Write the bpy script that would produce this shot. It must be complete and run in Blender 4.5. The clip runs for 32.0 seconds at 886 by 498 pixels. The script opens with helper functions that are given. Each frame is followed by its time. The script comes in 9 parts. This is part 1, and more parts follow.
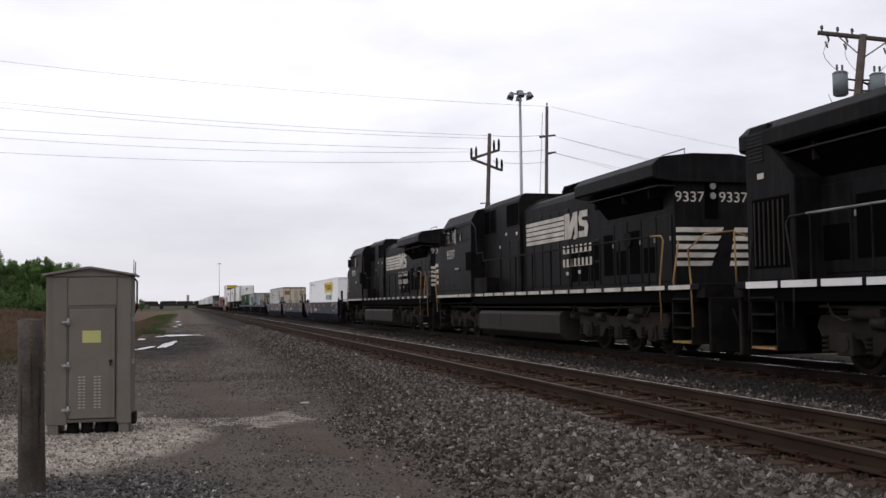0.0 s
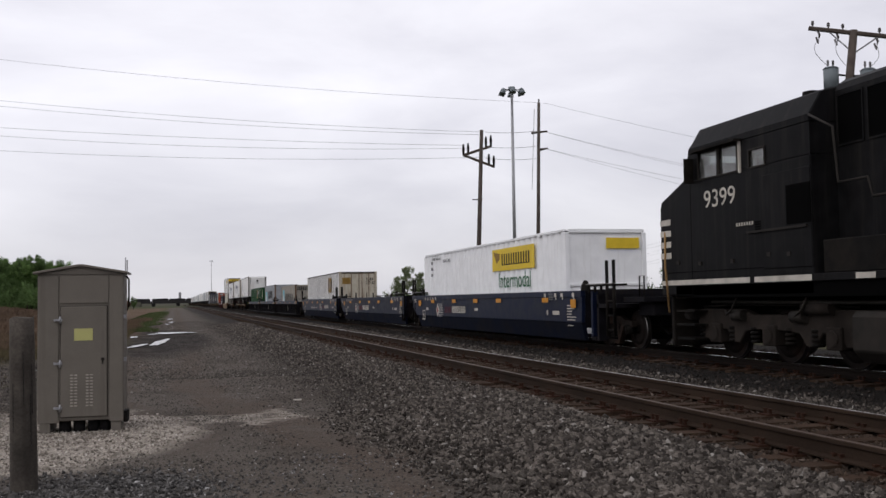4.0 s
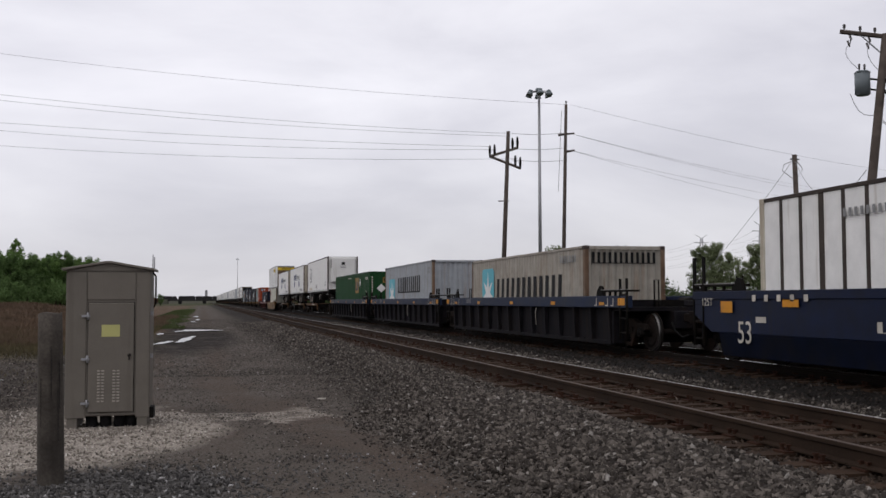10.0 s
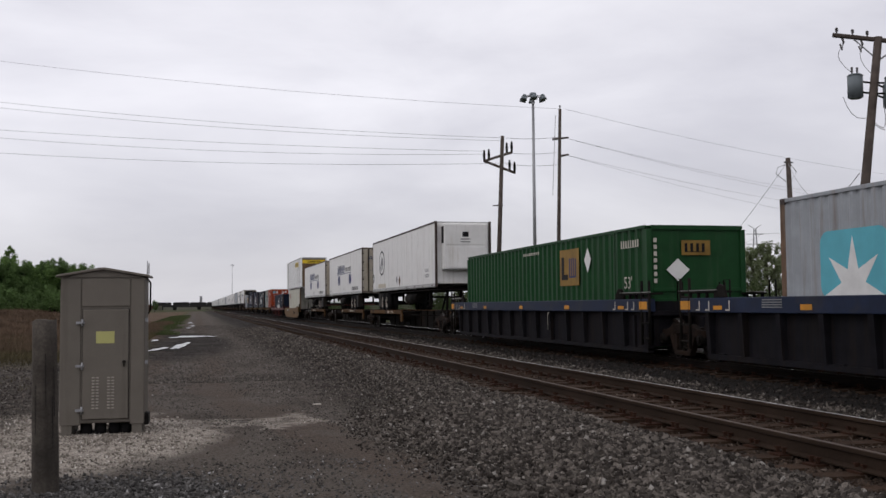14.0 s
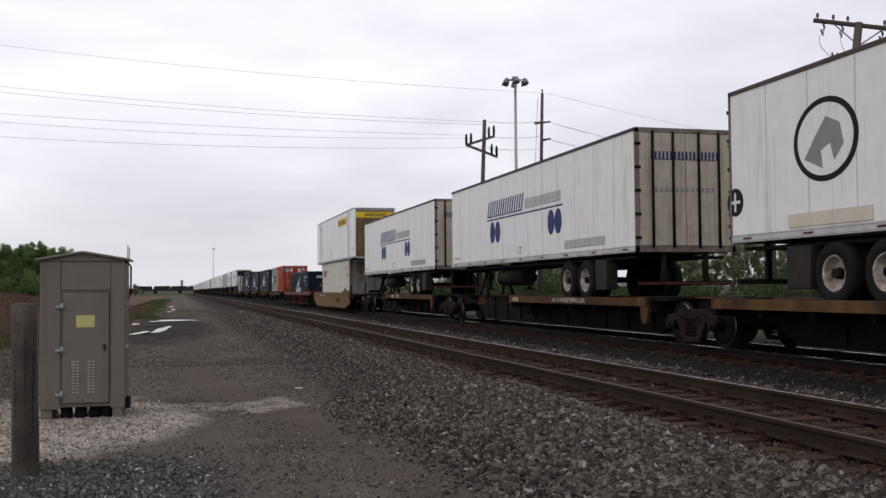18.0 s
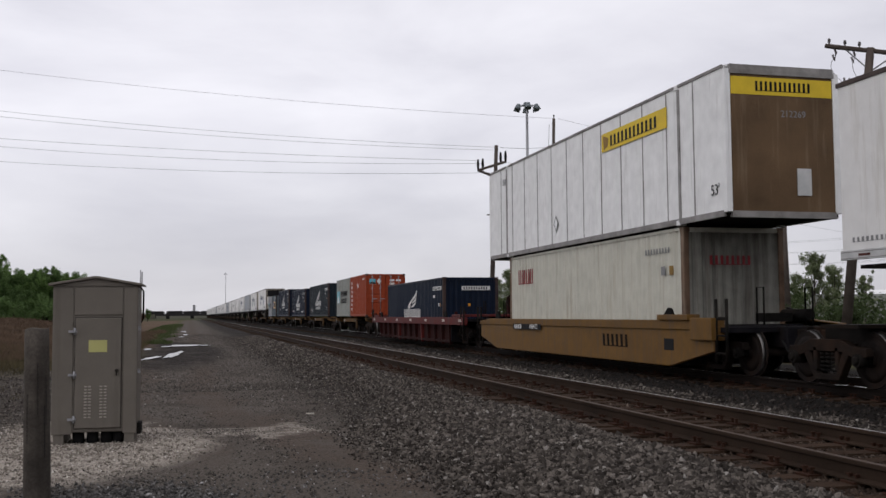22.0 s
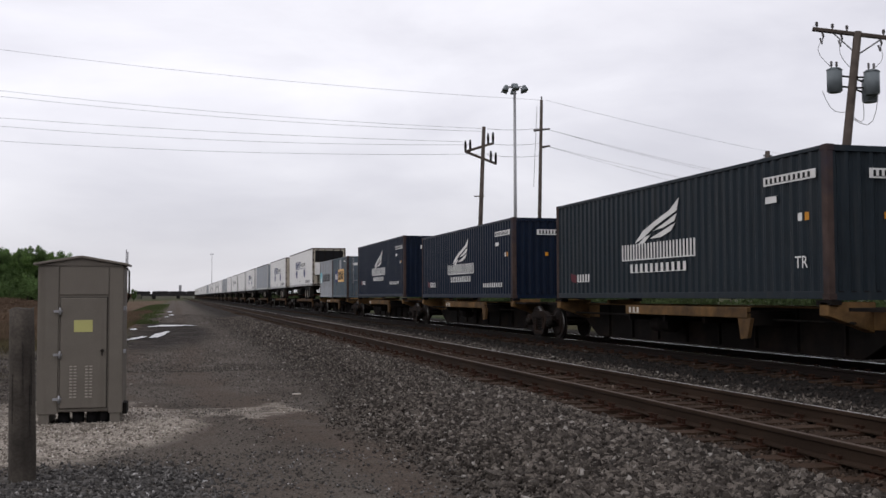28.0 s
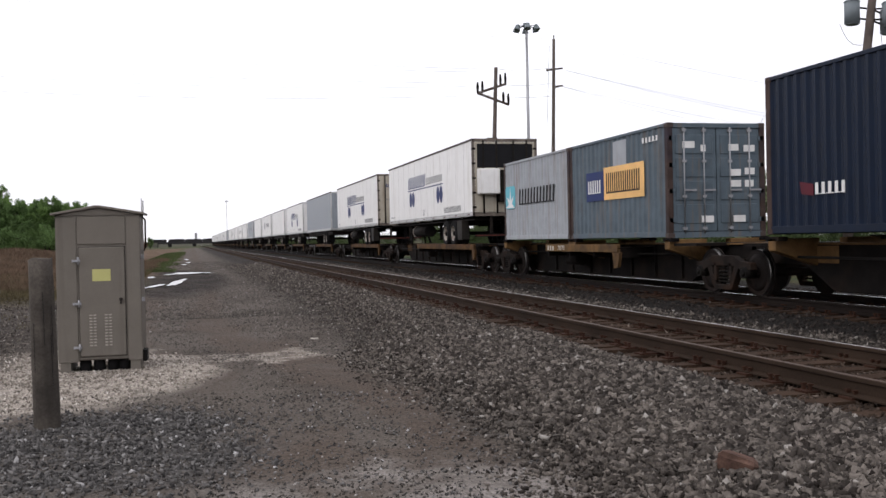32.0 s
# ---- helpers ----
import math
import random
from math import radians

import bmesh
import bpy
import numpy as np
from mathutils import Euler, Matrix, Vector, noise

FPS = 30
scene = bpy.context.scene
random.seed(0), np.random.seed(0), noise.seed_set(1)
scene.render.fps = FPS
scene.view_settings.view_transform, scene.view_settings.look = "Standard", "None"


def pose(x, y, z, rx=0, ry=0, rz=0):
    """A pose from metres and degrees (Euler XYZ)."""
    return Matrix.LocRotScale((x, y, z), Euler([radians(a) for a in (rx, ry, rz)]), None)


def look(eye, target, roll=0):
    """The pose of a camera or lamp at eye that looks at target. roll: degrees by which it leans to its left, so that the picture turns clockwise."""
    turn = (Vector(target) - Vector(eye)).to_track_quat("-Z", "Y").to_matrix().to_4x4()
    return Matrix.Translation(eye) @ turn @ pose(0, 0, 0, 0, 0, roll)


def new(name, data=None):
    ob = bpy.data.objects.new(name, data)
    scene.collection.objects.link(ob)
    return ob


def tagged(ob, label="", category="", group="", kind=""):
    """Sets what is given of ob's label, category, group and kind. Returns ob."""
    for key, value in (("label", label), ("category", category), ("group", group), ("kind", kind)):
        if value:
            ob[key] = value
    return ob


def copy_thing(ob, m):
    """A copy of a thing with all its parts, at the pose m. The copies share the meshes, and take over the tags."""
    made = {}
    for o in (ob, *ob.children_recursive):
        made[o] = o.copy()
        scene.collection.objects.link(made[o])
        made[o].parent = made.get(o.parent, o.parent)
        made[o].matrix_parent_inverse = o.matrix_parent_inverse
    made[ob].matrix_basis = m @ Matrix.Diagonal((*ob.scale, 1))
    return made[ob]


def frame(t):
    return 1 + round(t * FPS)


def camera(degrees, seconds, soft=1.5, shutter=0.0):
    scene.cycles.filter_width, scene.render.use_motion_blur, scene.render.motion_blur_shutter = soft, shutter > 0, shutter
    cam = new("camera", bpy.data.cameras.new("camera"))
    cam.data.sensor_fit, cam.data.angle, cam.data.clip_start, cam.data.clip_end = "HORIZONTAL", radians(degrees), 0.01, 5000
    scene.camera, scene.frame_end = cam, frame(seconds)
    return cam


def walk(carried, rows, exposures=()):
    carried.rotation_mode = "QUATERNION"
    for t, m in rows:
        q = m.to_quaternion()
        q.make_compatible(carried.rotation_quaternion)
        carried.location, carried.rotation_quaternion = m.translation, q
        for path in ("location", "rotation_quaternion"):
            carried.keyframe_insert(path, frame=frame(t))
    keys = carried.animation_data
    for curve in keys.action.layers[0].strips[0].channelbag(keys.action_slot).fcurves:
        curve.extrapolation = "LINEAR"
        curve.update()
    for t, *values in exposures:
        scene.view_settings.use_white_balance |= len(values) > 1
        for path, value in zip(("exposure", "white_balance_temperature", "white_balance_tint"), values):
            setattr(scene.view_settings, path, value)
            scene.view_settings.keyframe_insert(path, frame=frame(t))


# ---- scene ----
cam = camera(47.57, 32.0, soft=1.5)
EYE = (0.0, 0.0, 1.251)
walk(cam, [
    (0.0, pose(*EYE, 93.08, 0.68, -14.48)),
    (0.5, pose(*EYE, 92.98, 0.53, -14.63)),
    (1.0, pose(*EYE, 92.92, 0.55, -14.66)),
    (1.5, pose(*EYE, 92.79, 0.42, -14.42)),
    (2.0, pose(*EYE, 92.98, 0.50, -14.17)),
    (2.5, pose(*EYE, 93.21, 0.42, -14.35)),
    (3.0, pose(*EYE, 92.97, 0.85, -14.72)),
    (3.5, pose(*EYE, 92.94, 0.96, -14.78)),
    (5.5, pose(*EYE, 92.41, 0.53, -15.52)),
    (6.0, pose(*EYE, 92.30, 0.53, -15.04)),
    (6.5, pose(*EYE, 92.73, 0.30, -14.77)),
    (7.0, pose(*EYE, 92.67, 0.15, -14.70)),
    (7.5, pose(*EYE, 92.13, 0.18, -13.82)),
    (8.0, pose(*EYE, 91.95, 0.09, -13.49)),
    (8.5, pose(*EYE, 91.84, 0.03, -13.04)),
    (9.0, pose(*EYE, 92.43, 0.51, -12.99)),
    (9.5, pose(*EYE, 92.84, 0.18, -13.06)),
    (10.0, pose(*EYE, 92.94, 0.16, -13.50)),
    (10.5, pose(*EYE, 92.99, 0.11, -13.73)),
    (11.0, pose(*EYE, 93.05, 0.22, -13.81)),
    (11.5, pose(*EYE, 93.21, 0.21, -13.95)),
    (12.0, pose(*EYE, 93.37, 0.43, -14.11)),
    (12.5, pose(*EYE, 93.59, 0.40, -14.09)),
    (13.0, pose(*EYE, 93.59, 0.34, -14.03)),
    (13.5, pose(*EYE, 93.50, 0.42, -13.83)),
    (14.0, pose(*EYE, 93.21, 0.47, -13.78)),
    (14.5, pose(*EYE, 93.11, 0.58, -13.95)),
    (16.5, pose(*EYE, 92.66, 0.79, -15.08)),
    (17.0, pose(*EYE, 92.10, 0.53, -14.66)),
    (17.5, pose(*EYE, 92.34, 0.35, -14.73)),
    (18.0, pose(*EYE, 92.29, 0.44, -14.81)),
    (18.5, pose(*EYE, 92.53, 0.15, -14.66)),
    (19.0, pose(*EYE, 92.57, 0.24, -14.78)),
    (19.5, pose(*EYE, 92.96, 0.29, -14.80)),
    (20.0, pose(*EYE, 93.16, 0.50, -14.91)),
    (20.5, pose(*EYE, 93.44, 0.36, -14.95)),
    (21.0, pose(*EYE, 93.61, 0.34, -14.74)),
    (21.5, pose(*EYE, 93.81, 0.60, -14.66)),
    (22.0, pose(*EYE, 93.73, 0.38, -14.14)),
    (22.5, pose(*EYE, 93.78, 1.15, -13.67)),
    (23.0, pose(*EYE, 94.20, 1.03, -13.59)),
    (23.5, pose(*EYE, 93.74, 1.06, -13.44)),
    (24.0, pose(*EYE, 93.15, 0.70, -14.05)),
    (24.5, pose(*EYE, 92.63, 0.35, -13.94)),
    (25.0, pose(*EYE, 92.76, 0.83, -14.06)),
    (25.5, pose(*EYE, 92.98, 0.82, -14.91)),
    (27.5, pose(*EYE, 92.74, 0.06, -14.60)),
    (28.0, pose(*EYE, 92.66, 0.15, -14.90)),
    (28.5, pose(*EYE, 92.55, 0.08, -14.73)),
    (29.0, pose(*EYE, 92.58, 0.32, -14.56)),
    (29.5, pose(*EYE, 92.82, 0.50, -14.53)),
    (30.0, pose(*EYE, 92.10, 0.73, -15.70)),
    (30.5, pose(*EYE, 90.71, 1.02, -14.76)),
    (31.0, pose(*EYE, 90.01, 0.96, -15.56)),
    (31.5, pose(*EYE, 89.29, 1.73, -15.81)),
    (32.0, pose(*EYE, 89.42, 1.20, -14.06)),
], exposures=[(0.0, 0.29), (3.0, 0.24), (4.5, 0.06), (6.0, -0.03), (9.0, 0.02), (13.0, -0.02), (15.0, 0.06), (17.0, 0.21), (20.0, 0.18), (21.5, 0.08), (23.0, -0.05), (25.0, -0.03), (28.0, 0.14), (30.0, 0.24), (31.0, 0.6), (32.0, 0.74)])

# how far the train has come towards the camera, second by second
TRAVEL = [0.00, 10.69, 21.62, 32.65, 43.59, 54.51, 65.39, 76.16, 86.80, 97.31, 107.66, 117.91, 128.12, 138.39, 148.80, 159.35, 169.96, 180.57, 191.13, 201.65, 212.13, 222.64, 233.21, 243.80, 254.36, 264.90, 275.41, 285.90, 296.37, 306.80, 317.19, 327.60, 338.11]
RAIL_NEAR, RAIL_FAR, TRAIN_RAIL = 5.49, 6.96, 10.84   # rail heads across the line, m
TRACK_A, TRACK_B = 6.225, 11.59                       # middles of the two tracks
ROAD_Z = -0.33                                        # road level under the rail heads

# ---------------------------------------------------------------- world and sun
world = bpy.data.worlds.new("overcast_sky")
scene.world = world
world.use_nodes = True
wn, wl = world.node_tree.nodes, world.node_tree.links
wn.clear()
w_out = wn.new("ShaderNodeOutputWorld")
w_bg = wn.new("ShaderNodeBackground")
w_sky = wn.new("ShaderNodeTexSky")
w_sky.sky_type = "NISHITA"
w_sky.sun_disc = False
w_sky.sun_elevation = radians(48)
w_sky.sun_rotation = radians(200)
w_co = wn.new("ShaderNodeTexCoord")
w_map = wn.new("ShaderNodeMapping")
w_map.inputs["Scale"].default_value = (1.0, 1.0, 3.2)
w_noise = wn.new("ShaderNodeTexNoise")
w_noise.inputs["Scale"].default_value = 2.6
w_noise.inputs["Detail"].default_value = 6.0
w_noise.inputs["Roughness"].default_value = 0.52
w_noise.inputs["Distortion"].default_value = 0.25
w_ramp = wn.new("ShaderNodeValToRGB")
w_ramp.color_ramp.elements[0].position, w_ramp.color_ramp.elements[0].color = 0.33, (0.70, 0.688, 0.757, 1)
w_ramp.color_ramp.elements[1].position, w_ramp.color_ramp.elements[1].color = 0.66, (0.955, 0.94, 1.0, 1)
w_mix = wn.new("ShaderNodeMixRGB")
w_mix.inputs[0].default_value = 0.93
w_sc = wn.new("ShaderNodeMixRGB")
w_sc.blend_type = "MULTIPLY"
w_sc.inputs[0].default_value = 1.0
w_sc.inputs[2].default_value = (0.1, 0.1, 0.1, 1)
wl.new(w_co.outputs["Generated"], w_map.inputs["Vector"])
wl.new(w_map.outputs["Vector"], w_noise.inputs["Vector"])
wl.new(w_noise.outputs["Fac"], w_ramp.inputs["Fac"])
wl.new(w_sky.outputs["Color"], w_sc.inputs[1])
wl.new(w_sc.outputs["Color"], w_mix.inputs[1])
w_sep = wn.new("ShaderNodeSeparateXYZ")
wl.new(w_co.outputs["Generated"], w_sep.inputs[0])
w_side = wn.new("ShaderNodeMapRange")
w_side.inputs[1].default_value, w_side.inputs[2].default_value = 0.8, -0.9
w_side.inputs[3].default_value, w_side.inputs[4].default_value = 0.94, 1.16
wl.new(w_sep.outputs[0], w_side.inputs[0])
w_gain = wn.new("ShaderNodeMixRGB")
w_gain.blend_type = "MULTIPLY"
w_gain.inputs[0].default_value = 1.0
wl.new(w_ramp.outputs["Color"], w_gain.inputs[1])
wl.new(w_side.outputs[0], w_gain.inputs[2])
w_low = wn.new("ShaderNodeMapRange")
w_low.inputs[1].default_value, w_low.inputs[2].default_value = 0.0, 0.2
w_low.inputs[3].default_value, w_low.inputs[4].default_value = 0.74, 1.0
wl.new(w_sep.outputs[2], w_low.inputs[0])
w_dim = wn.new("ShaderNodeMixRGB")
w_dim.blend_type = "MULTIPLY"
w_dim.inputs[0].default_value = 1.0
wl.new(w_gain.outputs["Color"], w_dim.inputs[1])
wl.new(w_low.outputs[0], w_dim.inputs[2])
wl.new(w_dim.outputs["Color"], w_mix.inputs[2])
wl.new(w_mix.outputs["Color"], w_bg.inputs["Color"])
wl.new(w_bg.outputs["Background"], w_out.inputs["Surface"])
w_bg.inputs["Strength"].default_value = 1.0

sun = new("sun", bpy.data.lights.new("sun", "SUN"))
sun.data.energy = 0.5
sun.data.angle = radians(40)
sun.data.color = (1.0, 0.97, 0.93)
sun.matrix_world = look((-45, -25, 55), (0, 0, 0))


# ---------------------------------------------------------------- materials
def mat(name, col, rough=0.7, metal=0.0, var=0.25, scale=3.0, fine=60.0, bump=0.15, dirt=None, dirt_amount=0.0, dirt_scale=1.2, streak=False, spec=0.12):
    """Paint, wood, stone or metal: a base colour with broad and fine variation, dirt in patches or streaks, and fine relief."""
    m = bpy.data.materials.new(name)
    m.use_nodes = True
    n, l = m.node_tree.nodes, m.node_tree.links
    b = n["Principled BSDF"]
    b.inputs["Roughness"].default_value = rough
    b.inputs["Metallic"].default_value = metal
    b.inputs["Specular IOR Level"].default_value = spec
    co = n.new("ShaderNodeTexCoord")
    n1, n2 = n.new("ShaderNodeTexNoise"), n.new("ShaderNodeTexNoise")
    n1.inputs["Scale"].default_value, n1.inputs["Detail"].default_value = scale, 5
    n2.inputs["Scale"].default_value, n2.inputs["Detail"].default_value = fine, 3
    info = n.new("ShaderNodeObjectInfo")
    l.new(co.outputs["Object"], n1.inputs["Vector"])
    l.new(co.outputs["Object"], n2.inputs["Vector"])
    r1 = n.new("ShaderNodeMapRange")
    r1.inputs[1].default_value, r1.inputs[2].default_value = 0.3, 0.7
    r1.inputs[3].default_value, r1.inputs[4].default_value = 1 - var, 1 + var
    l.new(n1.outputs["Fac"], r1.inputs[0])
    r2 = n.new("ShaderNodeMapRange")
    r2.inputs[1].default_value, r2.inputs[2].default_value = 0.3, 0.7
    r2.inputs[3].default_value, r2.inputs[4].default_value = 1 - var * 0.5, 1 + var * 0.5
    l.new(n2.outputs["Fac"], r2.inputs[0])
    mul = n.new("ShaderNodeMath")
    mul.operation = "MULTIPLY"
    l.new(r1.outputs[0], mul.inputs[0])
    l.new(r2.outputs[0], mul.inputs[1])
    r3 = n.new("ShaderNodeMapRange")
    r3.inputs[3].default_value, r3.inputs[4].default_value = 1 - var * 0.35, 1 + var * 0.35
    l.new(info.outputs["Random"], r3.inputs[0])
    mul2 = n.new("ShaderNodeMath")
    mul2.operation = "MULTIPLY"
    l.new(mul.outputs[0], mul2.inputs[0])
    l.new(r3.outputs[0], mul2.inputs[1])
    c = n.new("ShaderNodeMixRGB")
    c.blend_type = "MULTIPLY"
    c.inputs[0].default_value = 1
    c.inputs[1].default_value = (*col, 1)
    l.new(mul2.outputs[0], c.inputs[2])
    out = c.outputs[0]
    if dirt:
        mp = n.new("ShaderNodeMapping")
        mp.inputs["Scale"].default_value = (5.0, 5.0, 0.35) if streak else (1, 1, 1)
        l.new(co.outputs["Object"], mp.inputs["Vector"])
        nd = n.new("ShaderNodeTexNoise")
        nd.inputs["Scale"].default_value, nd.inputs["Detail"].default_value = dirt_scale, 7
        nd.inputs["Roughness"].default_value = 0.65
        l.new(mp.outputs[0], nd.inputs["Vector"])
        rd = n.new("ShaderNodeMapRange")
        rd.inputs[1].default_value, rd.inputs[2].default_value = 0.62 - 0.3 * dirt_amount, 0.78 - 0.15 * dirt_amount
        rd.inputs[3].default_value, rd.inputs[4].default_value = 0.0, min(1.0, 0.35 + dirt_amount)
        l.new(nd.outputs["Fac"], rd.inputs[0])
        md = n.new("ShaderNodeMixRGB")
        md.inputs[2].default_value = (*dirt, 1)
        l.new(rd.outputs[0], md.inputs[0])
        l.new(out, md.inputs[1])
        out = md.outputs[0]
    l.new(out, b.inputs["Base Color"])
    rr = n.new("ShaderNodeMapRange")
    rr.inputs[3].default_value, rr.inputs[4].default_value = max(0.05, rough - 0.12), min(1.0, rough + 0.12)
    l.new(n1.outputs["Fac"], rr.inputs[0])
    l.new(rr.outputs[0], b.inputs["Roughness"])
    if bump:
        bp = n.new("ShaderNodeBump")
        bp.inputs["Strength"].default_value = bump
        bp.inputs["Distance"].default_value = 0.01
        l.new(n2.outputs["Fac"], bp.inputs["Height"])
        l.new(bp.outputs[0], b.inputs["Normal"])
    return m


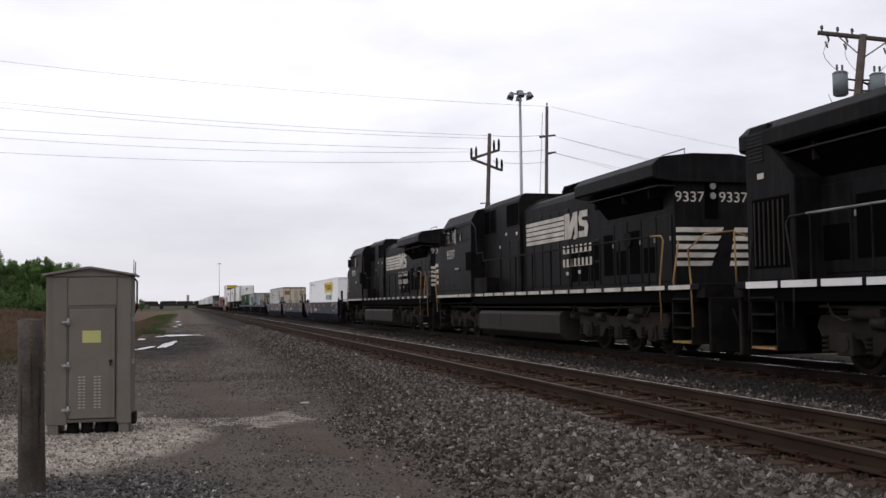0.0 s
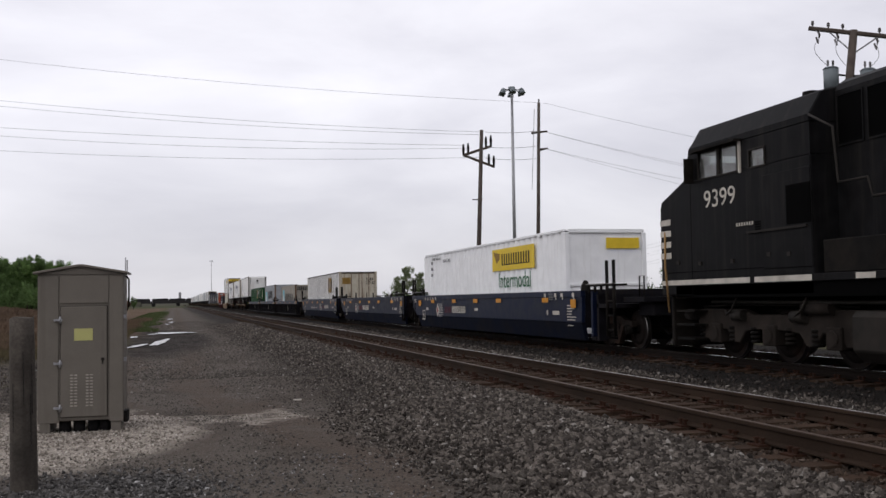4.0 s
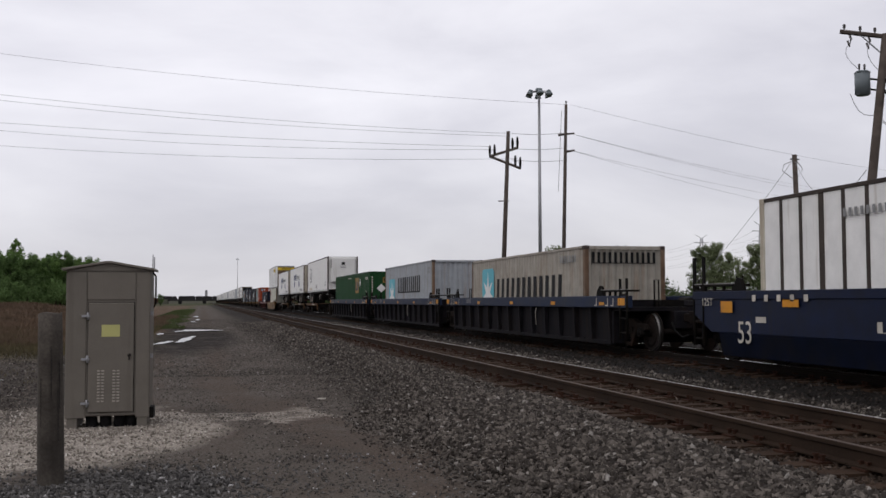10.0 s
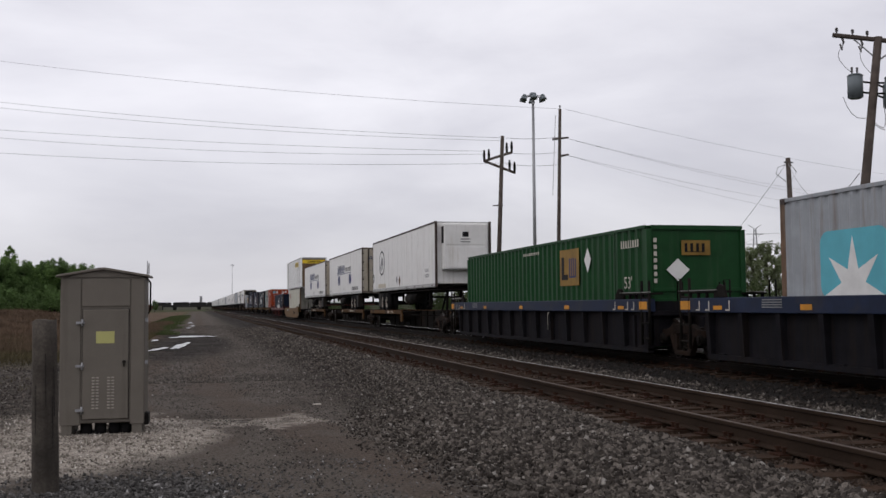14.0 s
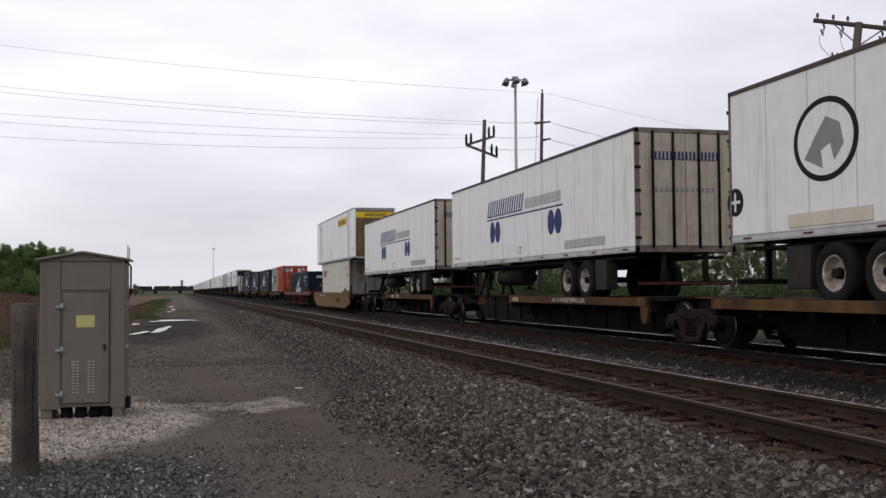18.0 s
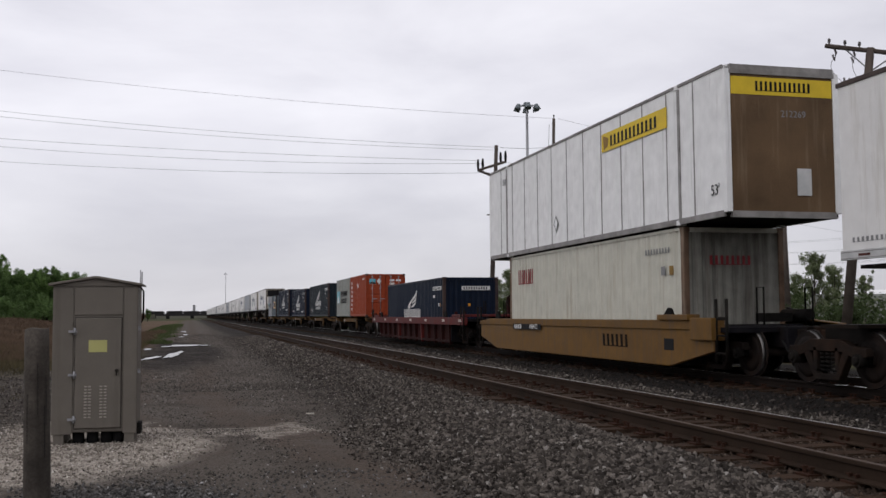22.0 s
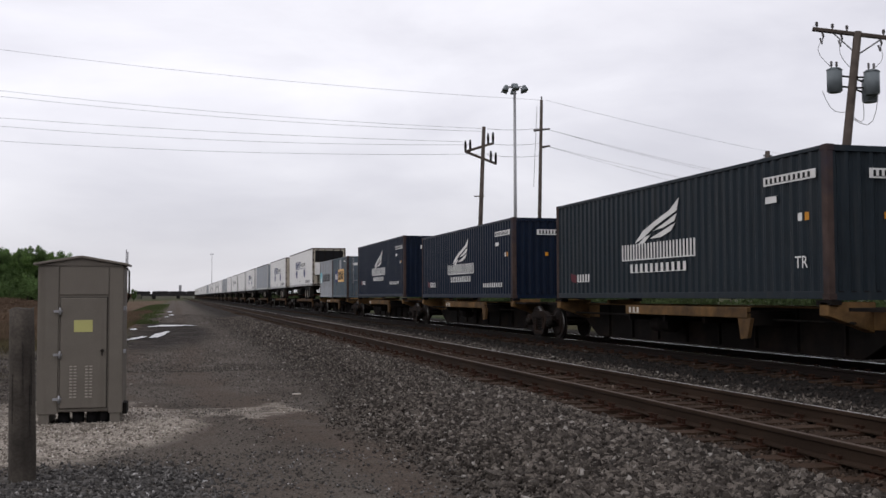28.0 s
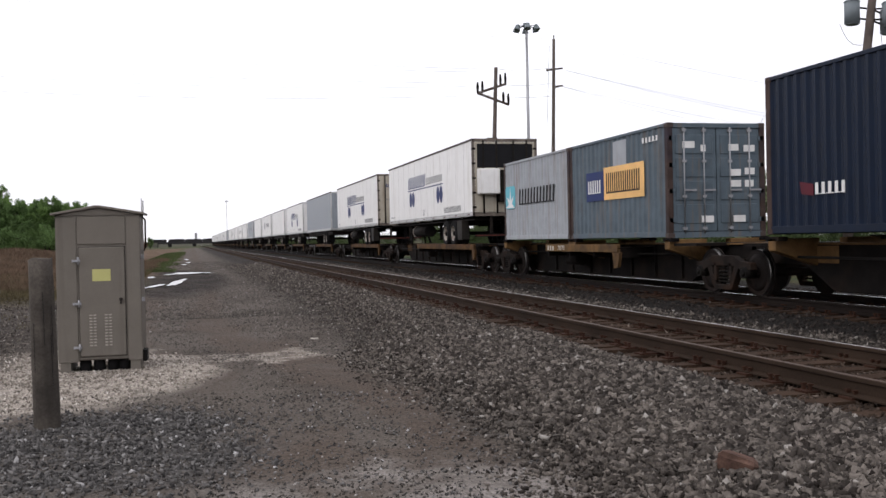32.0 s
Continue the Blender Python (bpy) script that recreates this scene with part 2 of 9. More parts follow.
GRIME = (0.055, 0.048, 0.04)
RUST = (0.13, 0.055, 0.025)
M = {
    "loco_black": mat("loco_black_paint", (0.008, 0.0078, 0.0082), 0.45, var=0.35, bump=0.03, dirt=(0.02, 0.018, 0.016), dirt_amount=0.42, streak=True, spec=0.03),
    # near-black for screens; also paints the shade in openings and below the walkway
    "void": mat("near_black_screen_and_shade", (0.0022, 0.0022, 0.0022), 0.9, var=0.2, bump=0.0, spec=0.02),
    "loco_grime": mat("grimy_black_steel", (0.007, 0.0065, 0.006), 0.75, var=0.4, dirt=(0.02, 0.016, 0.013), dirt_amount=0.6, spec=0.05),
    "loco_tank": mat("dusty_black_fuel_tank", (0.022, 0.0195, 0.0172), 0.55, var=0.25, dirt=(0.036, 0.03, 0.025), dirt_amount=0.4, spec=0.05),
    "reflector": mat("dirty_dark_red_reflector", (0.075, 0.02, 0.016), 0.5, var=0.3, bump=0.0),
    "white": mat("white_paint", (0.64, 0.63, 0.61), 0.5, var=0.08, bump=0.03, dirt=(0.3, 0.28, 0.25), dirt_amount=0.1),
    "stripe": mat("weathered_white_stripe", (0.46, 0.425, 0.37), 0.55, var=0.2, bump=0.03, dirt=(0.2, 0.18, 0.15), dirt_amount=0.35),
    "handrail": mat("worn_yellow_handrail", (0.25, 0.15, 0.06), 0.55, var=0.3, dirt=(0.12, 0.07, 0.04), dirt_amount=0.5),
    "clear_glass": None,
    "wheel": mat("worn_steel_wheel", (0.012, 0.0095, 0.0085), 0.7, 0.0, var=0.3, dirt=(0.028, 0.016, 0.011), dirt_amount=0.4, spec=0.05),
    "bright": mat("polished_steel_tread", (0.85, 0.85, 0.87), 0.16, 1.0, var=0.08, bump=0.02),
    "tread": mat("dull_rolled_wheel_tread", (0.11, 0.105, 0.10), 0.42, 1.0, var=0.2, bump=0.02),
    "truck_dust": mat("dust_coated_truck_casting", (0.024, 0.0195, 0.0165), 0.85, var=0.4, scale=2.0, dirt=(0.012, 0.011, 0.010), dirt_amount=0.4, spec=0.05),
    "truck": mat("rusty_truck_casting", (0.013, 0.010, 0.0085), 0.85, var=0.4, dirt=(0.035, 0.019, 0.012), dirt_amount=0.5, spec=0.05),
    "navy": mat("navy_well_car_paint", (0.0042, 0.0076, 0.0235), 0.45, var=0.3, bump=0.04, dirt=(0.010, 0.010, 0.012), dirt_amount=0.3, streak=True),
    "navy_low": mat("grimy_shaded_navy_steel", (0.003, 0.0048, 0.0125), 0.7, var=0.3, bump=0.04, dirt=(0.0085, 0.0078, 0.0085), dirt_amount=0.5, spec=0.05),
    "navy_top": mat("faded_blue_sill_paint", (0.011, 0.017, 0.038), 0.5, var=0.25, bump=0.04, dirt=(0.035, 0.032, 0.03), dirt_amount=0.3),
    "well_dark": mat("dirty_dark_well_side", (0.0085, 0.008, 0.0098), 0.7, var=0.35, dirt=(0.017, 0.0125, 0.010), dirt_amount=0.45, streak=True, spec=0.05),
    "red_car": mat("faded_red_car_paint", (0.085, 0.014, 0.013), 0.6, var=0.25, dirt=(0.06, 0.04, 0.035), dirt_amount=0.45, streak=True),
    "red_low": mat("darker_red_car_side", (0.030, 0.0085, 0.0075), 0.7, var=0.3, dirt=(0.014, 0.010, 0.009), dirt_amount=0.6, streak=True, spec=0.05),
    "yellow_car": mat("yellow_ochre_car_paint", (0.13, 0.068, 0.017), 0.55, var=0.2, dirt=(0.10, 0.062, 0.035), dirt_amount=0.5, streak=True),
    "spine": mat("weathered_yellow_brown_spine", (0.082, 0.044, 0.019), 0.7, var=0.3, dirt=(0.02, 0.014, 0.011), dirt_amount=0.6, spec=0.05),
    "spine_tan": mat("faded_tan_yellow_spine", (0.13, 0.075, 0.032), 0.7, var=0.3, dirt=(0.035, 0.025, 0.018), dirt_amount=0.55, spec=0.05),
    # grimy steel, darkened further for the shade beneath the trailers
    "spine_dark": mat("grimy_shaded_spine_steel", (0.0085, 0.0072, 0.0065), 0.8, var=0.35, dirt=(0.02, 0.0135, 0.010), dirt_amount=0.5, spec=0.05),
    "amber": mat("amber_reflector", (0.50, 0.215, 0.02), 0.4, var=0.1, bump=0.0, dirt=(0.2, 0.12, 0.05), dirt_amount=0.2),
    "c_white": mat("white_container_paint", (0.78, 0.78, 0.78), 0.5, var=0.05, bump=0.02, dirt=(0.5, 0.48, 0.44), dirt_amount=0.15, streak=True),
    "c_offwhite": mat("dirty_white_container_paint", (0.68, 0.67, 0.65), 0.55, var=0.08, bump=0.02, dirt=(0.3, 0.24, 0.18), dirt_amount=0.22, streak=True),
    "c_worn": mat("scuffed_white_container_paint", (0.72, 0.72, 0.71), 0.5, var=0.08, bump=0.03, dirt=(0.34, 0.32, 0.29), dirt_amount=0.18, dirt_scale=2.0, streak=True),
    "c_edge": mat("dirty_grey_edge_rail", (0.22, 0.21, 0.20), 0.55, var=0.25, bump=0.03, dirt=(0.07, 0.055, 0.045), dirt_amount=0.4),
    "c_seam": mat("grey_panel_seam", (0.26, 0.25, 0.24), 0.6, var=0.3, bump=0.03, dirt=(0.08, 0.06, 0.045), dirt_amount=0.5, streak=True),
    "c_cream": mat("rust_streaked_cream_door", (0.42, 0.385, 0.31), 0.6, var=0.12, bump=0.03, dirt=(0.2, 0.14, 0.09), dirt_amount=0.45, streak=True),
    "c_lichen": mat("weathered_green_grey_paint", (0.26, 0.27, 0.25), 0.6, var=0.14, bump=0.02, dirt=(0.16, 0.13, 0.09), dirt_amount=0.35, streak=True),
    "c_rib": mat("brown_grey_posts", (0.045, 0.035, 0.029), 0.6, var=0.25, bump=0.03),
    "c_grey": mat("light_grey_container_paint", (0.285, 0.30, 0.315), 0.55, var=0.1, bump=0.02, dirt=(0.16, 0.10, 0.07), dirt_amount=0.3, streak=True),
    "c_beige": mat("weathered_beige_grey_container_paint", (0.285, 0.262, 0.225), 0.6, var=0.14, bump=0.03, dirt=(0.16, 0.10, 0.06), dirt_amount=0.35, streak=True),
    "c_green": mat("green_container_paint", (0.009, 0.046, 0.014), 0.5, var=0.14, bump=0.02, dirt=(0.03, 0.06, 0.03), dirt_amount=0.3, streak=True),
    "c_blue": mat("dark_blue_container_paint", (0.0038, 0.0088, 0.0215), 0.45, var=0.15, bump=0.02, dirt=(0.02, 0.022, 0.03), dirt_amount=0.2, streak=True),
    "c_slate": mat("faded_blue_grey_container_paint", (0.012, 0.018, 0.0235), 0.5, var=0.15, bump=0.02, dirt=(0.035, 0.037, 0.038), dirt_amount=0.3, streak=True),
    "c_teal": mat("grey_blue_container_paint", (0.082, 0.106, 0.125), 0.55, var=0.16, bump=0.02, dirt=(0.16, 0.11, 0.07), dirt_amount=0.3, streak=True),
    "c_orange": mat("orange_red_container_paint", (0.24, 0.04, 0.014), 0.5, var=0.12, bump=0.02, dirt=(0.22, 0.06, 0.03), dirt_amount=0.35, streak=True),
    "c_ivory": mat("ivory_grey_container_paint", (0.50, 0.49, 0.42), 0.55, var=0.08, bump=0.02, dirt=(0.3, 0.25, 0.18), dirt_amount=0.3, streak=True),
    "t_white": mat("white_trailer_panel", (0.66, 0.65, 0.63), 0.4, var=0.05, bump=0.01, dirt=(0.42, 0.38, 0.32), dirt_amount=0.3, streak=True),
    "t_grey": mat("grey_trailer_panel", (0.22, 0.24, 0.26), 0.45, var=0.08, bump=0.01, dirt=(0.14, 0.14, 0.14), dirt_amount=0.3, streak=True),
    "alu": mat("dull_aluminium", (0.45, 0.45, 0.44), 0.4, 0.7, var=0.15, dirt=(0.2, 0.18, 0.15), dirt_amount=0.3),
    "roof_edge": mat("dark_brown_roof_rail", (0.06, 0.045, 0.04), 0.6, var=0.2),
    "tyre": mat("black_rubber_tyre", (0.012, 0.0115, 0.0115), 0.85, var=0.3, spec=0.05),
    "rim": mat("dirty_white_wheel_rim", (0.36, 0.33, 0.29), 0.6, var=0.3, scale=6, dirt=(0.10, 0.06, 0.04), dirt_amount=0.7, dirt_scale=5),
    "rusty": mat("rusted_steel_door", (0.125, 0.078, 0.052), 0.75, var=0.4, dirt=(0.24, 0.19, 0.14), dirt_amount=0.4, streak=True),
    "end_rust": mat("brown_grimed_end_panel", (0.105, 0.066, 0.036), 0.7, var=0.3, scale=0.8, dirt=(0.2, 0.15, 0.1), dirt_amount=0.3, streak=True),
    "ink": mat("black_lettering", (0.012, 0.012, 0.013), 0.5, var=0.1, bump=0.0, spec=0.05),
    "ink_blue": mat("dark_blue_lettering", (0.012, 0.025, 0.10), 0.5, var=0.1, bump=0.0),
    "ink_grey": mat("grey_lettering", (0.20, 0.20, 0.20), 0.5, var=0.1, bump=0.0),
    "ink_red": mat("dull_red_lettering", (0.22, 0.025, 0.03), 0.5, var=0.15, bump=0.0),
    "ink_wine": mat("faded_wine_red_lettering", (0.085, 0.012, 0.02), 0.5, var=0.15, bump=0.0),
    "ink_green": mat("dark_green_lettering", (0.012, 0.10, 0.035), 0.5, var=0.1, bump=0.0),
    "yellow": mat("bright_yellow_panel", (0.62, 0.44, 0.035), 0.5, var=0.08, bump=0.0),
    "gold": mat("faded_gold_panel", (0.215, 0.13, 0.034), 0.55, var=0.22, bump=0.0),
    "sky_blue": mat("light_blue_panel", (0.105, 0.37, 0.44), 0.5, var=0.08, bump=0.0),
    "peach": mat("pale_orange_panel", (0.70, 0.42, 0.16), 0.5, var=0.1, bump=0.0),
    "rail_side": mat("brown_rusty_rail", (0.028, 0.0185, 0.013), 0.8, var=0.3, scale=1.0, spec=0.05),
    "rail_dull": mat("dull_brown_rail_head", (0.066, 0.046, 0.035), 0.6, 0.2, var=0.2, scale=1.0, bump=0.02, spec=0.1),
    "rust_post": mat("rusty_dark_corner_post", (0.055, 0.038, 0.033), 0.7, var=0.35, dirt=(0.03, 0.03, 0.045), dirt_amount=0.4, spec=0.05),
    "rail_top": mat("worn_rail_head_glint", (0.52, 0.50, 0.49), 0.45, 0.95, var=0.15, scale=1.0, bump=0.02),
    "tie": mat("weathered_brown_sleeper", (0.037, 0.0235, 0.016), 0.9, var=0.4, scale=2.5, fine=40, bump=0.4, spec=0.05),
    "plate": mat("rusty_tie_plate", (0.03, 0.015, 0.010), 0.8, var=0.3, spec=0.05),
    "stone": mat("grey_ballast_stone", (0.165, 0.155, 0.145), 0.9, var=0.5, scale=9.0, fine=90, bump=0.5),
    "cabinet": mat("grey_taupe_cabinet_paint", (0.135, 0.120, 0.102), 0.55, var=0.08, bump=0.02, dirt=(0.085, 0.075, 0.062), dirt_amount=0.2, streak=True),
    "wood_post": mat("dark_weathered_timber", (0.052, 0.045, 0.038), 0.9, var=0.4, scale=4, fine=45, bump=0.5, dirt=(0.03, 0.026, 0.022), dirt_amount=0.4, streak=True),
    "pole_wood": mat("brown_pole_timber", (0.075, 0.061, 0.053), 0.9, var=0.3, scale=2, bump=0.3, spec=0.05),
    "galv": mat("galvanised_steel", (0.28, 0.28, 0.29), 0.5, 0.6, var=0.12),
    "porcelain": mat("grey_porcelain_insulator", (0.14, 0.13, 0.13), 0.35, var=0.1),
    "transformer": mat("grey_transformer_can", (0.15, 0.17, 0.18), 0.5, var=0.12),
    "wire": mat("grey_overhead_wire", (0.3, 0.3, 0.31), 0.6, var=0.1, bump=0.0),
    "rail_dark": mat("dark_brown_rail", (0.011, 0.008, 0.0065), 0.7, var=0.3, scale=1.0, spec=0.05),
    # dirty ivory, darkened for the shade below the overhanging upper container
    "c_shaded_end": mat("dirty_shaded_ivory_end", (0.20, 0.195, 0.17), 0.65, var=0.2, bump=0.02, dirt=(0.07, 0.06, 0.05), dirt_amount=0.5, streak=True),
    "door_frame": mat("rust_streaked_door_frame", (0.12, 0.10, 0.085), 0.65, var=0.3, dirt=(0.25, 0.22, 0.18), dirt_amount=0.45, streak=True),
    "door_cream": mat("stained_cream_door", (0.37, 0.335, 0.27), 0.55, var=0.12, bump=0.02, dirt=(0.16, 0.11, 0.07), dirt_amount=0.4, streak=True),
    "c_patch": mat("yellowed_white_panel", (0.50, 0.45, 0.36), 0.5, var=0.1, bump=0.01, dirt=(0.3, 0.24, 0.17), dirt_amount=0.2, streak=True),
    "seam_light": mat("pale_grey_seam", (0.42, 0.41, 0.39), 0.5, var=0.15, bump=0.0),
    "concrete": mat("dark_bridge_concrete", (0.028, 0.027, 0.027), 0.9, var=0.2, scale=0.4, spec=0.05),
    "slot": mat("pale_vent_edge", (0.32, 0.29, 0.255), 0.5, var=0.1),
    "label": mat("pale_yellow_notice", (0.40, 0.385, 0.155), 0.5, var=0.08, bump=0.0),
    "brown_rock": mat("red_brown_rock", (0.085, 0.05, 0.038), 0.9, var=0.4, scale=12, bump=0.5),
}


def clear_glass():
    """Thin dusty window glass: mostly clear, with a faint gloss."""
    m = bpy.data.materials.new("dusty_clear_glass")
    m.use_nodes = True
    n, l = m.node_tree.nodes, m.node_tree.links
    n.remove(n["Principled BSDF"])
    see, gloss, dust, a, b = n.new("ShaderNodeBsdfTransparent"), n.new("ShaderNodeBsdfGlossy"), n.new("ShaderNodeBsdfDiffuse"), n.new("ShaderNodeMixShader"), n.new("ShaderNodeMixShader")
    see.inputs[0].default_value = (0.85, 0.88, 0.87, 1)
    gloss.inputs["Roughness"].default_value = 0.05
    dust.inputs[0].default_value = (0.3, 0.29, 0.27, 1)
    t = n.new("ShaderNodeTexNoise")
    t.inputs["Scale"].default_value = 3.0
    r = n.new("ShaderNodeMapRange")
    r.inputs[1].default_value, r.inputs[2].default_value, r.inputs[3].default_value, r.inputs[4].default_value = 0.3, 0.7, 0.05, 0.3
    l.new(t.outputs["Fac"], r.inputs[0])
    a.inputs[0].default_value = 0.12
    l.new(see.outputs[0], a.inputs[1])
    l.new(gloss.outputs[0], a.inputs[2])
    l.new(r.outputs[0], b.inputs[0])
    l.new(a.outputs[0], b.inputs[1])
    l.new(dust.outputs[0], b.inputs[2])
    l.new(b.outputs[0], n["Material Output"].inputs["Surface"])
    return m


M["clear_glass"] = clear_glass()


# ---------------------------------------------------------------- mesh helpers
def box(bm, x0, x1, y0, y1, z0, z1):
    v = [bm.verts.new(p) for p in ((x0, y0, z0), (x1, y0, z0), (x1, y1, z0), (x0, y1, z0), (x0, y0, z1), (x1, y0, z1), (x1, y1, z1), (x0, y1, z1))]
    for f in ((3, 2, 1, 0), (4, 5, 6, 7), (0, 1, 5, 4), (1, 2, 6, 5), (2, 3, 7, 6), (3, 0, 4, 7)):
        bm.faces.new([v[i] for i in f])


def prism(bm, pts, axis, a, b):
    """A polygon pushed from a to b along an axis. pts are (y, z) for axis x, (x, z) for y, (x, y) for z."""
    def at(p, d):
        return {"x": (d, p[0], p[1]), "y": (p[0], d, p[1]), "z": (p[0], p[1], d)}[axis]
    va, vb = [bm.verts.new(at(p, a)) for p in pts], [bm.verts.new(at(p, b)) for p in pts]
    n = len(pts)
    fs = [bm.faces.new(va), bm.faces.new(vb[::-1])]
    for i in range(n):
        fs.append(bm.faces.new((va[i], vb[i], vb[(i + 1) % n], va[(i + 1) % n])))
    bmesh.ops.recalc_face_normals(bm, faces=fs)


def rod(bm, p, q, r, n=8, r2=None):
    """A round bar from p to q."""
    p, q = Vector(p), Vector(q)
    d = (q - p).normalized()
    u = d.orthogonal().normalized()
    w = d.cross(u)
    r2 = r if r2 is None else r2
    a = [bm.verts.new(p + r * (math.cos(2 * math.pi * i / n) * u + math.sin(2 * math.pi * i / n) * w)) for i in range(n)]
    b = [bm.verts.new(q + r2 * (math.cos(2 * math.pi * i / n) * u + math.sin(2 * math.pi * i / n) * w)) for i in range(n)]
    bm.faces.new(a[::-1])
    bm.faces.new(b)
    for i in range(n):
        f = bm.faces.new((a[i], a[(i + 1) % n], b[(i + 1) % n], b[i]))
        f.smooth = n > 6


def path(bm, pts, r, n=6):
    """A round bar bent along the points, in one piece."""
    pts = [Vector(p) for p in pts]
    rings = []
    for i, p in enumerate(pts):
        d = (pts[min(i + 1, len(pts) - 1)] - pts[max(i - 1, 0)]).normalized()
        ref = Vector((0.31, 0.17, 0.93)) if abs(d.z) < 0.9 else Vector((0.93, 0.31, 0.17))
        u = d.cross(ref).normalized()
        w = d.cross(u)
        rings.append([bm.verts.new(p + r * (math.cos(2 * math.pi * k / n) * u + math.sin(2 * math.pi * k / n) * w)) for k in range(n)])
    for a, b in zip(rings, rings[1:]):
        for k in range(n):
            f = bm.faces.new((a[k], a[(k + 1) % n], b[(k + 1) % n], b[k]))
            f.smooth = True
    bm.faces.new(rings[0][::-1])
    bm.faces.new(rings[-1])


def thing(name, label, category, group="", kind=""):
    return tagged(new(name), label, category, group, kind)


def part(name, bm, material, parent, label="", bevel=0.0):
    """Links a bmesh as one mesh object under a thing or a part."""
    me = bpy.data.meshes.new(name)
    bm.to_mesh(me)
    bm.free()
    return part_mesh(name, me, material, parent, label, bevel)


def part_mesh(name, me, material, parent, label="", bevel=0.0):
    if not me.materials:
        me.materials.append(M[material] if isinstance(material, str) else material)
    ob = new(name, me)
    ob.parent = parent
    if label:
        tagged(ob, label)
    if bevel:
        bv = ob.modifiers.new("edge", "BEVEL")
        bv.width, bv.segments, bv.limit_method, bv.angle_limit = bevel, 1, "ANGLE", radians(40)
    return ob


def bpart(name, boxes, material, parent, label="", bevel=0.0):
    """A part made of one or more boxes (x0, x1, y0, y1, z0, z1)."""
    bm = bmesh.new()
    for b in boxes:
        box(bm, *b)
    return part(name, bm, material, parent, label, bevel)


def solid(name, label, category, bm, material, group="", kind="", bevel=0.0):
    """A thing that is one mesh."""
    return tagged(part(name, bm, material, None, "", bevel), label, category, group, kind)


def lettering(words, height, material, parent, m, name="lettering", squeeze=1.0):
    """Words in the built-in font, as a flat mesh at the pose m (x along the line, y up), centred."""
    cu = bpy.data.curves.new("words", "FONT")
    cu.body, cu.size, cu.align_x, cu.align_y, cu.extrude = words, height * 1.38, "CENTER", "CENTER", 0.002
    tmp = bpy.data.objects.new("words", cu)
    scene.collection.objects.link(tmp)
    bpy.context.view_layer.update()
    me = bpy.data.meshes.new_from_object(tmp.evaluated_get(bpy.context.evaluated_depsgraph_get()))
    bpy.data.objects.remove(tmp)
    me.transform(m @ Matrix.Diagonal((squeeze, 1, 1, 1)))
    me.materials.clear()
    return part_mesh(name, me, material, parent)


def on_side(x, y, z):
    """A pose on the side that faces the road: reading runs towards the front of the train."""
    return Matrix(((0, 0, -1, x), (-1, 0, 0, y), (0, 1, 0, z), (0, 0, 0, 1)))


def on_end(x, y, z):
    return Matrix(((1, 0, 0, x), (0, 0, -1, y), (0, 1, 0, z), (0, 0, 0, 1)))


def keyed(ob, u):
    """Remembers that a thing rides in the train, u metres behind the starting mark."""
    RIDERS.append((ob, u, 0))
    ob.matrix_basis = pose(TRACK_B, u, 0)
    return ob


RIDERS = []


# ---------------------------------------------------------------- ground
def ease(a, b, v):
    t = max(0.0, min(1.0, (v - a) / (b - a)))
    return t * t * (3 - 2 * t)


def ground_height(x, y):
    """The lie of the land: a gravel road, the ballast bed of two tracks, fields on both sides."""
    z = ROAD_Z
    z += 0.085 * ease(2.5, 4.3, x) + 0.028 * ease(4.6, 5.0, x) - 0.028 * ease(7.4, 8.0, x) + 0.028 * ease(9.9, 10.3, x)
    z += -0.3 * ease(14.6, 17.5, x)
    z += -0.18 * ease(-2.6, -5.0, x)
    z += 1.5 * ease(-7, -16, x) * ease(35, 105, y) * (1 - ease(200, 330, y))
    near = math.exp(-max(0.0, y - 4) / 40)
    z += near * 0.035 * noise.noise((x * 0.55, y * 0.4, 0))
    z += near * 0.012 * noise.noise((x * 2.3, y * 2.1, 4))
    if -0.5 < x < 3.2:
        z -= near * 0.03 * (math.exp(-((x - 2.1) / 0.32) ** 2) + math.exp(-((x - 0.5) / 0.3) ** 2))
    return z


def steps(stops):
    out = []
    for (a, b, d) in stops:
        n = max(1, round((b - a) / d))
        out += [a + (b - a) * i / n for i in range(n)]
    return out + [stops[-1][1]]


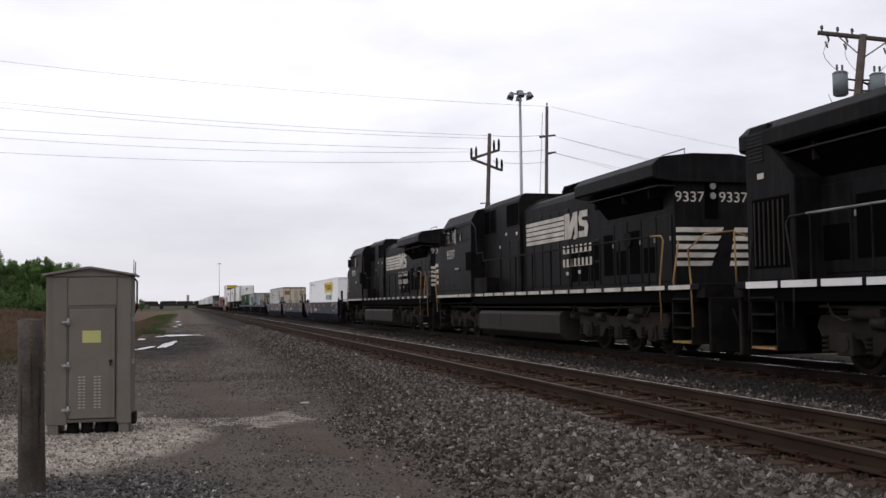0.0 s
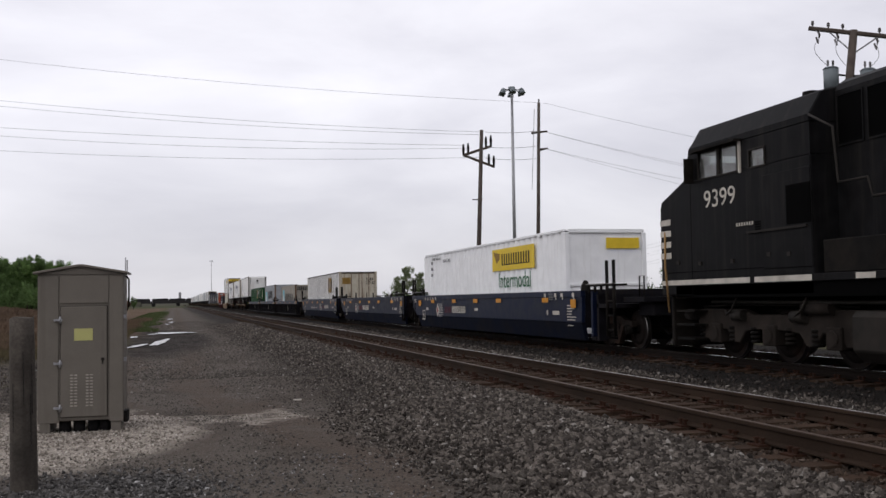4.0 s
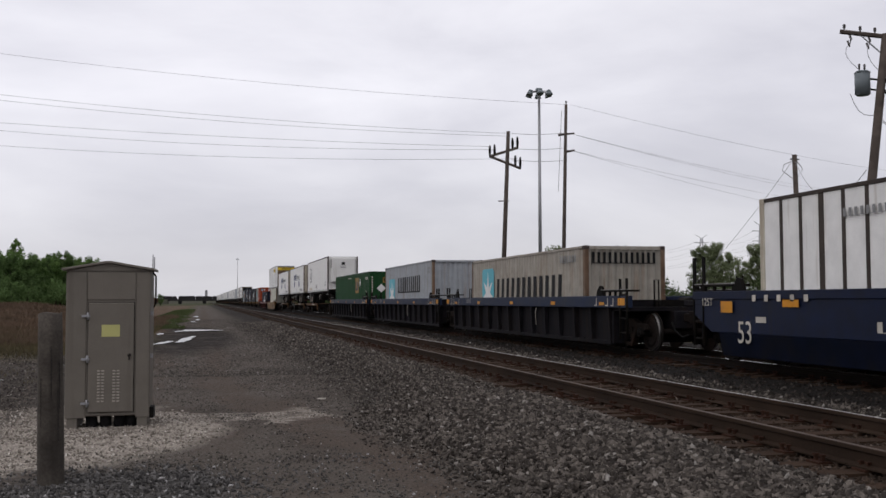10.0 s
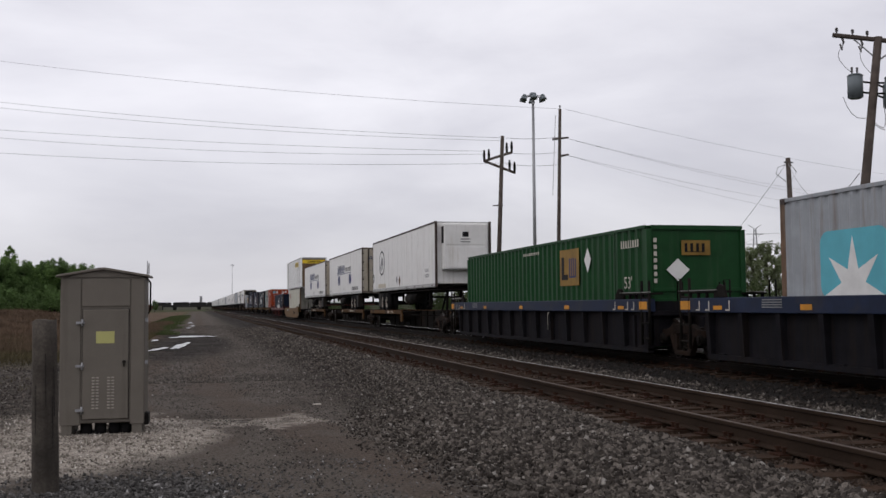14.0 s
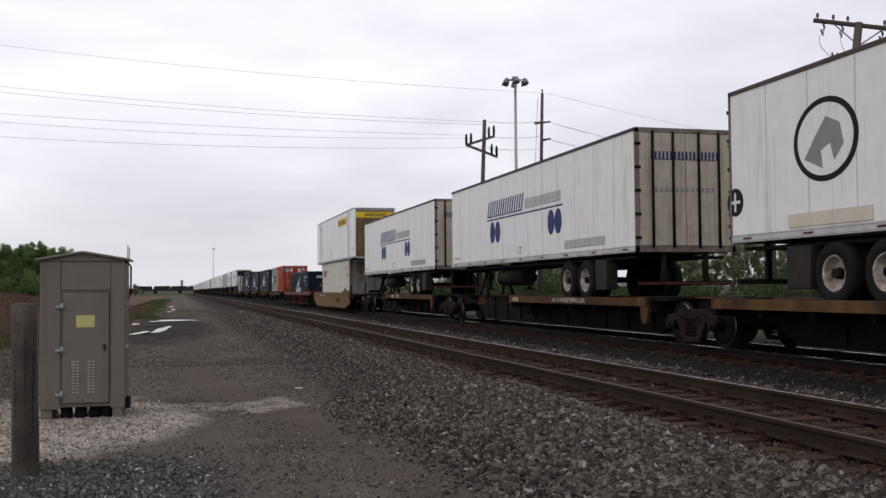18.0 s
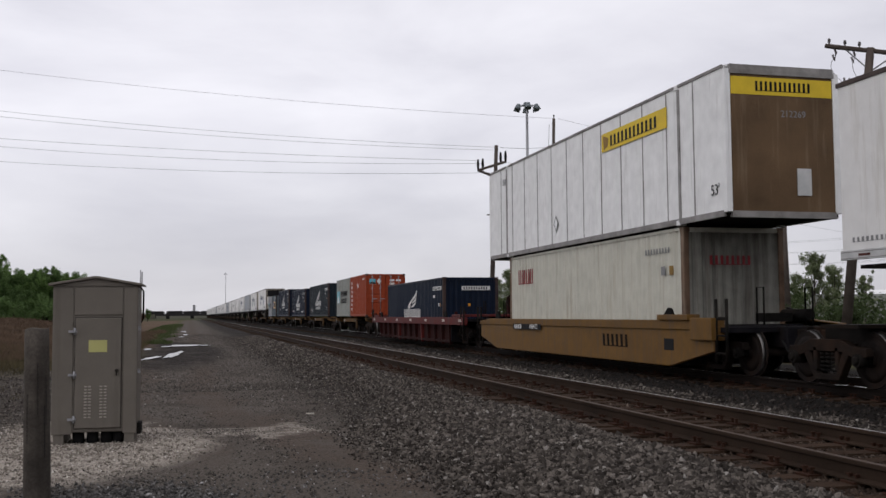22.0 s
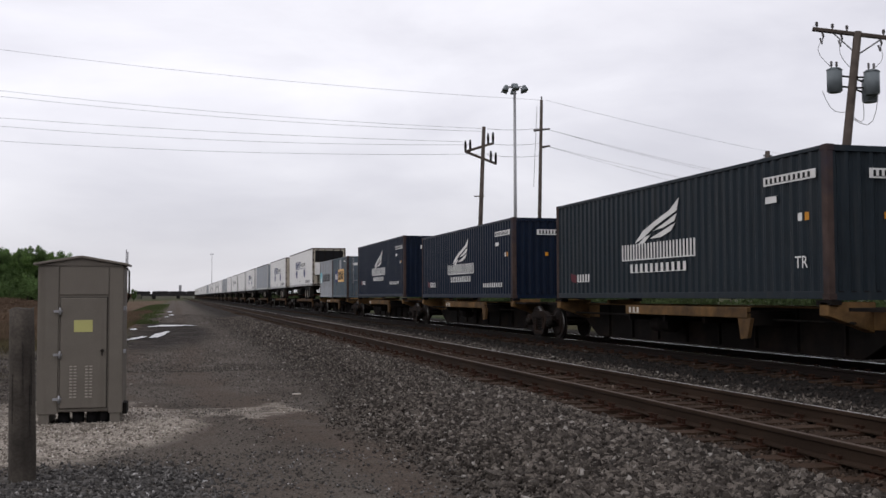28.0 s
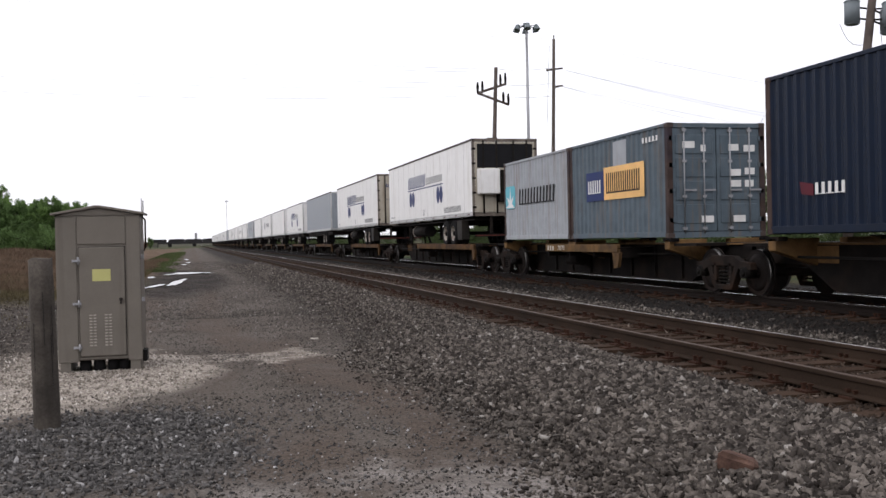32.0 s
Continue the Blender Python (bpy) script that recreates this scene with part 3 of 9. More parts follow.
def ground_material():
    m = bpy.data.materials.new("gravel_road_ballast_and_field")
    m.use_nodes = True
    n, l = m.node_tree.nodes, m.node_tree.links
    b = n["Principled BSDF"]
    b.inputs["Roughness"].default_value = 0.95
    b.inputs["Specular IOR Level"].default_value = 0.08
    geo = n.new("ShaderNodeNewGeometry")
    sep = n.new("ShaderNodeSeparateXYZ")

    def tex(scale, detail=4, rough=0.55):
        t = n.new("ShaderNodeTexNoise")
        t.inputs["Scale"].default_value, t.inputs["Detail"].default_value, t.inputs["Roughness"].default_value = scale, detail, rough
        l.new(geo.outputs["Position"], t.inputs["Vector"])
        return t.outputs["Fac"]

    def op(kind, a, c):
        k = n.new("ShaderNodeMath")
        k.operation = kind
        for i, v in enumerate((a, c)):
            if isinstance(v, (int, float)):
                k.inputs[i].default_value = v
            else:
                l.new(v, k.inputs[i])
        return k.outputs[0]

    def ramp(v, a, c, lo=0.0, hi=1.0):
        r = n.new("ShaderNodeMapRange")
        r.interpolation_type = "SMOOTHSTEP"
        r.inputs[1].default_value, r.inputs[2].default_value, r.inputs[3].default_value, r.inputs[4].default_value = a, c, lo, hi
        l.new(v, r.inputs[0])
        return r.outputs[0]

    def mix(f, a, c):
        k = n.new("ShaderNodeMixRGB")
        for i, v in enumerate((f, a, c)):
            if isinstance(v, tuple):
                k.inputs[i].default_value = (*v, 1)
            elif isinstance(v, float):
                k.inputs[i].default_value = v
            else:
                l.new(v, k.inputs[i])
        return k.outputs[0]

    l.new(geo.outputs["Position"], sep.inputs[0])
    wob = op("MULTIPLY", op("SUBTRACT", tex(0.9, 4), 0.5), 1.6)
    X = op("ADD", sep.outputs[0], wob)
    Y = op("ADD", sep.outputs[1], op("MULTIPLY", wob, 2.0))
    vor = n.new("ShaderNodeTexVoronoi")
    vor.inputs["Scale"].default_value = 22
    l.new(geo.outputs["Position"], vor.inputs["Vector"])
    cell = n.new("ShaderNodeSeparateColor")
    l.new(vor.outputs["Color"], cell.inputs[0])
    vor2 = n.new("ShaderNodeTexVoronoi")
    vor2.inputs["Scale"].default_value = 55
    l.new(geo.outputs["Position"], vor2.inputs["Vector"])
    cell2 = n.new("ShaderNodeSeparateColor")
    l.new(vor2.outputs["Color"], cell2.inputs[0])
    # the ballast base is kept dark to paint the shade between loose stones
    stone = mix(cell.outputs[0], (0.013, 0.011, 0.0095), (0.042, 0.037, 0.032))
    fine = mix(cell2.outputs[0], (0.048, 0.041, 0.034), (0.14, 0.122, 0.104))
    road = mix(ramp(tex(1.1, 6), 0.35, 0.7, 0.0, 0.8), fine, (0.104, 0.089, 0.076))
    road = mix(ramp(tex(0.5, 5, 0.6), 0.42, 0.64, 0.0, 0.85), road, (0.066, 0.054, 0.045))

    def blob(cx, cy, rx, ry, outer=1.3, inner=0.5):
        gx = op("DIVIDE", op("SUBTRACT", X, cx), rx)
        gy = op("DIVIDE", op("SUBTRACT", Y, cy), ry)
        return ramp(op("ADD", op("MULTIPLY", gx, gx), op("MULTIPLY", gy, gy)), outer, inner)

    # a muddy wheel track that swings out towards the rails, and bare patches
    lane = op("SUBTRACT", X, ramp(Y, 9.0, 20.0, 1.95, 0.35))
    rut = ramp(op("ABSOLUTE", lane, 0), 0.55, 0.2)
    rut2 = op("MULTIPLY", ramp(op("ABSOLUTE", op("ADD", lane, 1.55), 0), 0.55, 0.2), ramp(Y, 9.5, 14.0))
    rut = op("MAXIMUM", op("MULTIPLY", op("MAXIMUM", rut, rut2), ramp(Y, 6.2, 7.4)), op("MAXIMUM", blob(0.62, 7.9, 0.62, 1.0), op("MULTIPLY", blob(1.6, 6.95, 1.5, 0.45), 0.8)))
    rut = op("MULTIPLY", rut, ramp(tex(1.5, 5), 0.3, 0.55, 0.3, 1.0))
    road = mix(rut, road, mix(ramp(tex(30, 4), 0.35, 0.65), (0.06, 0.046, 0.037), (0.104, 0.083, 0.067)))
    dark = op("MULTIPLY", blob(-0.75, 8.2, 1.35, 1.75), ramp(tex(2.0, 5), 0.3, 0.55, 0.3, 0.9))
    road = mix(dark, road, mix(cell.outputs[1], (0.024, 0.023, 0.022), (0.11, 0.105, 0.10)))
    mud = op("MULTIPLY", blob(-0.9, 47.0, 2.6, 17.0, 1.3, 0.5), ramp(tex(0.9, 6), 0.3, 0.5, 0.35, 1.0))
    road = mix(mud, road, mix(ramp(tex(4.0, 5), 0.35, 0.65), (0.014, 0.0125, 0.011), (0.038, 0.031, 0.026)))
    pale = mix(cell2.outputs[1], (0.18, 0.155, 0.128), (0.45, 0.405, 0.35))
    pad = op("MULTIPLY", blob(-2.1, 13.0, 2.35, 3.05, 1.15, 0.7), ramp(tex(2.6, 6), 0.28, 0.5, 0.35, 1.0))
    pad2 = op("MULTIPLY", blob(0.85, 14.1, 1.0, 0.75), ramp(tex(3.6, 6), 0.33, 0.58, 0.0, 0.7))
    road = mix(op("MAXIMUM", pad, pad2), road, pale)
    pad3 = op("MULTIPLY", ramp(Y, 6.95, 6.2), op("MULTIPLY", op("MULTIPLY", ramp(X, -0.5, 0.5), ramp(X, 3.0, 2.2)), ramp(tex(2.1, 6), 0.3, 0.55, 0.35, 0.85)))
    road = mix(pad3, road, mix(cell2.outputs[2], (0.15, 0.134, 0.12), (0.29, 0.262, 0.24)))
    ballast = mix(ramp(tex(0.5, 3), 0.4, 0.65, 0.0, 0.35), stone, (0.026, 0.021, 0.018))
    base = mix(ramp(X, 1.7, 3.9), road, ballast)
    rusty = op("MULTIPLY", ramp(op("ABSOLUTE", op("SUBTRACT", X, 6.2), 0), 1.5, 0.7), ramp(tex(1.2, 4), 0.3, 0.6, 0.3, 0.8))
    base = mix(rusty, base, (0.045, 0.03, 0.021))
    # the shade under and behind the train, darkened into the ground colour
    train_shade = op("MULTIPLY", ramp(op("ABSOLUTE", op("SUBTRACT", X, 14.2), 0), 5.7, 4.9), 0.85)
    base = mix(train_shade, base, (0.011, 0.0095, 0.0085))
    straw = mix(ramp(tex(0.25, 6), 0.35, 0.65), (0.072, 0.046, 0.031), (0.118, 0.083, 0.055))
    olive = mix(ramp(tex(0.7, 6), 0.35, 0.65), (0.045, 0.042, 0.02), (0.082, 0.066, 0.036))
    straw = mix(ramp(Y, 58.0, 40.0), straw, olive)
    green = mix(ramp(tex(0.6, 6), 0.35, 0.65), (0.04, 0.052, 0.02), (0.082, 0.076, 0.04))
    gl = op("MULTIPLY", ramp(X, -4.2, -1.6), ramp(Y, 55.0, 80.0))
    grass = mix(gl, straw, green)
    far = mix(ramp(tex(0.08, 5), 0.4, 0.6), (0.025, 0.04, 0.013), (0.055, 0.047, 0.022))
    lf = op("MULTIPLY", ramp(X, -1.3, -2.6), ramp(Y, 29.0, 36.0))
    base = mix(lf, base, grass)
    scrub = op("MULTIPLY", op("MULTIPLY", ramp(X, -2.0, -2.8), ramp(Y, 44.0, 24.0)), ramp(tex(3.0, 6), 0.36, 0.58, 0.2, 0.9))
    base = mix(scrub, base, (0.036, 0.03, 0.025))
    base = mix(ramp(X, 18.6, 20.2), base, far)
    base = mix(ramp(Y, 330.0, 480.0), base, far)
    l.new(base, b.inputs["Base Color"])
    bp = n.new("ShaderNodeBump")
    bp.inputs["Strength"].default_value, bp.inputs["Distance"].default_value = 0.9, 0.03
    hgt = op("ADD", op("MULTIPLY", vor.outputs["Distance"], -1.0), op("MULTIPLY", vor2.outputs["Distance"], -0.6))
    l.new(hgt, bp.inputs["Height"])
    l.new(bp.outputs[0], b.inputs["Normal"])
    return m


def make_ground():
    xs = steps([(-2600, -300, 575), (-300, -40, 65), (-40, -6, 4), (-6, 5, 0.2), (5, 16.5, 0.5), (16.5, 60, 6), (60, 400, 85), (400, 2600, 550)])
    ys = steps([(-400, -20, 95), (-20, 2, 2), (2, 26, 0.25), (26, 80, 1.5), (80, 400, 20), (400, 4200, 475)])
    nx = len(xs)
    verts = [(x, y, ground_height(x, y)) for y in ys for x in xs]
    faces = [(j * nx + i, j * nx + i + 1, (j + 1) * nx + i + 1, (j + 1) * nx + i) for j in range(len(ys) - 1) for i in range(nx - 1)]
    me = bpy.data.meshes.new("ground")
    me.from_pydata(verts, [], faces)
    me.polygons.foreach_set("use_smooth", [True] * len(faces))
    me.materials.append(ground_material())
    return tagged(new("ground", me), "gravel service road with ballast bed and dry grass field", "ground", kind="structure")


GROUND = make_ground()


# ---------------------------------------------------------------- tracks
def rail_profile(x):
    return [(x - 0.07, -0.172), (x + 0.07, -0.172), (x + 0.07, -0.158), (x + 0.012, -0.14), (x + 0.012, -0.045), (x + 0.036, -0.035),
            (x + 0.036, -0.006), (x + 0.03, 0.0), (x - 0.03, 0.0), (x - 0.036, -0.006), (x - 0.036, -0.035), (x - 0.012, -0.045), (x - 0.012, -0.14), (x - 0.07, -0.158)]


def make_track(middle, gauge, label, bright):
    track = thing("railway_track", label, "railway track", kind="structure")
    for s in (-1, 1):
        x = middle + s * gauge / 2
        bm = bmesh.new()
        prism(bm, rail_profile(x), "y", -40.0, 1500.0)
        rail = part("rail", bm, "rail_side" if bright == "rail_top" else "rail_dark", track, "brown rusted steel rail")
        bm = bmesh.new()
        # a narrow bright strip paints the sky glint along the far rail head
        narrow = s > 0 and bright == "rail_top"
        box(bm, x + 0.004 if narrow else x - 0.029, x + 0.029, -40.0, 1500.0, 0.0, 0.003)
        dull = s < 0 and bright == "rail_top"
        part("running_surface", bm, "rail_dull" if dull else bright, rail, "dull brown rail head" if dull else "polished rail head")
    return track


track_a = make_track((RAIL_NEAR + RAIL_FAR) / 2, RAIL_FAR - RAIL_NEAR, "empty near track with rusty rails on brown wooden sleepers", "rail_top")
track_b = make_track(TRACK_B, 1.505, "far track with polished rails carrying the train", "bright")


# ---------------------------------------------------------------- signal cabinet and post
M["door_gap"] = mat("dark_gap_colour", (0.03, 0.027, 0.024), 0.9, var=0.3)


def make_cabinet():
    c = thing("signal_cabinet", "grey taupe steel trackside cabinet with a closed door", "cabinet")
    w, d = 1.02, 0.62
    bpart("body", [(-w / 2, w / 2, 0, d, 0.14, 1.98)], "cabinet", c, bevel=0.012)
    bm = bmesh.new()
    prism(bm, [(-w / 2 - 0.05, 1.965), (0.0, 2.06), (w / 2 + 0.05, 1.965), (w / 2 + 0.05, 1.995), (0.03, 2.088), (-0.03, 2.088), (-w / 2 - 0.05, 1.995)], "y", -0.06, d + 0.06)
    part("roof", bm, "cabinet", c, "shallow gabled sheet roof", 0.006)
    bm = bmesh.new()
    prism(bm, [(-w / 2 + 0.02, 1.965), (w / 2 - 0.02, 1.965), (0.0, 2.06)], "y", -0.02, 0.0)
    part("gable", bm, "cabinet", c)
    bpart("upper_panel", [(-0.252, 0.33, -0.014, 0, 1.60, 1.95)], "cabinet", c, bevel=0.004)
    bpart("hinge_side_panel", [(-w / 2 + 0.006, -0.262, -0.014, 0, 0.12, 1.95)], "cabinet", c, bevel=0.004)
    bpart("lock_side_panel", [(0.34, w / 2 - 0.006, -0.014, 0, 0.12, 1.95)], "cabinet", c, bevel=0.004)
    # a thin dark plate behind the door draws the gap line
    bpart("door_gap", [(-0.243, 0.323, -0.004, 0.0, 0.182, 1.568)], "door_gap", c, "dark gap round the door")
    door = bpart("door", [(-0.235, 0.315, -0.03, 0.0, 0.19, 1.56)], "cabinet", c, "closed cabinet door", 0.008)
    for z in (0.29, 0.84, 1.38):
        bm = bmesh.new()
        box(bm, -0.315, -0.215, -0.045, -0.001, z, z + 0.03)
        rod(bm, (-0.24, -0.042, z - 0.03), (-0.24, -0.042, z + 0.06), 0.014, 8)
        part("hinge", bm, "galv", door, "pale steel hinge")
    bm = bmesh.new()
    rod(bm, (0.265, -0.03, 0.90), (0.265, -0.07, 0.90), 0.022, 10)
    box(bm, 0.255, 0.275, -0.075, -0.06, 0.84, 0.91)
    part("handle", bm, "loco_tank", door, "dark door latch")
    bpart("notice", [(-0.075, 0.145, -0.034, -0.03, 1.135, 1.285)], "label", door, "pale yellow notice plate")
    for col in (-0.105, -0.055, 0.08, 0.13):
        for k in range(11):
            z = 0.32 + 0.038 * k
            bpart("vent_slot", [(col - 0.017, col + 0.017, -0.038, -0.03, z, z + 0.016)], "slot", door)
    for z in (0.86, 1.4):
        bpart("side_clasp", [(w / 2, w / 2 + 0.03, 0.05, 0.12, z, z + 0.05)], "galv", c)
    for x in (-w / 2 + 0.03, w / 2 - 0.15):
        bpart("foot", [(x, x + 0.12, 0.0, d, 0.0, 0.14)], "cabinet", c)
    for x in (-0.2, -0.03, 0.14, 0.28):
        bm = bmesh.new()
        rod(bm, (x, 0.14, -0.05), (x, 0.14, 0.14), 0.072, 12)
        part("cable_duct", bm, "tyre", c, "black cable duct")
    bm = bmesh.new()
    rod(bm, (w / 2 + 0.012, 0.45, 1.97), (w / 2 + 0.012, 0.45, 2.16), 0.008, 6)
    part("aerial", bm, "galv", c)
    bm = bmesh.new()
    path(bm, [(w / 2 - 0.02, 0.62, 1.97), (w / 2 - 0.02, 0.63, 2.2)], 0.007, 6)
    part("aerial", bm, "galv", c)
    bm = bmesh.new()
    path(bm, [(w / 2 + 0.02, 0.3, 1.5), (w / 2 + 0.045, 0.3, 1.55), (w / 2 + 0.045, 0.3, 1.9), (w / 2 + 0.01, 0.3, 1.95)], 0.012, 6)
    part("side_conduit", bm, "loco_grime", c, "thin dark conduit on the side")
    bpart("corner_flap", [(w / 2 - 0.002, w / 2 + 0.05, 0.02, 0.3, 0.1, 0.24)], "loco_grime", c)
    c.matrix_basis = pose(-1.14, 13.35, ROAD_Z + 0.005, 0, 0, -1.5)
    return c


make_cabinet()


def make_post():
    p = thing("timber_post", "dark weathered round timber post beside the cabinet", "post")
    bm = bmesh.new()
    n, rows = 20, 9
    rings = []
    for j in range(rows):
        z = -0.3 + 1.78 * j / (rows - 1)
        r = 0.117 - 0.020 * j / rows
        ring = []
        for i in range(n):
            a = 2 * math.pi * i / n
            rr = r * (1 + 0.05 * noise.noise((math.cos(a) * 2.2, math.sin(a) * 2.2, z * 0.6)))
            ring.append(bm.verts.new((rr * math.cos(a), rr * math.sin(a), z + (0.012 * math.sin(3 * a + 1) if j == rows - 1 else 0))))
        rings.append(ring)
    for a, b in zip(rings, rings[1:]):
        for i in range(n):
            f = bm.faces.new((a[i], a[(i + 1) % n], b[(i + 1) % n], b[i]))
            f.smooth = True
    bm.faces.new(rings[-1])
    part("shaft", bm, "wood_post", p)
    bm = bmesh.new()
    for k in range(4):
        a = random.uniform(3.4, 6.0)
        z0 = random.uniform(0.2, 0.8)
        h = random.uniform(0.3, 0.6)
        x, y = 0.111 * math.cos(a), 0.111 * math.sin(a)
        rod(bm, (x, y, z0), (x * 0.98, y * 0.98, z0 + h), 0.0025, 4)
    part("check_crack", bm, "ink", p, "drying crack")
    p.matrix_basis = pose(-1.255, 9.35, ROAD_Z, 1.0, -0.9, 0)
    return p


make_post()


# ---------------------------------------------------------------- poles, wires, mast
def place(az, el, dist):
    """A place seen from the road at that bearing from the line of the track, that height angle and that distance over ground."""
    a = radians(az)
    return Vector((dist * math.sin(a), dist * math.cos(a), EYE[2] + dist * math.tan(radians(el))))


def pole_shaft(bm, foot, top, r0, r1, n=12):
    rod(bm, foot, top, r0, n, r1)


def insulator(bm, p, h=0.32, r=0.075):
    p = Vector(p)
    rod(bm, p, p + Vector((0, 0, h)), 0.03, 6)
    for k in range(3):
        z = h * (0.45 + 0.22 * k)
        rod(bm, p + Vector((0, 0, z)), p + Vector((0, 0, z + 0.05)), r, 10, r * 0.6)


POLE_A = place(17.27, 9.58, 53.0)
POLE_B = place(20.57, 11.02, 62.0)
POLE_D = place(32.9, 7.78, 58.0)
POLE_X = place(37.55, 13.57, 39.0)


def make_pole_a():
    p = thing("utility_pole", "leaning brown wooden pole with two slanted insulator arms", "utility pole", "power line poles")
    top = POLE_A
    foot = Vector((top.x - 0.45, top.y, -0.6))
    bm = bmesh.new()
    pole_shaft(bm, foot, top, 0.14, 0.095)
    part("shaft", bm, "pole_wood", p)
    ax = Vector((math.cos(radians(17)), -math.sin(radians(17)), 0))
    c1, c2 = top + Vector((0, 0, -1.0)), top + Vector((0, 0, -1.85))
    bm = bmesh.new()
    l1, r1 = c1 - ax * 0.98 + Vector((0, 0, -0.32)), c1 + ax * 0.48 + Vector((0, 0, 0.12))
    rod(bm, l1, r1, 0.07, 6)
    part("crossarm", bm, "pole_wood", p)
    bm = bmesh.new()
    l2, r2 = c1 - ax * 0.98 + Vector((0, 0, -0.32)), c2 + ax * 0.62 + Vector((0, 0, -0.12))
    rod(bm, l2, r2, 0.07, 6)
    part("crossarm", bm, "pole_wood", p)
    for q in (l1, l1 + ax * 0.25 + Vector((0, 0, 0.05)), r1, r1 - ax * 0.26 + Vector((0, 0, -0.06)), r2, r2 - ax * 0.26 + Vector((0, 0, 0.1))):
        bm = bmesh.new()
        rod(bm, q + Vector((0, 0, -0.05)), q + Vector((0, 0, 0.3)), 0.05, 8, 0.075)
        rod(bm, q + Vector((0, 0, 0.3)), q + Vector((0, 0, 0.58)), 0.075, 8, 0.045)
        part("insulator", bm, "loco_grime", p, "dark pin insulator")
    bm = bmesh.new()
    g = top + Vector((0, 0, -3.7))
    rod(bm, g, g - ax * 0.55, 0.03, 6)
    part("bracket", bm, "pole_wood", p)
    return p


def make_pole_b():
    p = thing("utility_pole", "tall straight wooden pole with two short crossarms", "utility pole", "power line poles")
    top = POLE_B
    bm = bmesh.new()
    pole_shaft(bm, (top.x - 0.35, top.y, -0.6), top, 0.14, 0.09)
    part("shaft", bm, "pole_wood", p)
    ax = Vector((math.cos(radians(20)), -math.sin(radians(20)), 0))
    for dz, a0, a1 in ((-1.85, -0.5, 0.5), (-2.9, 0.0, 0.5)):
        bm = bmesh.new()
        c = top + Vector((0, 0, dz))
        rod(bm, c + ax * a0 + Vector((0, 0, -0.04)), c + ax * a1 + Vector((0, 0, 0.05)), 0.08, 8, 0.05)
        part("crossarm", bm, "pole_wood", p)
    bm = bmesh.new()
    rod(bm, top + Vector((-0.3, 0, -0.4)), top + Vector((-0.55, 0, -5.4)), 0.018, 5)
    part("ground_wire", bm, "wire", p)
    bm = bmesh.new()
    insulator(bm, top, 0.2, 0.06)
    part("insulator", bm, "porcelain", p)
    return p


def make_pole_d():
    p = thing("utility_pole", "short plain wooden pole with guy wire", "utility pole", "power line poles")
    top = POLE_D
    bm = bmesh.new()
    pole_shaft(bm, (top.x + 0.25, top.y, -0.6), top, 0.17, 0.13)
    part("shaft", bm, "pole_wood", p)
    bm = bmesh.new()
    rod(bm, top + Vector((-0.25, 0, -0.25)), top + Vector((0.28, 0, -0.25)), 0.05, 6)
    part("bracket", bm, "galv", p)
    bm = bmesh.new()
    path(bm, [top + Vector((0, 0, -0.3)), top + Vector((-0.65, 0, -0.55)), top + Vector((-0.75, 0, -0.9)), top + Vector((-0.1, 0, -1.35))], 0.02, 5)
    path(bm, [top + Vector((0.1, 0, -0.3)), top + Vector((0.5, 0, -0.75)), top + Vector((0.12, 0, -1.3))], 0.02, 5)
    part("drop_wire", bm, "wire", p)
    return p


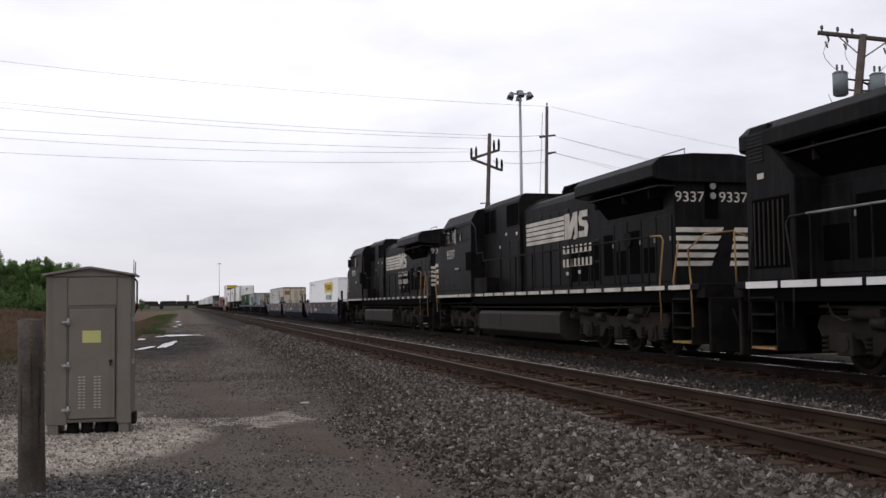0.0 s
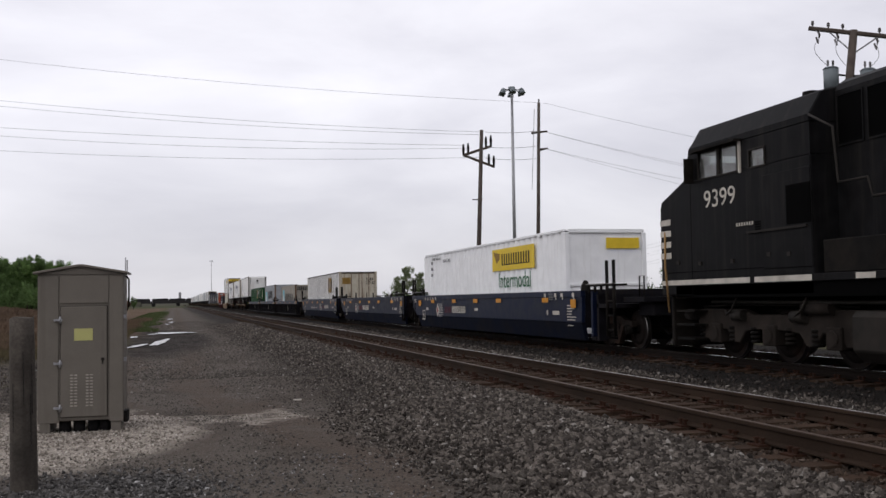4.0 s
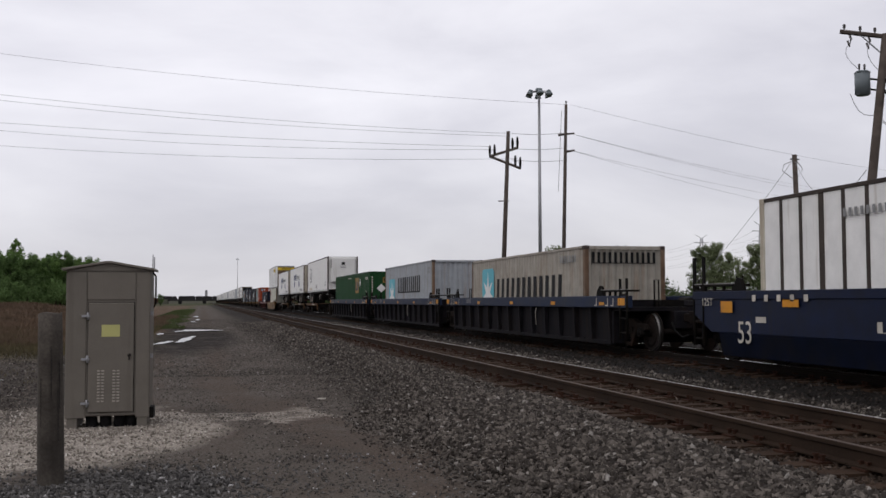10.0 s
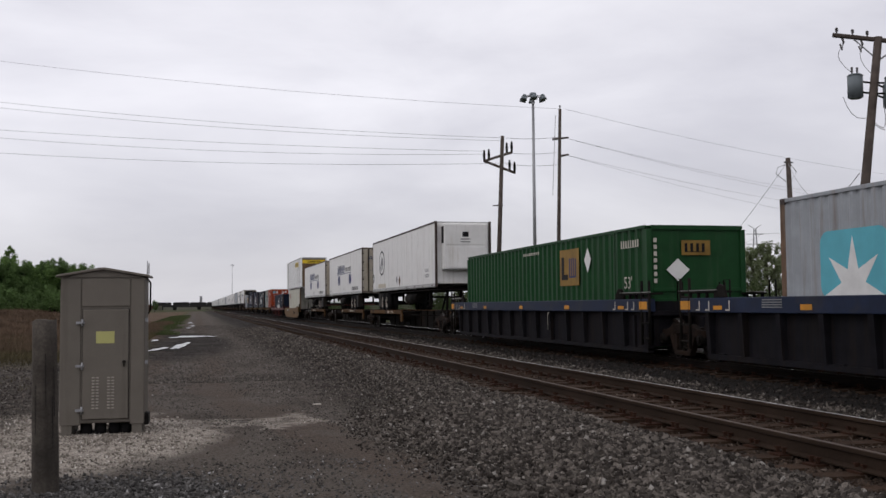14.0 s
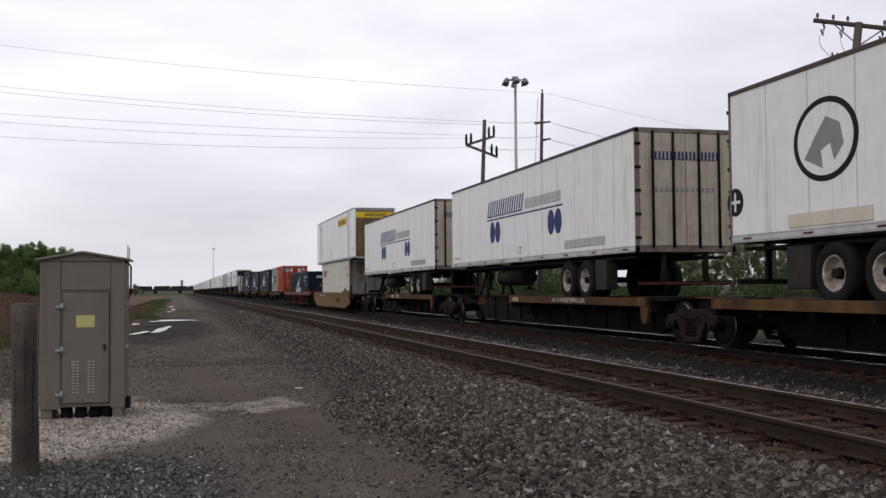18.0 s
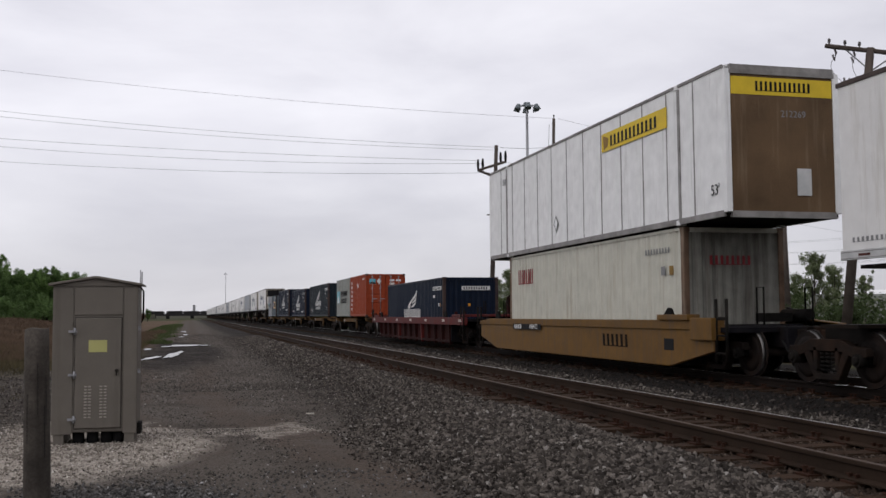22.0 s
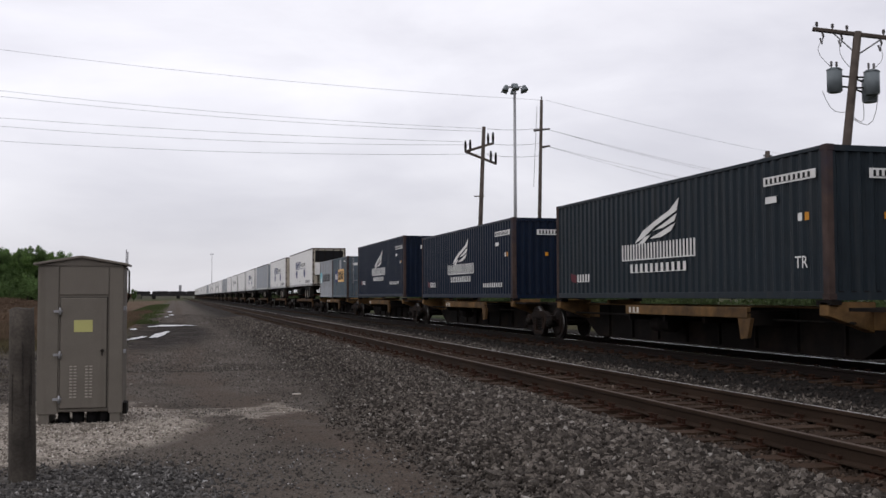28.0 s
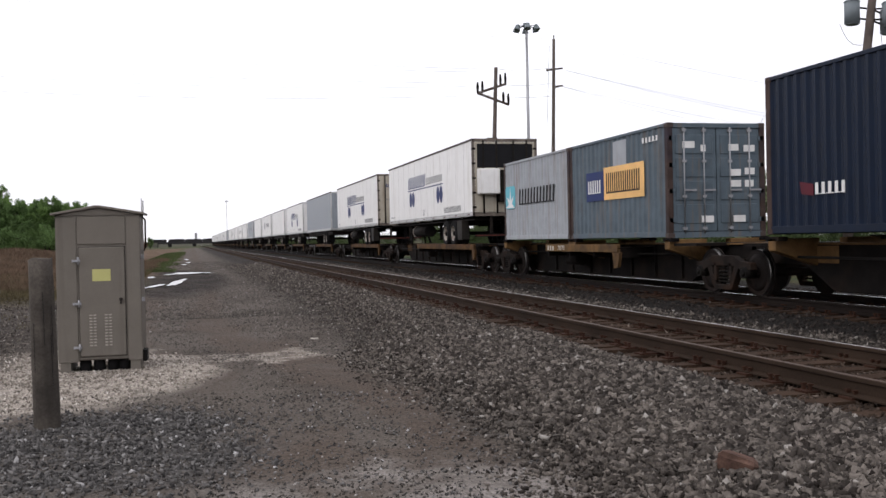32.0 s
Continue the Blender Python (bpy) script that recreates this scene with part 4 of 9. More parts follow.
def make_transformer_pole():
    p = thing("transformer_pole", "leaning brown pole with crossarm and three grey transformers", "utility pole", "power line poles")
    top = POLE_X
    foot = top - Vector((math.cos(radians(37)), -math.sin(radians(37)), 0)) * 1.25
    foot.z = -0.7
    bm = bmesh.new()
    pole_shaft(bm, foot, top + Vector((0.03, 0, 0.1)), 0.19, 0.14)
    part("shaft", bm, "pole_wood", p)
    ax = Vector((math.cos(radians(37)), -math.sin(radians(37)), -0.23)).normalized()
    bm = bmesh.new()
    rod(bm, top - ax * 1.55, top + ax * 1.55, 0.085, 6)
    part("crossarm", bm, "pole_wood", p, "heavy timber crossarm")
    bm = bmesh.new()
    rod(bm, top - ax * 0.9, top + Vector((0, 0, -0.75)), 0.03, 6)
    rod(bm, top + ax * 0.9, top + Vector((0, 0, -0.75)), 0.03, 6)
    part("brace", bm, "galv", p)
    down = (foot - top).normalized()
    for s in (-1.4, -0.85, -0.35, 0.9, 1.4):
        bm = bmesh.new()
        q = top + ax * s
        insulator(bm, q + Vector((0, 0, 0.06)), 0.2, 0.06)
        part("insulator", bm, "porcelain", p)
    for s in (-1.25, -0.6, 0.75):
        bm = bmesh.new()
        q = top + ax * s
        path(bm, [q, q + Vector((0.1, 0, -0.22)), q + Vector((0.02, 0, -0.5)), q + Vector((-0.05, 0, -0.3))], 0.045, 6)
        part("fuse_cutout", bm, "porcelain", p, "dark fuse cutout")
    mid = top + down * 1.75
    for s, dy, dz in ((-0.62, 0.0, 0.0), (0.50, -0.25, 0.03), (0.72, 0.22, -0.12)):
        q = mid + ax * s + Vector((0, dy, dz))
        can = bmesh.new()
        rod(can, q + Vector((0, 0, -0.42)), q + Vector((0, 0, 0.36)), 0.27, 20)
        rod(can, q + Vector((0, 0, 0.36)), q + Vector((0, 0, 0.43)), 0.29, 20, 0.2)
        rod(can, q + Vector((0, 0, -0.47)), q + Vector((0, 0, -0.42)), 0.2, 20, 0.26)
        c = part("transformer", can, "transformer", p, "grey cylindrical transformer")
        for bx in (-0.12, 0.1):
            bm = bmesh.new()
            insulator(bm, q + Vector((bx, 0, 0.4)), 0.26, 0.05)
            part("bushing", bm, "porcelain", c)
        for hz in (0.18, -0.2):
            bm = bmesh.new()
            rod(bm, q + Vector((0, 0, hz)), mid + down * (-hz) * 1.0, 0.035, 6)
            part("hanger", bm, "loco_grime", c)
    for a, b, sag in (((-1.25, -0.4), (-0.95, 1.3), -0.25), ((-0.6, -0.4), (-0.1, 1.4), -0.2), ((0.8, -0.4), (0.45, 1.25), 0.2)):
        pa = top + ax * a[0] + Vector((0, 0, a[1]))
        pb = top + ax * b[0] + Vector((0, 0, -b[1]))
        bm = bmesh.new()
        path(bm, [pa.lerp(pb, t) + ax * sag * math.sin(math.pi * t) for t in (0, 0.2, 0.4, 0.6, 0.8, 1)], 0.012, 5)
        part("lead_wire", bm, "wire", p)
    for s0, s1, d0, d1, dip in ((-1.0, 0.0, 2.2, 2.8, 0.35), (0.4, 0.05, 2.3, 2.9, 0.5), (0.9, 0.05, 2.1, 3.0, 0.6)):
        pa, pb = top + ax * s0 + down * d0, top + ax * s1 + down * d1
        bm = bmesh.new()
        path(bm, [pa.lerp(pb, t) + Vector((0, 0, -dip * math.sin(math.pi * t))) + ax * (0.2 if s0 > 0 else -0.1) * math.sin(math.pi * t) for t in (0, 0.2, 0.4, 0.6, 0.8, 1)], 0.014, 5)
        part("lead_wire", bm, "wire", p)
    return p


make_pole_a()
make_pole_b()
make_pole_d()
make_transformer_pole()


def make_mast(top, label, r=0.2, heads=True):
    p = thing("floodlight_mast", label, "light mast", "lighting masts")
    bm = bmesh.new()
    rod(bm, (top.x, top.y, -0.6), top, r * 1.35, 12, r * 0.85)
    part("shaft", bm, "galv", p)
    bm = bmesh.new()
    rod(bm, top + Vector((0, 0, -0.15)), top + Vector((0, 0, 0.35)), 0.55 if heads else 0.12, 12, 0.45 if heads else 0.1)
    part("hub", bm, "transformer", p)
    for k in range(6 if heads else 2):
        a = 2 * math.pi * k / (6 if heads else 2) + 0.3
        d = Vector((math.cos(a), math.sin(a), 0))
        R = 1.35 if heads else 0.35
        bm = bmesh.new()
        rod(bm, top, top + d * R + Vector((0, 0, -0.15)), 0.07, 6)
        arm = part("arm", bm, "galv", p)
        bm = bmesh.new()
        g = 1.0 if heads else 0.4
        rod(bm, top + d * R + Vector((0, 0, 0.0)), top + d * (R + 0.1) + Vector((0, 0, -0.3 * g)), 0.22 * g, 12, 0.36 * g)
        rod(bm, top + d * (R + 0.1) + Vector((0, 0, -0.3 * g)), top + d * (R + 0.25) + Vector((0, 0, -0.75 * g)), 0.36 * g, 12, 0.46 * g)
        part("floodlight", bm, "transformer", arm, "bell shaped floodlight")
    return p


make_mast(place(19.04, 11.8, 137), "tall slim high mast light with a ring of floodlights")
make_mast(place(1.95, 2.35, 420), "distant slim street light mast by the line", 0.1, False)


def hang(name, p, q, sag, r, label):
    bm = bmesh.new()
    n = 14
    pts = [Vector(p).lerp(Vector(q), i / n) + Vector((0, 0, -4 * sag * (i / n) * (1 - i / n))) for i in range(n + 1)]
    path(bm, pts, r, 5)
    return solid(name, label, "wire", bm, "wire", "overhead wires")


# the crossing line: wires run over the tracks to poles beside the road on the other side


def wire_from(pole_point, az_l, el_l, az_m, el_m, r=0.009):
    """A sagging wire from a pole, out past the left of the view."""
    start = Vector(pole_point)
    span = Vector((-math.cos(radians(10)), -math.sin(radians(10)) * 0.0 + 0.17, 0)).normalized()
    # meets the bearing az_l on a straight line over ground
    a = radians(az_l)
    s, c = math.sin(a), math.cos(a)
    t = (start.x * c - start.y * s) / -(span.x * c - span.y * s)
    pl = start + span * t
    dl = math.hypot(pl.x, pl.y)
    zl = EYE[2] + dl * math.tan(radians(el_l))
    a = radians(az_m)
    s, c = math.sin(a), math.cos(a)
    tm = (start.x * c - start.y * s) / -(span.x * c - span.y * s)
    pm = start + span * tm
    zm = EYE[2] + math.hypot(pm.x, pm.y) * math.tan(radians(el_m))
    # a parabola through the pole, the middle and the left
    b1, b2 = (zm - start.z) / tm, (zl - start.z) / t
    k = (b2 - b1) / (t - tm)
    lin = b1 - k * tm
    end = t * 1.5
    bm = bmesh.new()
    path(bm, [start + span * (end * i / 24) + Vector((0, 0, lin * (end * i / 24) + k * (end * i / 24) ** 2)) for i in range(25)], r, 5)
    return solid("overhead_wire", "thin sagging overhead wire crossing the tracks", "wire", bm, "wire", "overhead wires")


axA = Vector((math.cos(radians(17)), -math.sin(radians(17)), 0))
wire_from(POLE_B, -8.83, 12.78, 6.01, 12.03)
wire_from(POLE_A + Vector((0.0, 0, -0.1)), -8.81, 10.69, 6.0, 10.04)
wire_from(POLE_A + Vector((0, 0, -0.25)), -8.81, 10.40, 6.0, 9.79)
wire_from(POLE_A - axA * 0.9 + Vector((0, 0, -0.8)), -8.80, 9.30, 6.0, 9.04)
wire_from(POLE_A - axA * 0.7 + Vector((0, 0, -0.95)), -8.79, 8.87, 6.0, 8.63)
wire_from(POLE_A + axA * 0.5 + Vector((0, 0, -1.45)), -8.79, 8.11, 6.0, 8.03)
for dz, az, el, d in ((0.0, 32.55, 8.15, 80), (-1.8, 31.34, 6.88, 82), (-1.8, 31.34, 6.72, 84), (-2.85, 31.33, 6.11, 84), (-2.85, 31.31, 5.6, 86)):
    p0 = POLE_B + Vector((0.3, 0, dz))
    q = place(az, el, d)
    q2 = p0 + (q - p0) * 2.2
    hang("overhead_wire", p0, Vector((q2.x, q2.y, p0.z + (q.z - p0.z) * 1.75)), 0.55, 0.009, "thin overhead wire running away past the poles")
for k, (dz, el) in enumerate(((-0.1, 9.45), (-0.9, 8.6), (-1.5, 7.9))):
    q = place(20.4, el, 62)
    hang("overhead_wire", POLE_A + Vector((0.2, 0, dz)), Vector((q.x, q.y, q.z)), 0.08, 0.013, "thin overhead wire between two poles")
hang("overhead_wire", POLE_D + Vector((0, 0, -0.3)), POLE_X + (Vector((POLE_X.x - 1.4, POLE_X.y + 1.05, -0.7)) - POLE_X) * 0.42, 1.5, 0.014, "sagging service wire between two poles")
hang("guy_wire", POLE_D + Vector((-0.1, 0, -0.3)), place(27.0, 0.3, 62), 0.3, 0.013, "slanting guy wire of the short pole")


def make_pylon(foot, h, w):
    """A distant lattice tower with three pairs of arms."""
    p = thing("power_pylon", "faint grey lattice power pylon on the horizon", "pylon", "distant pylons")
    bm = bmesh.new()
    lv = [0.0, 0.22, 0.42, 0.6, 0.75, 0.88, 1.0]
    half = [w * (1 - 0.86 * k ** 0.8) / 2 for k in lv]
    at = lambda i, sx: Vector((foot.x + sx * half[i], foot.y, foot.z + h * lv[i]))
    for i in range(6):
        for sx in (-1, 1):
            rod(bm, at(i, sx), at(i + 1, sx), 0.3, 4)
            rod(bm, at(i, sx), at(i + 1, -sx), 0.09, 4)
        rod(bm, at(i + 1, -1), at(i + 1, 1), 0.09, 4)
    for sx in (-1, 1):
        rod(bm, at(6, sx), at(6, sx) + Vector((sx * w * 0.4, 0, h * 0.05)), 0.2, 4)
    part("lattice_body", bm, "galv", p)
    for k in (0.66, 0.8, 0.93):
        bm = bmesh.new()
        c = Vector((foot.x, foot.y, foot.z + h * k))
        rod(bm, c - Vector((w * 0.62, 0, 0)), c + Vector((w * 0.62, 0, 0)), 0.26, 4)
        part("crossarm", bm, "galv", p)
    return p


PYLONS = [(23.6, 2.95, 760), (27.95, 3.41, 660), (31.09, 4.03, 600)]
for az, el, d in PYLONS:
    top = place(az, el, d)
    make_pylon(Vector((top.x, top.y, -0.6)), top.z + 0.6, 8.5)
for k in (0.66, 0.8, 0.93):
    line = [Vector((p.x, p.y, p.z * k)) for p in [place(*q) for q in PYLONS] + [place(50.0, 6.0, 420)]]
    for s_ in (-4.5, 4.5):
        for a, b in zip(line, line[1:]):
            hang("power_cable", a + Vector((s_, 0, 0)), b + Vector((s_, 0, 0)), 4.0, 0.05, "faint distant high voltage cable between pylons")


def make_warehouse(az0, az1, d, top, wall, label):
    """A long low shed far beyond the line."""
    a, b = place(az0, 0, d), place(az1, 0, d)
    along = (b - a).normalized()
    back = Vector((along.y, -along.x, 0)) * -18.0
    w = thing("warehouse", label, "building", "distant sheds")
    bm = bmesh.new()
    foot = [a, b, b + back, a + back]
    lo = [bm.verts.new((p.x, p.y, -0.8)) for p in foot]
    hi = [bm.verts.new((p.x, p.y, top)) for p in foot]
    for i in range(4):
        bm.faces.new((lo[i], lo[(i + 1) % 4], hi[(i + 1) % 4], hi[i]))
    bmesh.ops.recalc_face_normals(bm, faces=bm.faces)
    part("wall", bm, wall, w)
    bm = bmesh.new()
    r0 = [bm.verts.new((p.x, p.y, top)) for p in foot]
    r1 = [bm.verts.new(((p + back * 0.5).x, (p + back * 0.5).y, top + 1.2)) for p in foot[:2]]
    bm.faces.new((r0[0], r0[1], r1[1], r1[0]))
    bm.faces.new((r0[2], r0[3], r1[0], r1[1]))
    bm.faces.new((r0[1], r0[2], r1[1]))
    bm.faces.new((r0[3], r0[0], r1[0]))
    part("roof", bm, "c_worn", w, "pale shallow pitched roof")
    return w


make_warehouse(32.8, 46.0, 270, 5.6, "c_lichen", "long pale distant warehouse behind the scrub")
make_warehouse(25.3, 26.2, 300, 4.6, "c_worn", "small white distant shed behind the scrub")


# ---------------------------------------------------------------- far bridge
def make_bridge():
    b = thing("railway_overpass", "dark distant girder overpass with wagons standing on it", "bridge")
    y = 700
    bpart("girder", [(-25, 24, y, y + 8, 1.5, 3.0)], "concrete", b)
    for x in (-14, 2, 19):
        bpart("pier", [(x - 1.2, x + 1.2, y + 2, y + 7, -0.9, 1.5)], "concrete", b)
    return b


make_bridge()
M["far_rust"] = mat("dull_red_wagon_side", (0.05, 0.03, 0.028), 0.9, var=0.2, scale=0.4, spec=0.05)
for k, (x0, x1) in enumerate(((-25.5, -16.2), (-15.0, -4.2), (-4.0, 7.0), (7.2, 16.6), (16.8, 24.5))):
    bm = bmesh.new()
    prism(bm, [(x0, 3.0), (x1, 3.0), (x1 + 0.1, 4.0), (x1 - 0.5, 4.7 + 0.2 * (k % 2)), (x0 + 0.5, 4.75), (x0 - 0.1, 4.0)], "y", 702, 705)
    solid("hopper_wagon", "dark distant wagon standing on the overpass", "railway wagon", bm, "far_rust" if k == 4 else "concrete", "wagons on the overpass")
M["bank"] = mat("dull_green_bank", (0.045, 0.045, 0.03), 0.95, var=0.3, scale=0.08)
bm = bmesh.new()
prism(bm, [(690, -1), (730, -1), (712, 2.6), (700, 2.6)], "x", -420, -22)
solid("embankment", "dull green approach embankment of the overpass", "embankment", bm, "bank", kind="structure")
bm = bmesh.new()
prism(bm, [(690, -1), (730, -1), (712, 2.6), (700, 2.6)], "x", 24, 320)
solid("embankment", "dull green approach embankment of the overpass", "embankment", bm, "bank", kind="structure")
bm = bmesh.new()
prism(bm, [(820, -1), (900, -1), (870, 2.6), (850, 2.6)], "x", -700, 700)
solid("distant_rise", "dull green wooded rise far beyond the overpass", "hill", bm, "bank", kind="structure")
bm = bmesh.new()
box(bm, 3.0, 5.2, 905, 910, -1, 11)
solid("distant_building", "pale distant block rising behind the overpass", "building", bm, "galv")


# ---------------------------------------------------------------- puddles, rock, litter
def puddle(cx, cy, rx, ry, skew, seed):
    bm = bmesh.new()
    n = 40
    vs = []
    for i in range(n):
        a = 2 * math.pi * i / n
        k = 1 + 0.5 * noise.noise((math.cos(a) * 1.6 + seed * 3.1, math.sin(a) * 1.6, 0.5)) + 0.2 * noise.noise((math.cos(a) * 5 + seed, math.sin(a) * 5, 2.5))
        y = cy + ry * k * math.sin(a)
        vs.append(bm.verts.new((cx + rx * k * math.cos(a) + skew * (y - cy), y, PUD_Z)))
    bm.faces.new(vs)
    return solid("puddle", "still rain puddle reflecting the sky on the road", "puddle", bm, "water", "puddles", kind="structure")


M["water"] = mat("still_water", (0.02, 0.02, 0.02), 0.02, var=0.05, bump=0.0, spec=0.5)
M["water"].node_tree.nodes["Principled BSDF"].inputs["IOR"].default_value = 1.33
PUD_Z = ROAD_Z + 0.035
for k, (cx, cy, rx, ry, sk) in enumerate(((-0.15, 55.5, 1.05, 1.5, 0.0), (-1.1, 54.0, 0.3, 0.9, 0.0), (-0.62, 42.3, 0.24, 3.4, 0.07), (-1.35, 39.5, 0.18, 1.6, 0.12), (-1.75, 37.5, 0.12, 0.8, 0.2), (-1.9, 50.0, 0.16, 1.2, 0.0), (0.75, 55.0, 0.28, 0.5, 0.0), (-2.6, 31.0, 0.16, 0.5, 0.0), (-3.3, 26.0, 0.12, 0.25, 0.0), (-3.9, 21.5, 0.15, 0.14, 0.0), (-0.3, 87, 0.25, 2.0, 0.0), (-0.6, 79, 0.2, 1.3, 0.0), (-0.5, 105, 0.25, 3, 0.0))):
    puddle(cx, cy, rx, ry, sk, k + 3)


def rock_mesh(seed, sub=2):
    bm = bmesh.new()
    bmesh.ops.create_cube(bm, size=1.5)
    bmesh.ops.bevel(bm, geom=bm.edges[:], offset=0.22, segments=1, affect="EDGES")
    for v in bm.verts:
        v.co *= 1 + 0.35 * noise.noise(v.co * 1.1 + Vector((seed, seed * 2, 0)))
    return bm


bm = rock_mesh(5)
bmesh.ops.transform(bm, matrix=pose(3.35, 5.76, ground_height(3.35, 5.76) + 0.045, 8, 16, -38) @ Matrix.Diagonal((0.17, 0.1, 0.1, 1)), verts=bm.verts)
solid("rock", "dark red brown broken rock lying on the ballast", "rock", bm, "brown_rock")
bm = bmesh.new()
box(bm, 1.87, 2.0, 16.6, 16.65, ground_height(1.9, 16.6), ground_height(1.9, 16.6) + 0.02)
solid("litter_scrap", "pale flat scrap lying on the road", "litter", bm, "stripe")


# ---------------------------------------------------------------- running gear
AXLES = []


def wheel_profile(bm, x, s, r, n=24):
    """A flanged wheel at x; s is the outward side."""
    rod(bm, (x - s * 0.055, 0, 0), (x - s * 0.025, 0, 0), r + 0.028, n, r + 0.022)
    rod(bm, (x - s * 0.025, 0, 0), (x + s * 0.06, 0, 0), r, n, r - 0.004)
    rod(bm, (x + s * 0.058, 0, 0), (x + s * 0.066, 0, 0), r - 0.06, n, r * 0.6)
    rod(bm, (x + s * 0.05, 0, 0), (x + s * 0.13, 0, 0), 0.12, 12, 0.1)


def wheelset_mesh(r):
    key = "wheelset_%d" % round(r * 1000)
    if key in MESHES:
        return MESHES[key]
    bm = bmesh.new()
    for s in (-1, 1):
        wheel_profile(bm, s * 0.76, s, r)
    rod(bm, (-0.7, 0, 0), (0.7, 0, 0), 0.085, 10)
    for s in (-1, 1):
        for k in range(5):
            a = 2 * math.pi * k / 5
            rod(bm, (s * 0.80, 0.26 * math.cos(a), 0.26 * math.sin(a)), (s * 0.835, 0.26 * math.cos(a), 0.26 * math.sin(a)), 0.035, 6)
    me = bpy.data.meshes.new("wheelset")
    bm.to_mesh(me)
    bm.free()
    me.materials.append(M["wheel"])
    me.materials.append(M["tread"])
    for p in me.polygons:
        c = p.center
        if abs(abs(c.x) - 0.777) < 0.04 and math.hypot(c.y, c.z) > r * 0.9 and abs(p.normal.x) < 0.5:
            p.material_index = 1
    MESHES[key] = me
    return me


MESHES = {}


def add_wheelset(parent, y, r):
    ob = part_mesh("wheelset", wheelset_mesh(r), "wheel", parent, "steel wheelset with polished treads")
    ob.location = (0, y, r)
    AXLES.append((ob, y, r))
    return ob


def add_truck(parent, y, r=0.46, base=1.78, level=0):
    """A two-axle cast steel freight truck."""
    for s in (-1, 1):
        bm = bmesh.new()
        x0, x1 = (s * 0.93, s * 1.08)
        h = base / 2
        prism(bm, [(-h - 0.2, r + 0.06), (-h - 0.16, r + 0.2), (-h + 0.2, r + 0.22), (-0.42, r + 0.33), (0.42, r + 0.33), (h - 0.2, r + 0.22), (h + 0.16, r + 0.2), (h + 0.2, r + 0.06),
                   (h - 0.12, r + 0.02), (0.46, r + 0.12), (-0.46, r + 0.12), (-h + 0.12, r + 0.02)], "x", x0, x1)
        prism(bm, [(-0.62, r + 0.08), (-0.46, r + 0.14), (-0.26, r - 0.26), (0.26, r - 0.26), (0.46, r + 0.14), (0.62, r + 0.08), (0.34, r - 0.36), (-0.34, r - 0.36)], "x", x0, x1)
        for k in (-1, 1):
            box(bm, x0, x1, k * 0.3 - 0.05, k * 0.3 + 0.05, r - 0.2, r + 0.2)
        bmesh.ops.transform(bm, matrix=Matrix.Translation((0, y, 0)), verts=bm.verts)
        f = part("truck_sideframe", bm, "truck", parent, "rusty cast truck side frame", 0.012)
        if level == 0:
            for k in (-0.15, 0.0, 0.15):
                bm = bmesh.new()
                for j in range(5):
                    z = r - 0.22 + 0.07 * j
                    rod(bm, (s * 1.0, y + k, z), (s * 1.0, y + k, z + 0.04), 0.062, 8)
                part("spring", bm, "loco_grime", f)
        for k in (-1, 1):
            bm = bmesh.new()
            rod(bm, (s * 0.9, y + k * h, r), (s * 1.14, y + k * h, r), 0.115, 12)
            rod(bm, (s * 1.14, y + k * h, r), (s * 1.17, y + k * h, r), 0.085, 12, 0.05)
            part("axle_box", bm, "loco_grime", f, "round axle bearing cap")
    bpart("bolster", [(-1.0, 1.0, y - 0.2, y + 0.2, r - 0.05, r + 0.25)], "truck", parent)
    for k in (-1, 1):
        add_wheelset(parent, y + k * base / 2, r)


def add_coupler(parent, y, d):
    """A knuckle coupler and its air hose at the end y, pointing along d."""
    bm = bmesh.new()
    box(bm, -0.08, 0.08, min(y, y + d * 0.5), max(y, y + d * 0.5), 0.72, 0.92)
    box(bm, -0.16, 0.14, min(y + d * 0.5, y + d * 0.78), max(y + d * 0.5, y + d * 0.78), 0.68, 0.98)
    part("coupler", bm, "truck", parent, "rusty knuckle coupler", 0.02)
    bm = bmesh.new()
    path(bm, [(-0.35, y, 0.7), (-0.36, y + d * 0.2, 0.5), (-0.3, y + d * 0.45, 0.35), (-0.22, y + d * 0.62, 0.42)], 0.025, 6)
    part("air_hose", bm, "tyre", parent)


# ---------------------------------------------------------------- marks
def mark(parent, x, y0, y1, z0, z1, material, name="marking", label=""):
    """A painted field on the road-facing side, 4 mm proud."""
    return bpart(name, [(x - 0.004, x - 0.0005, y0, y1, z0, z1)], material, parent, label)


def comb(a, b, z0, z1, n, slant=0.0):
    """The outline of n bars from a to b standing on one thin base line."""
    w = (b - a) / n
    lift = z0 + 0.07 * (z1 - z0)
    pts = [(b - w * 0.52, z0), (a, z0)]
    for i in range(n):
        p, q = a + w * i, a + w * (i + 0.48)
        d = -slant * (z1 - z0) * (1 if b > a else -1)
        pts += [(p + d, z1), (q + d, z1), (q, lift)]
        if i < n - 1:
            pts.append((p + w, lift))
    pts.pop(-1)
    pts[0] = (a + w * (n - 0.52), z0)
    return pts[::-1]


def word_bars(parent, x, y0, y1, z0, z1, n, material, slant=0.0, name="name_mark"):
    """A row of plain bars standing for a name, two for each tall letter; the name runs towards smaller y."""
    if z1 - z0 > 0.22:
        n *= 2
    bm = bmesh.new()
    prism(bm, comb(y1, y0, z0, z1, n, slant), "x", x - 0.004, x - 0.0005)
    return part(name, bm, material, parent)


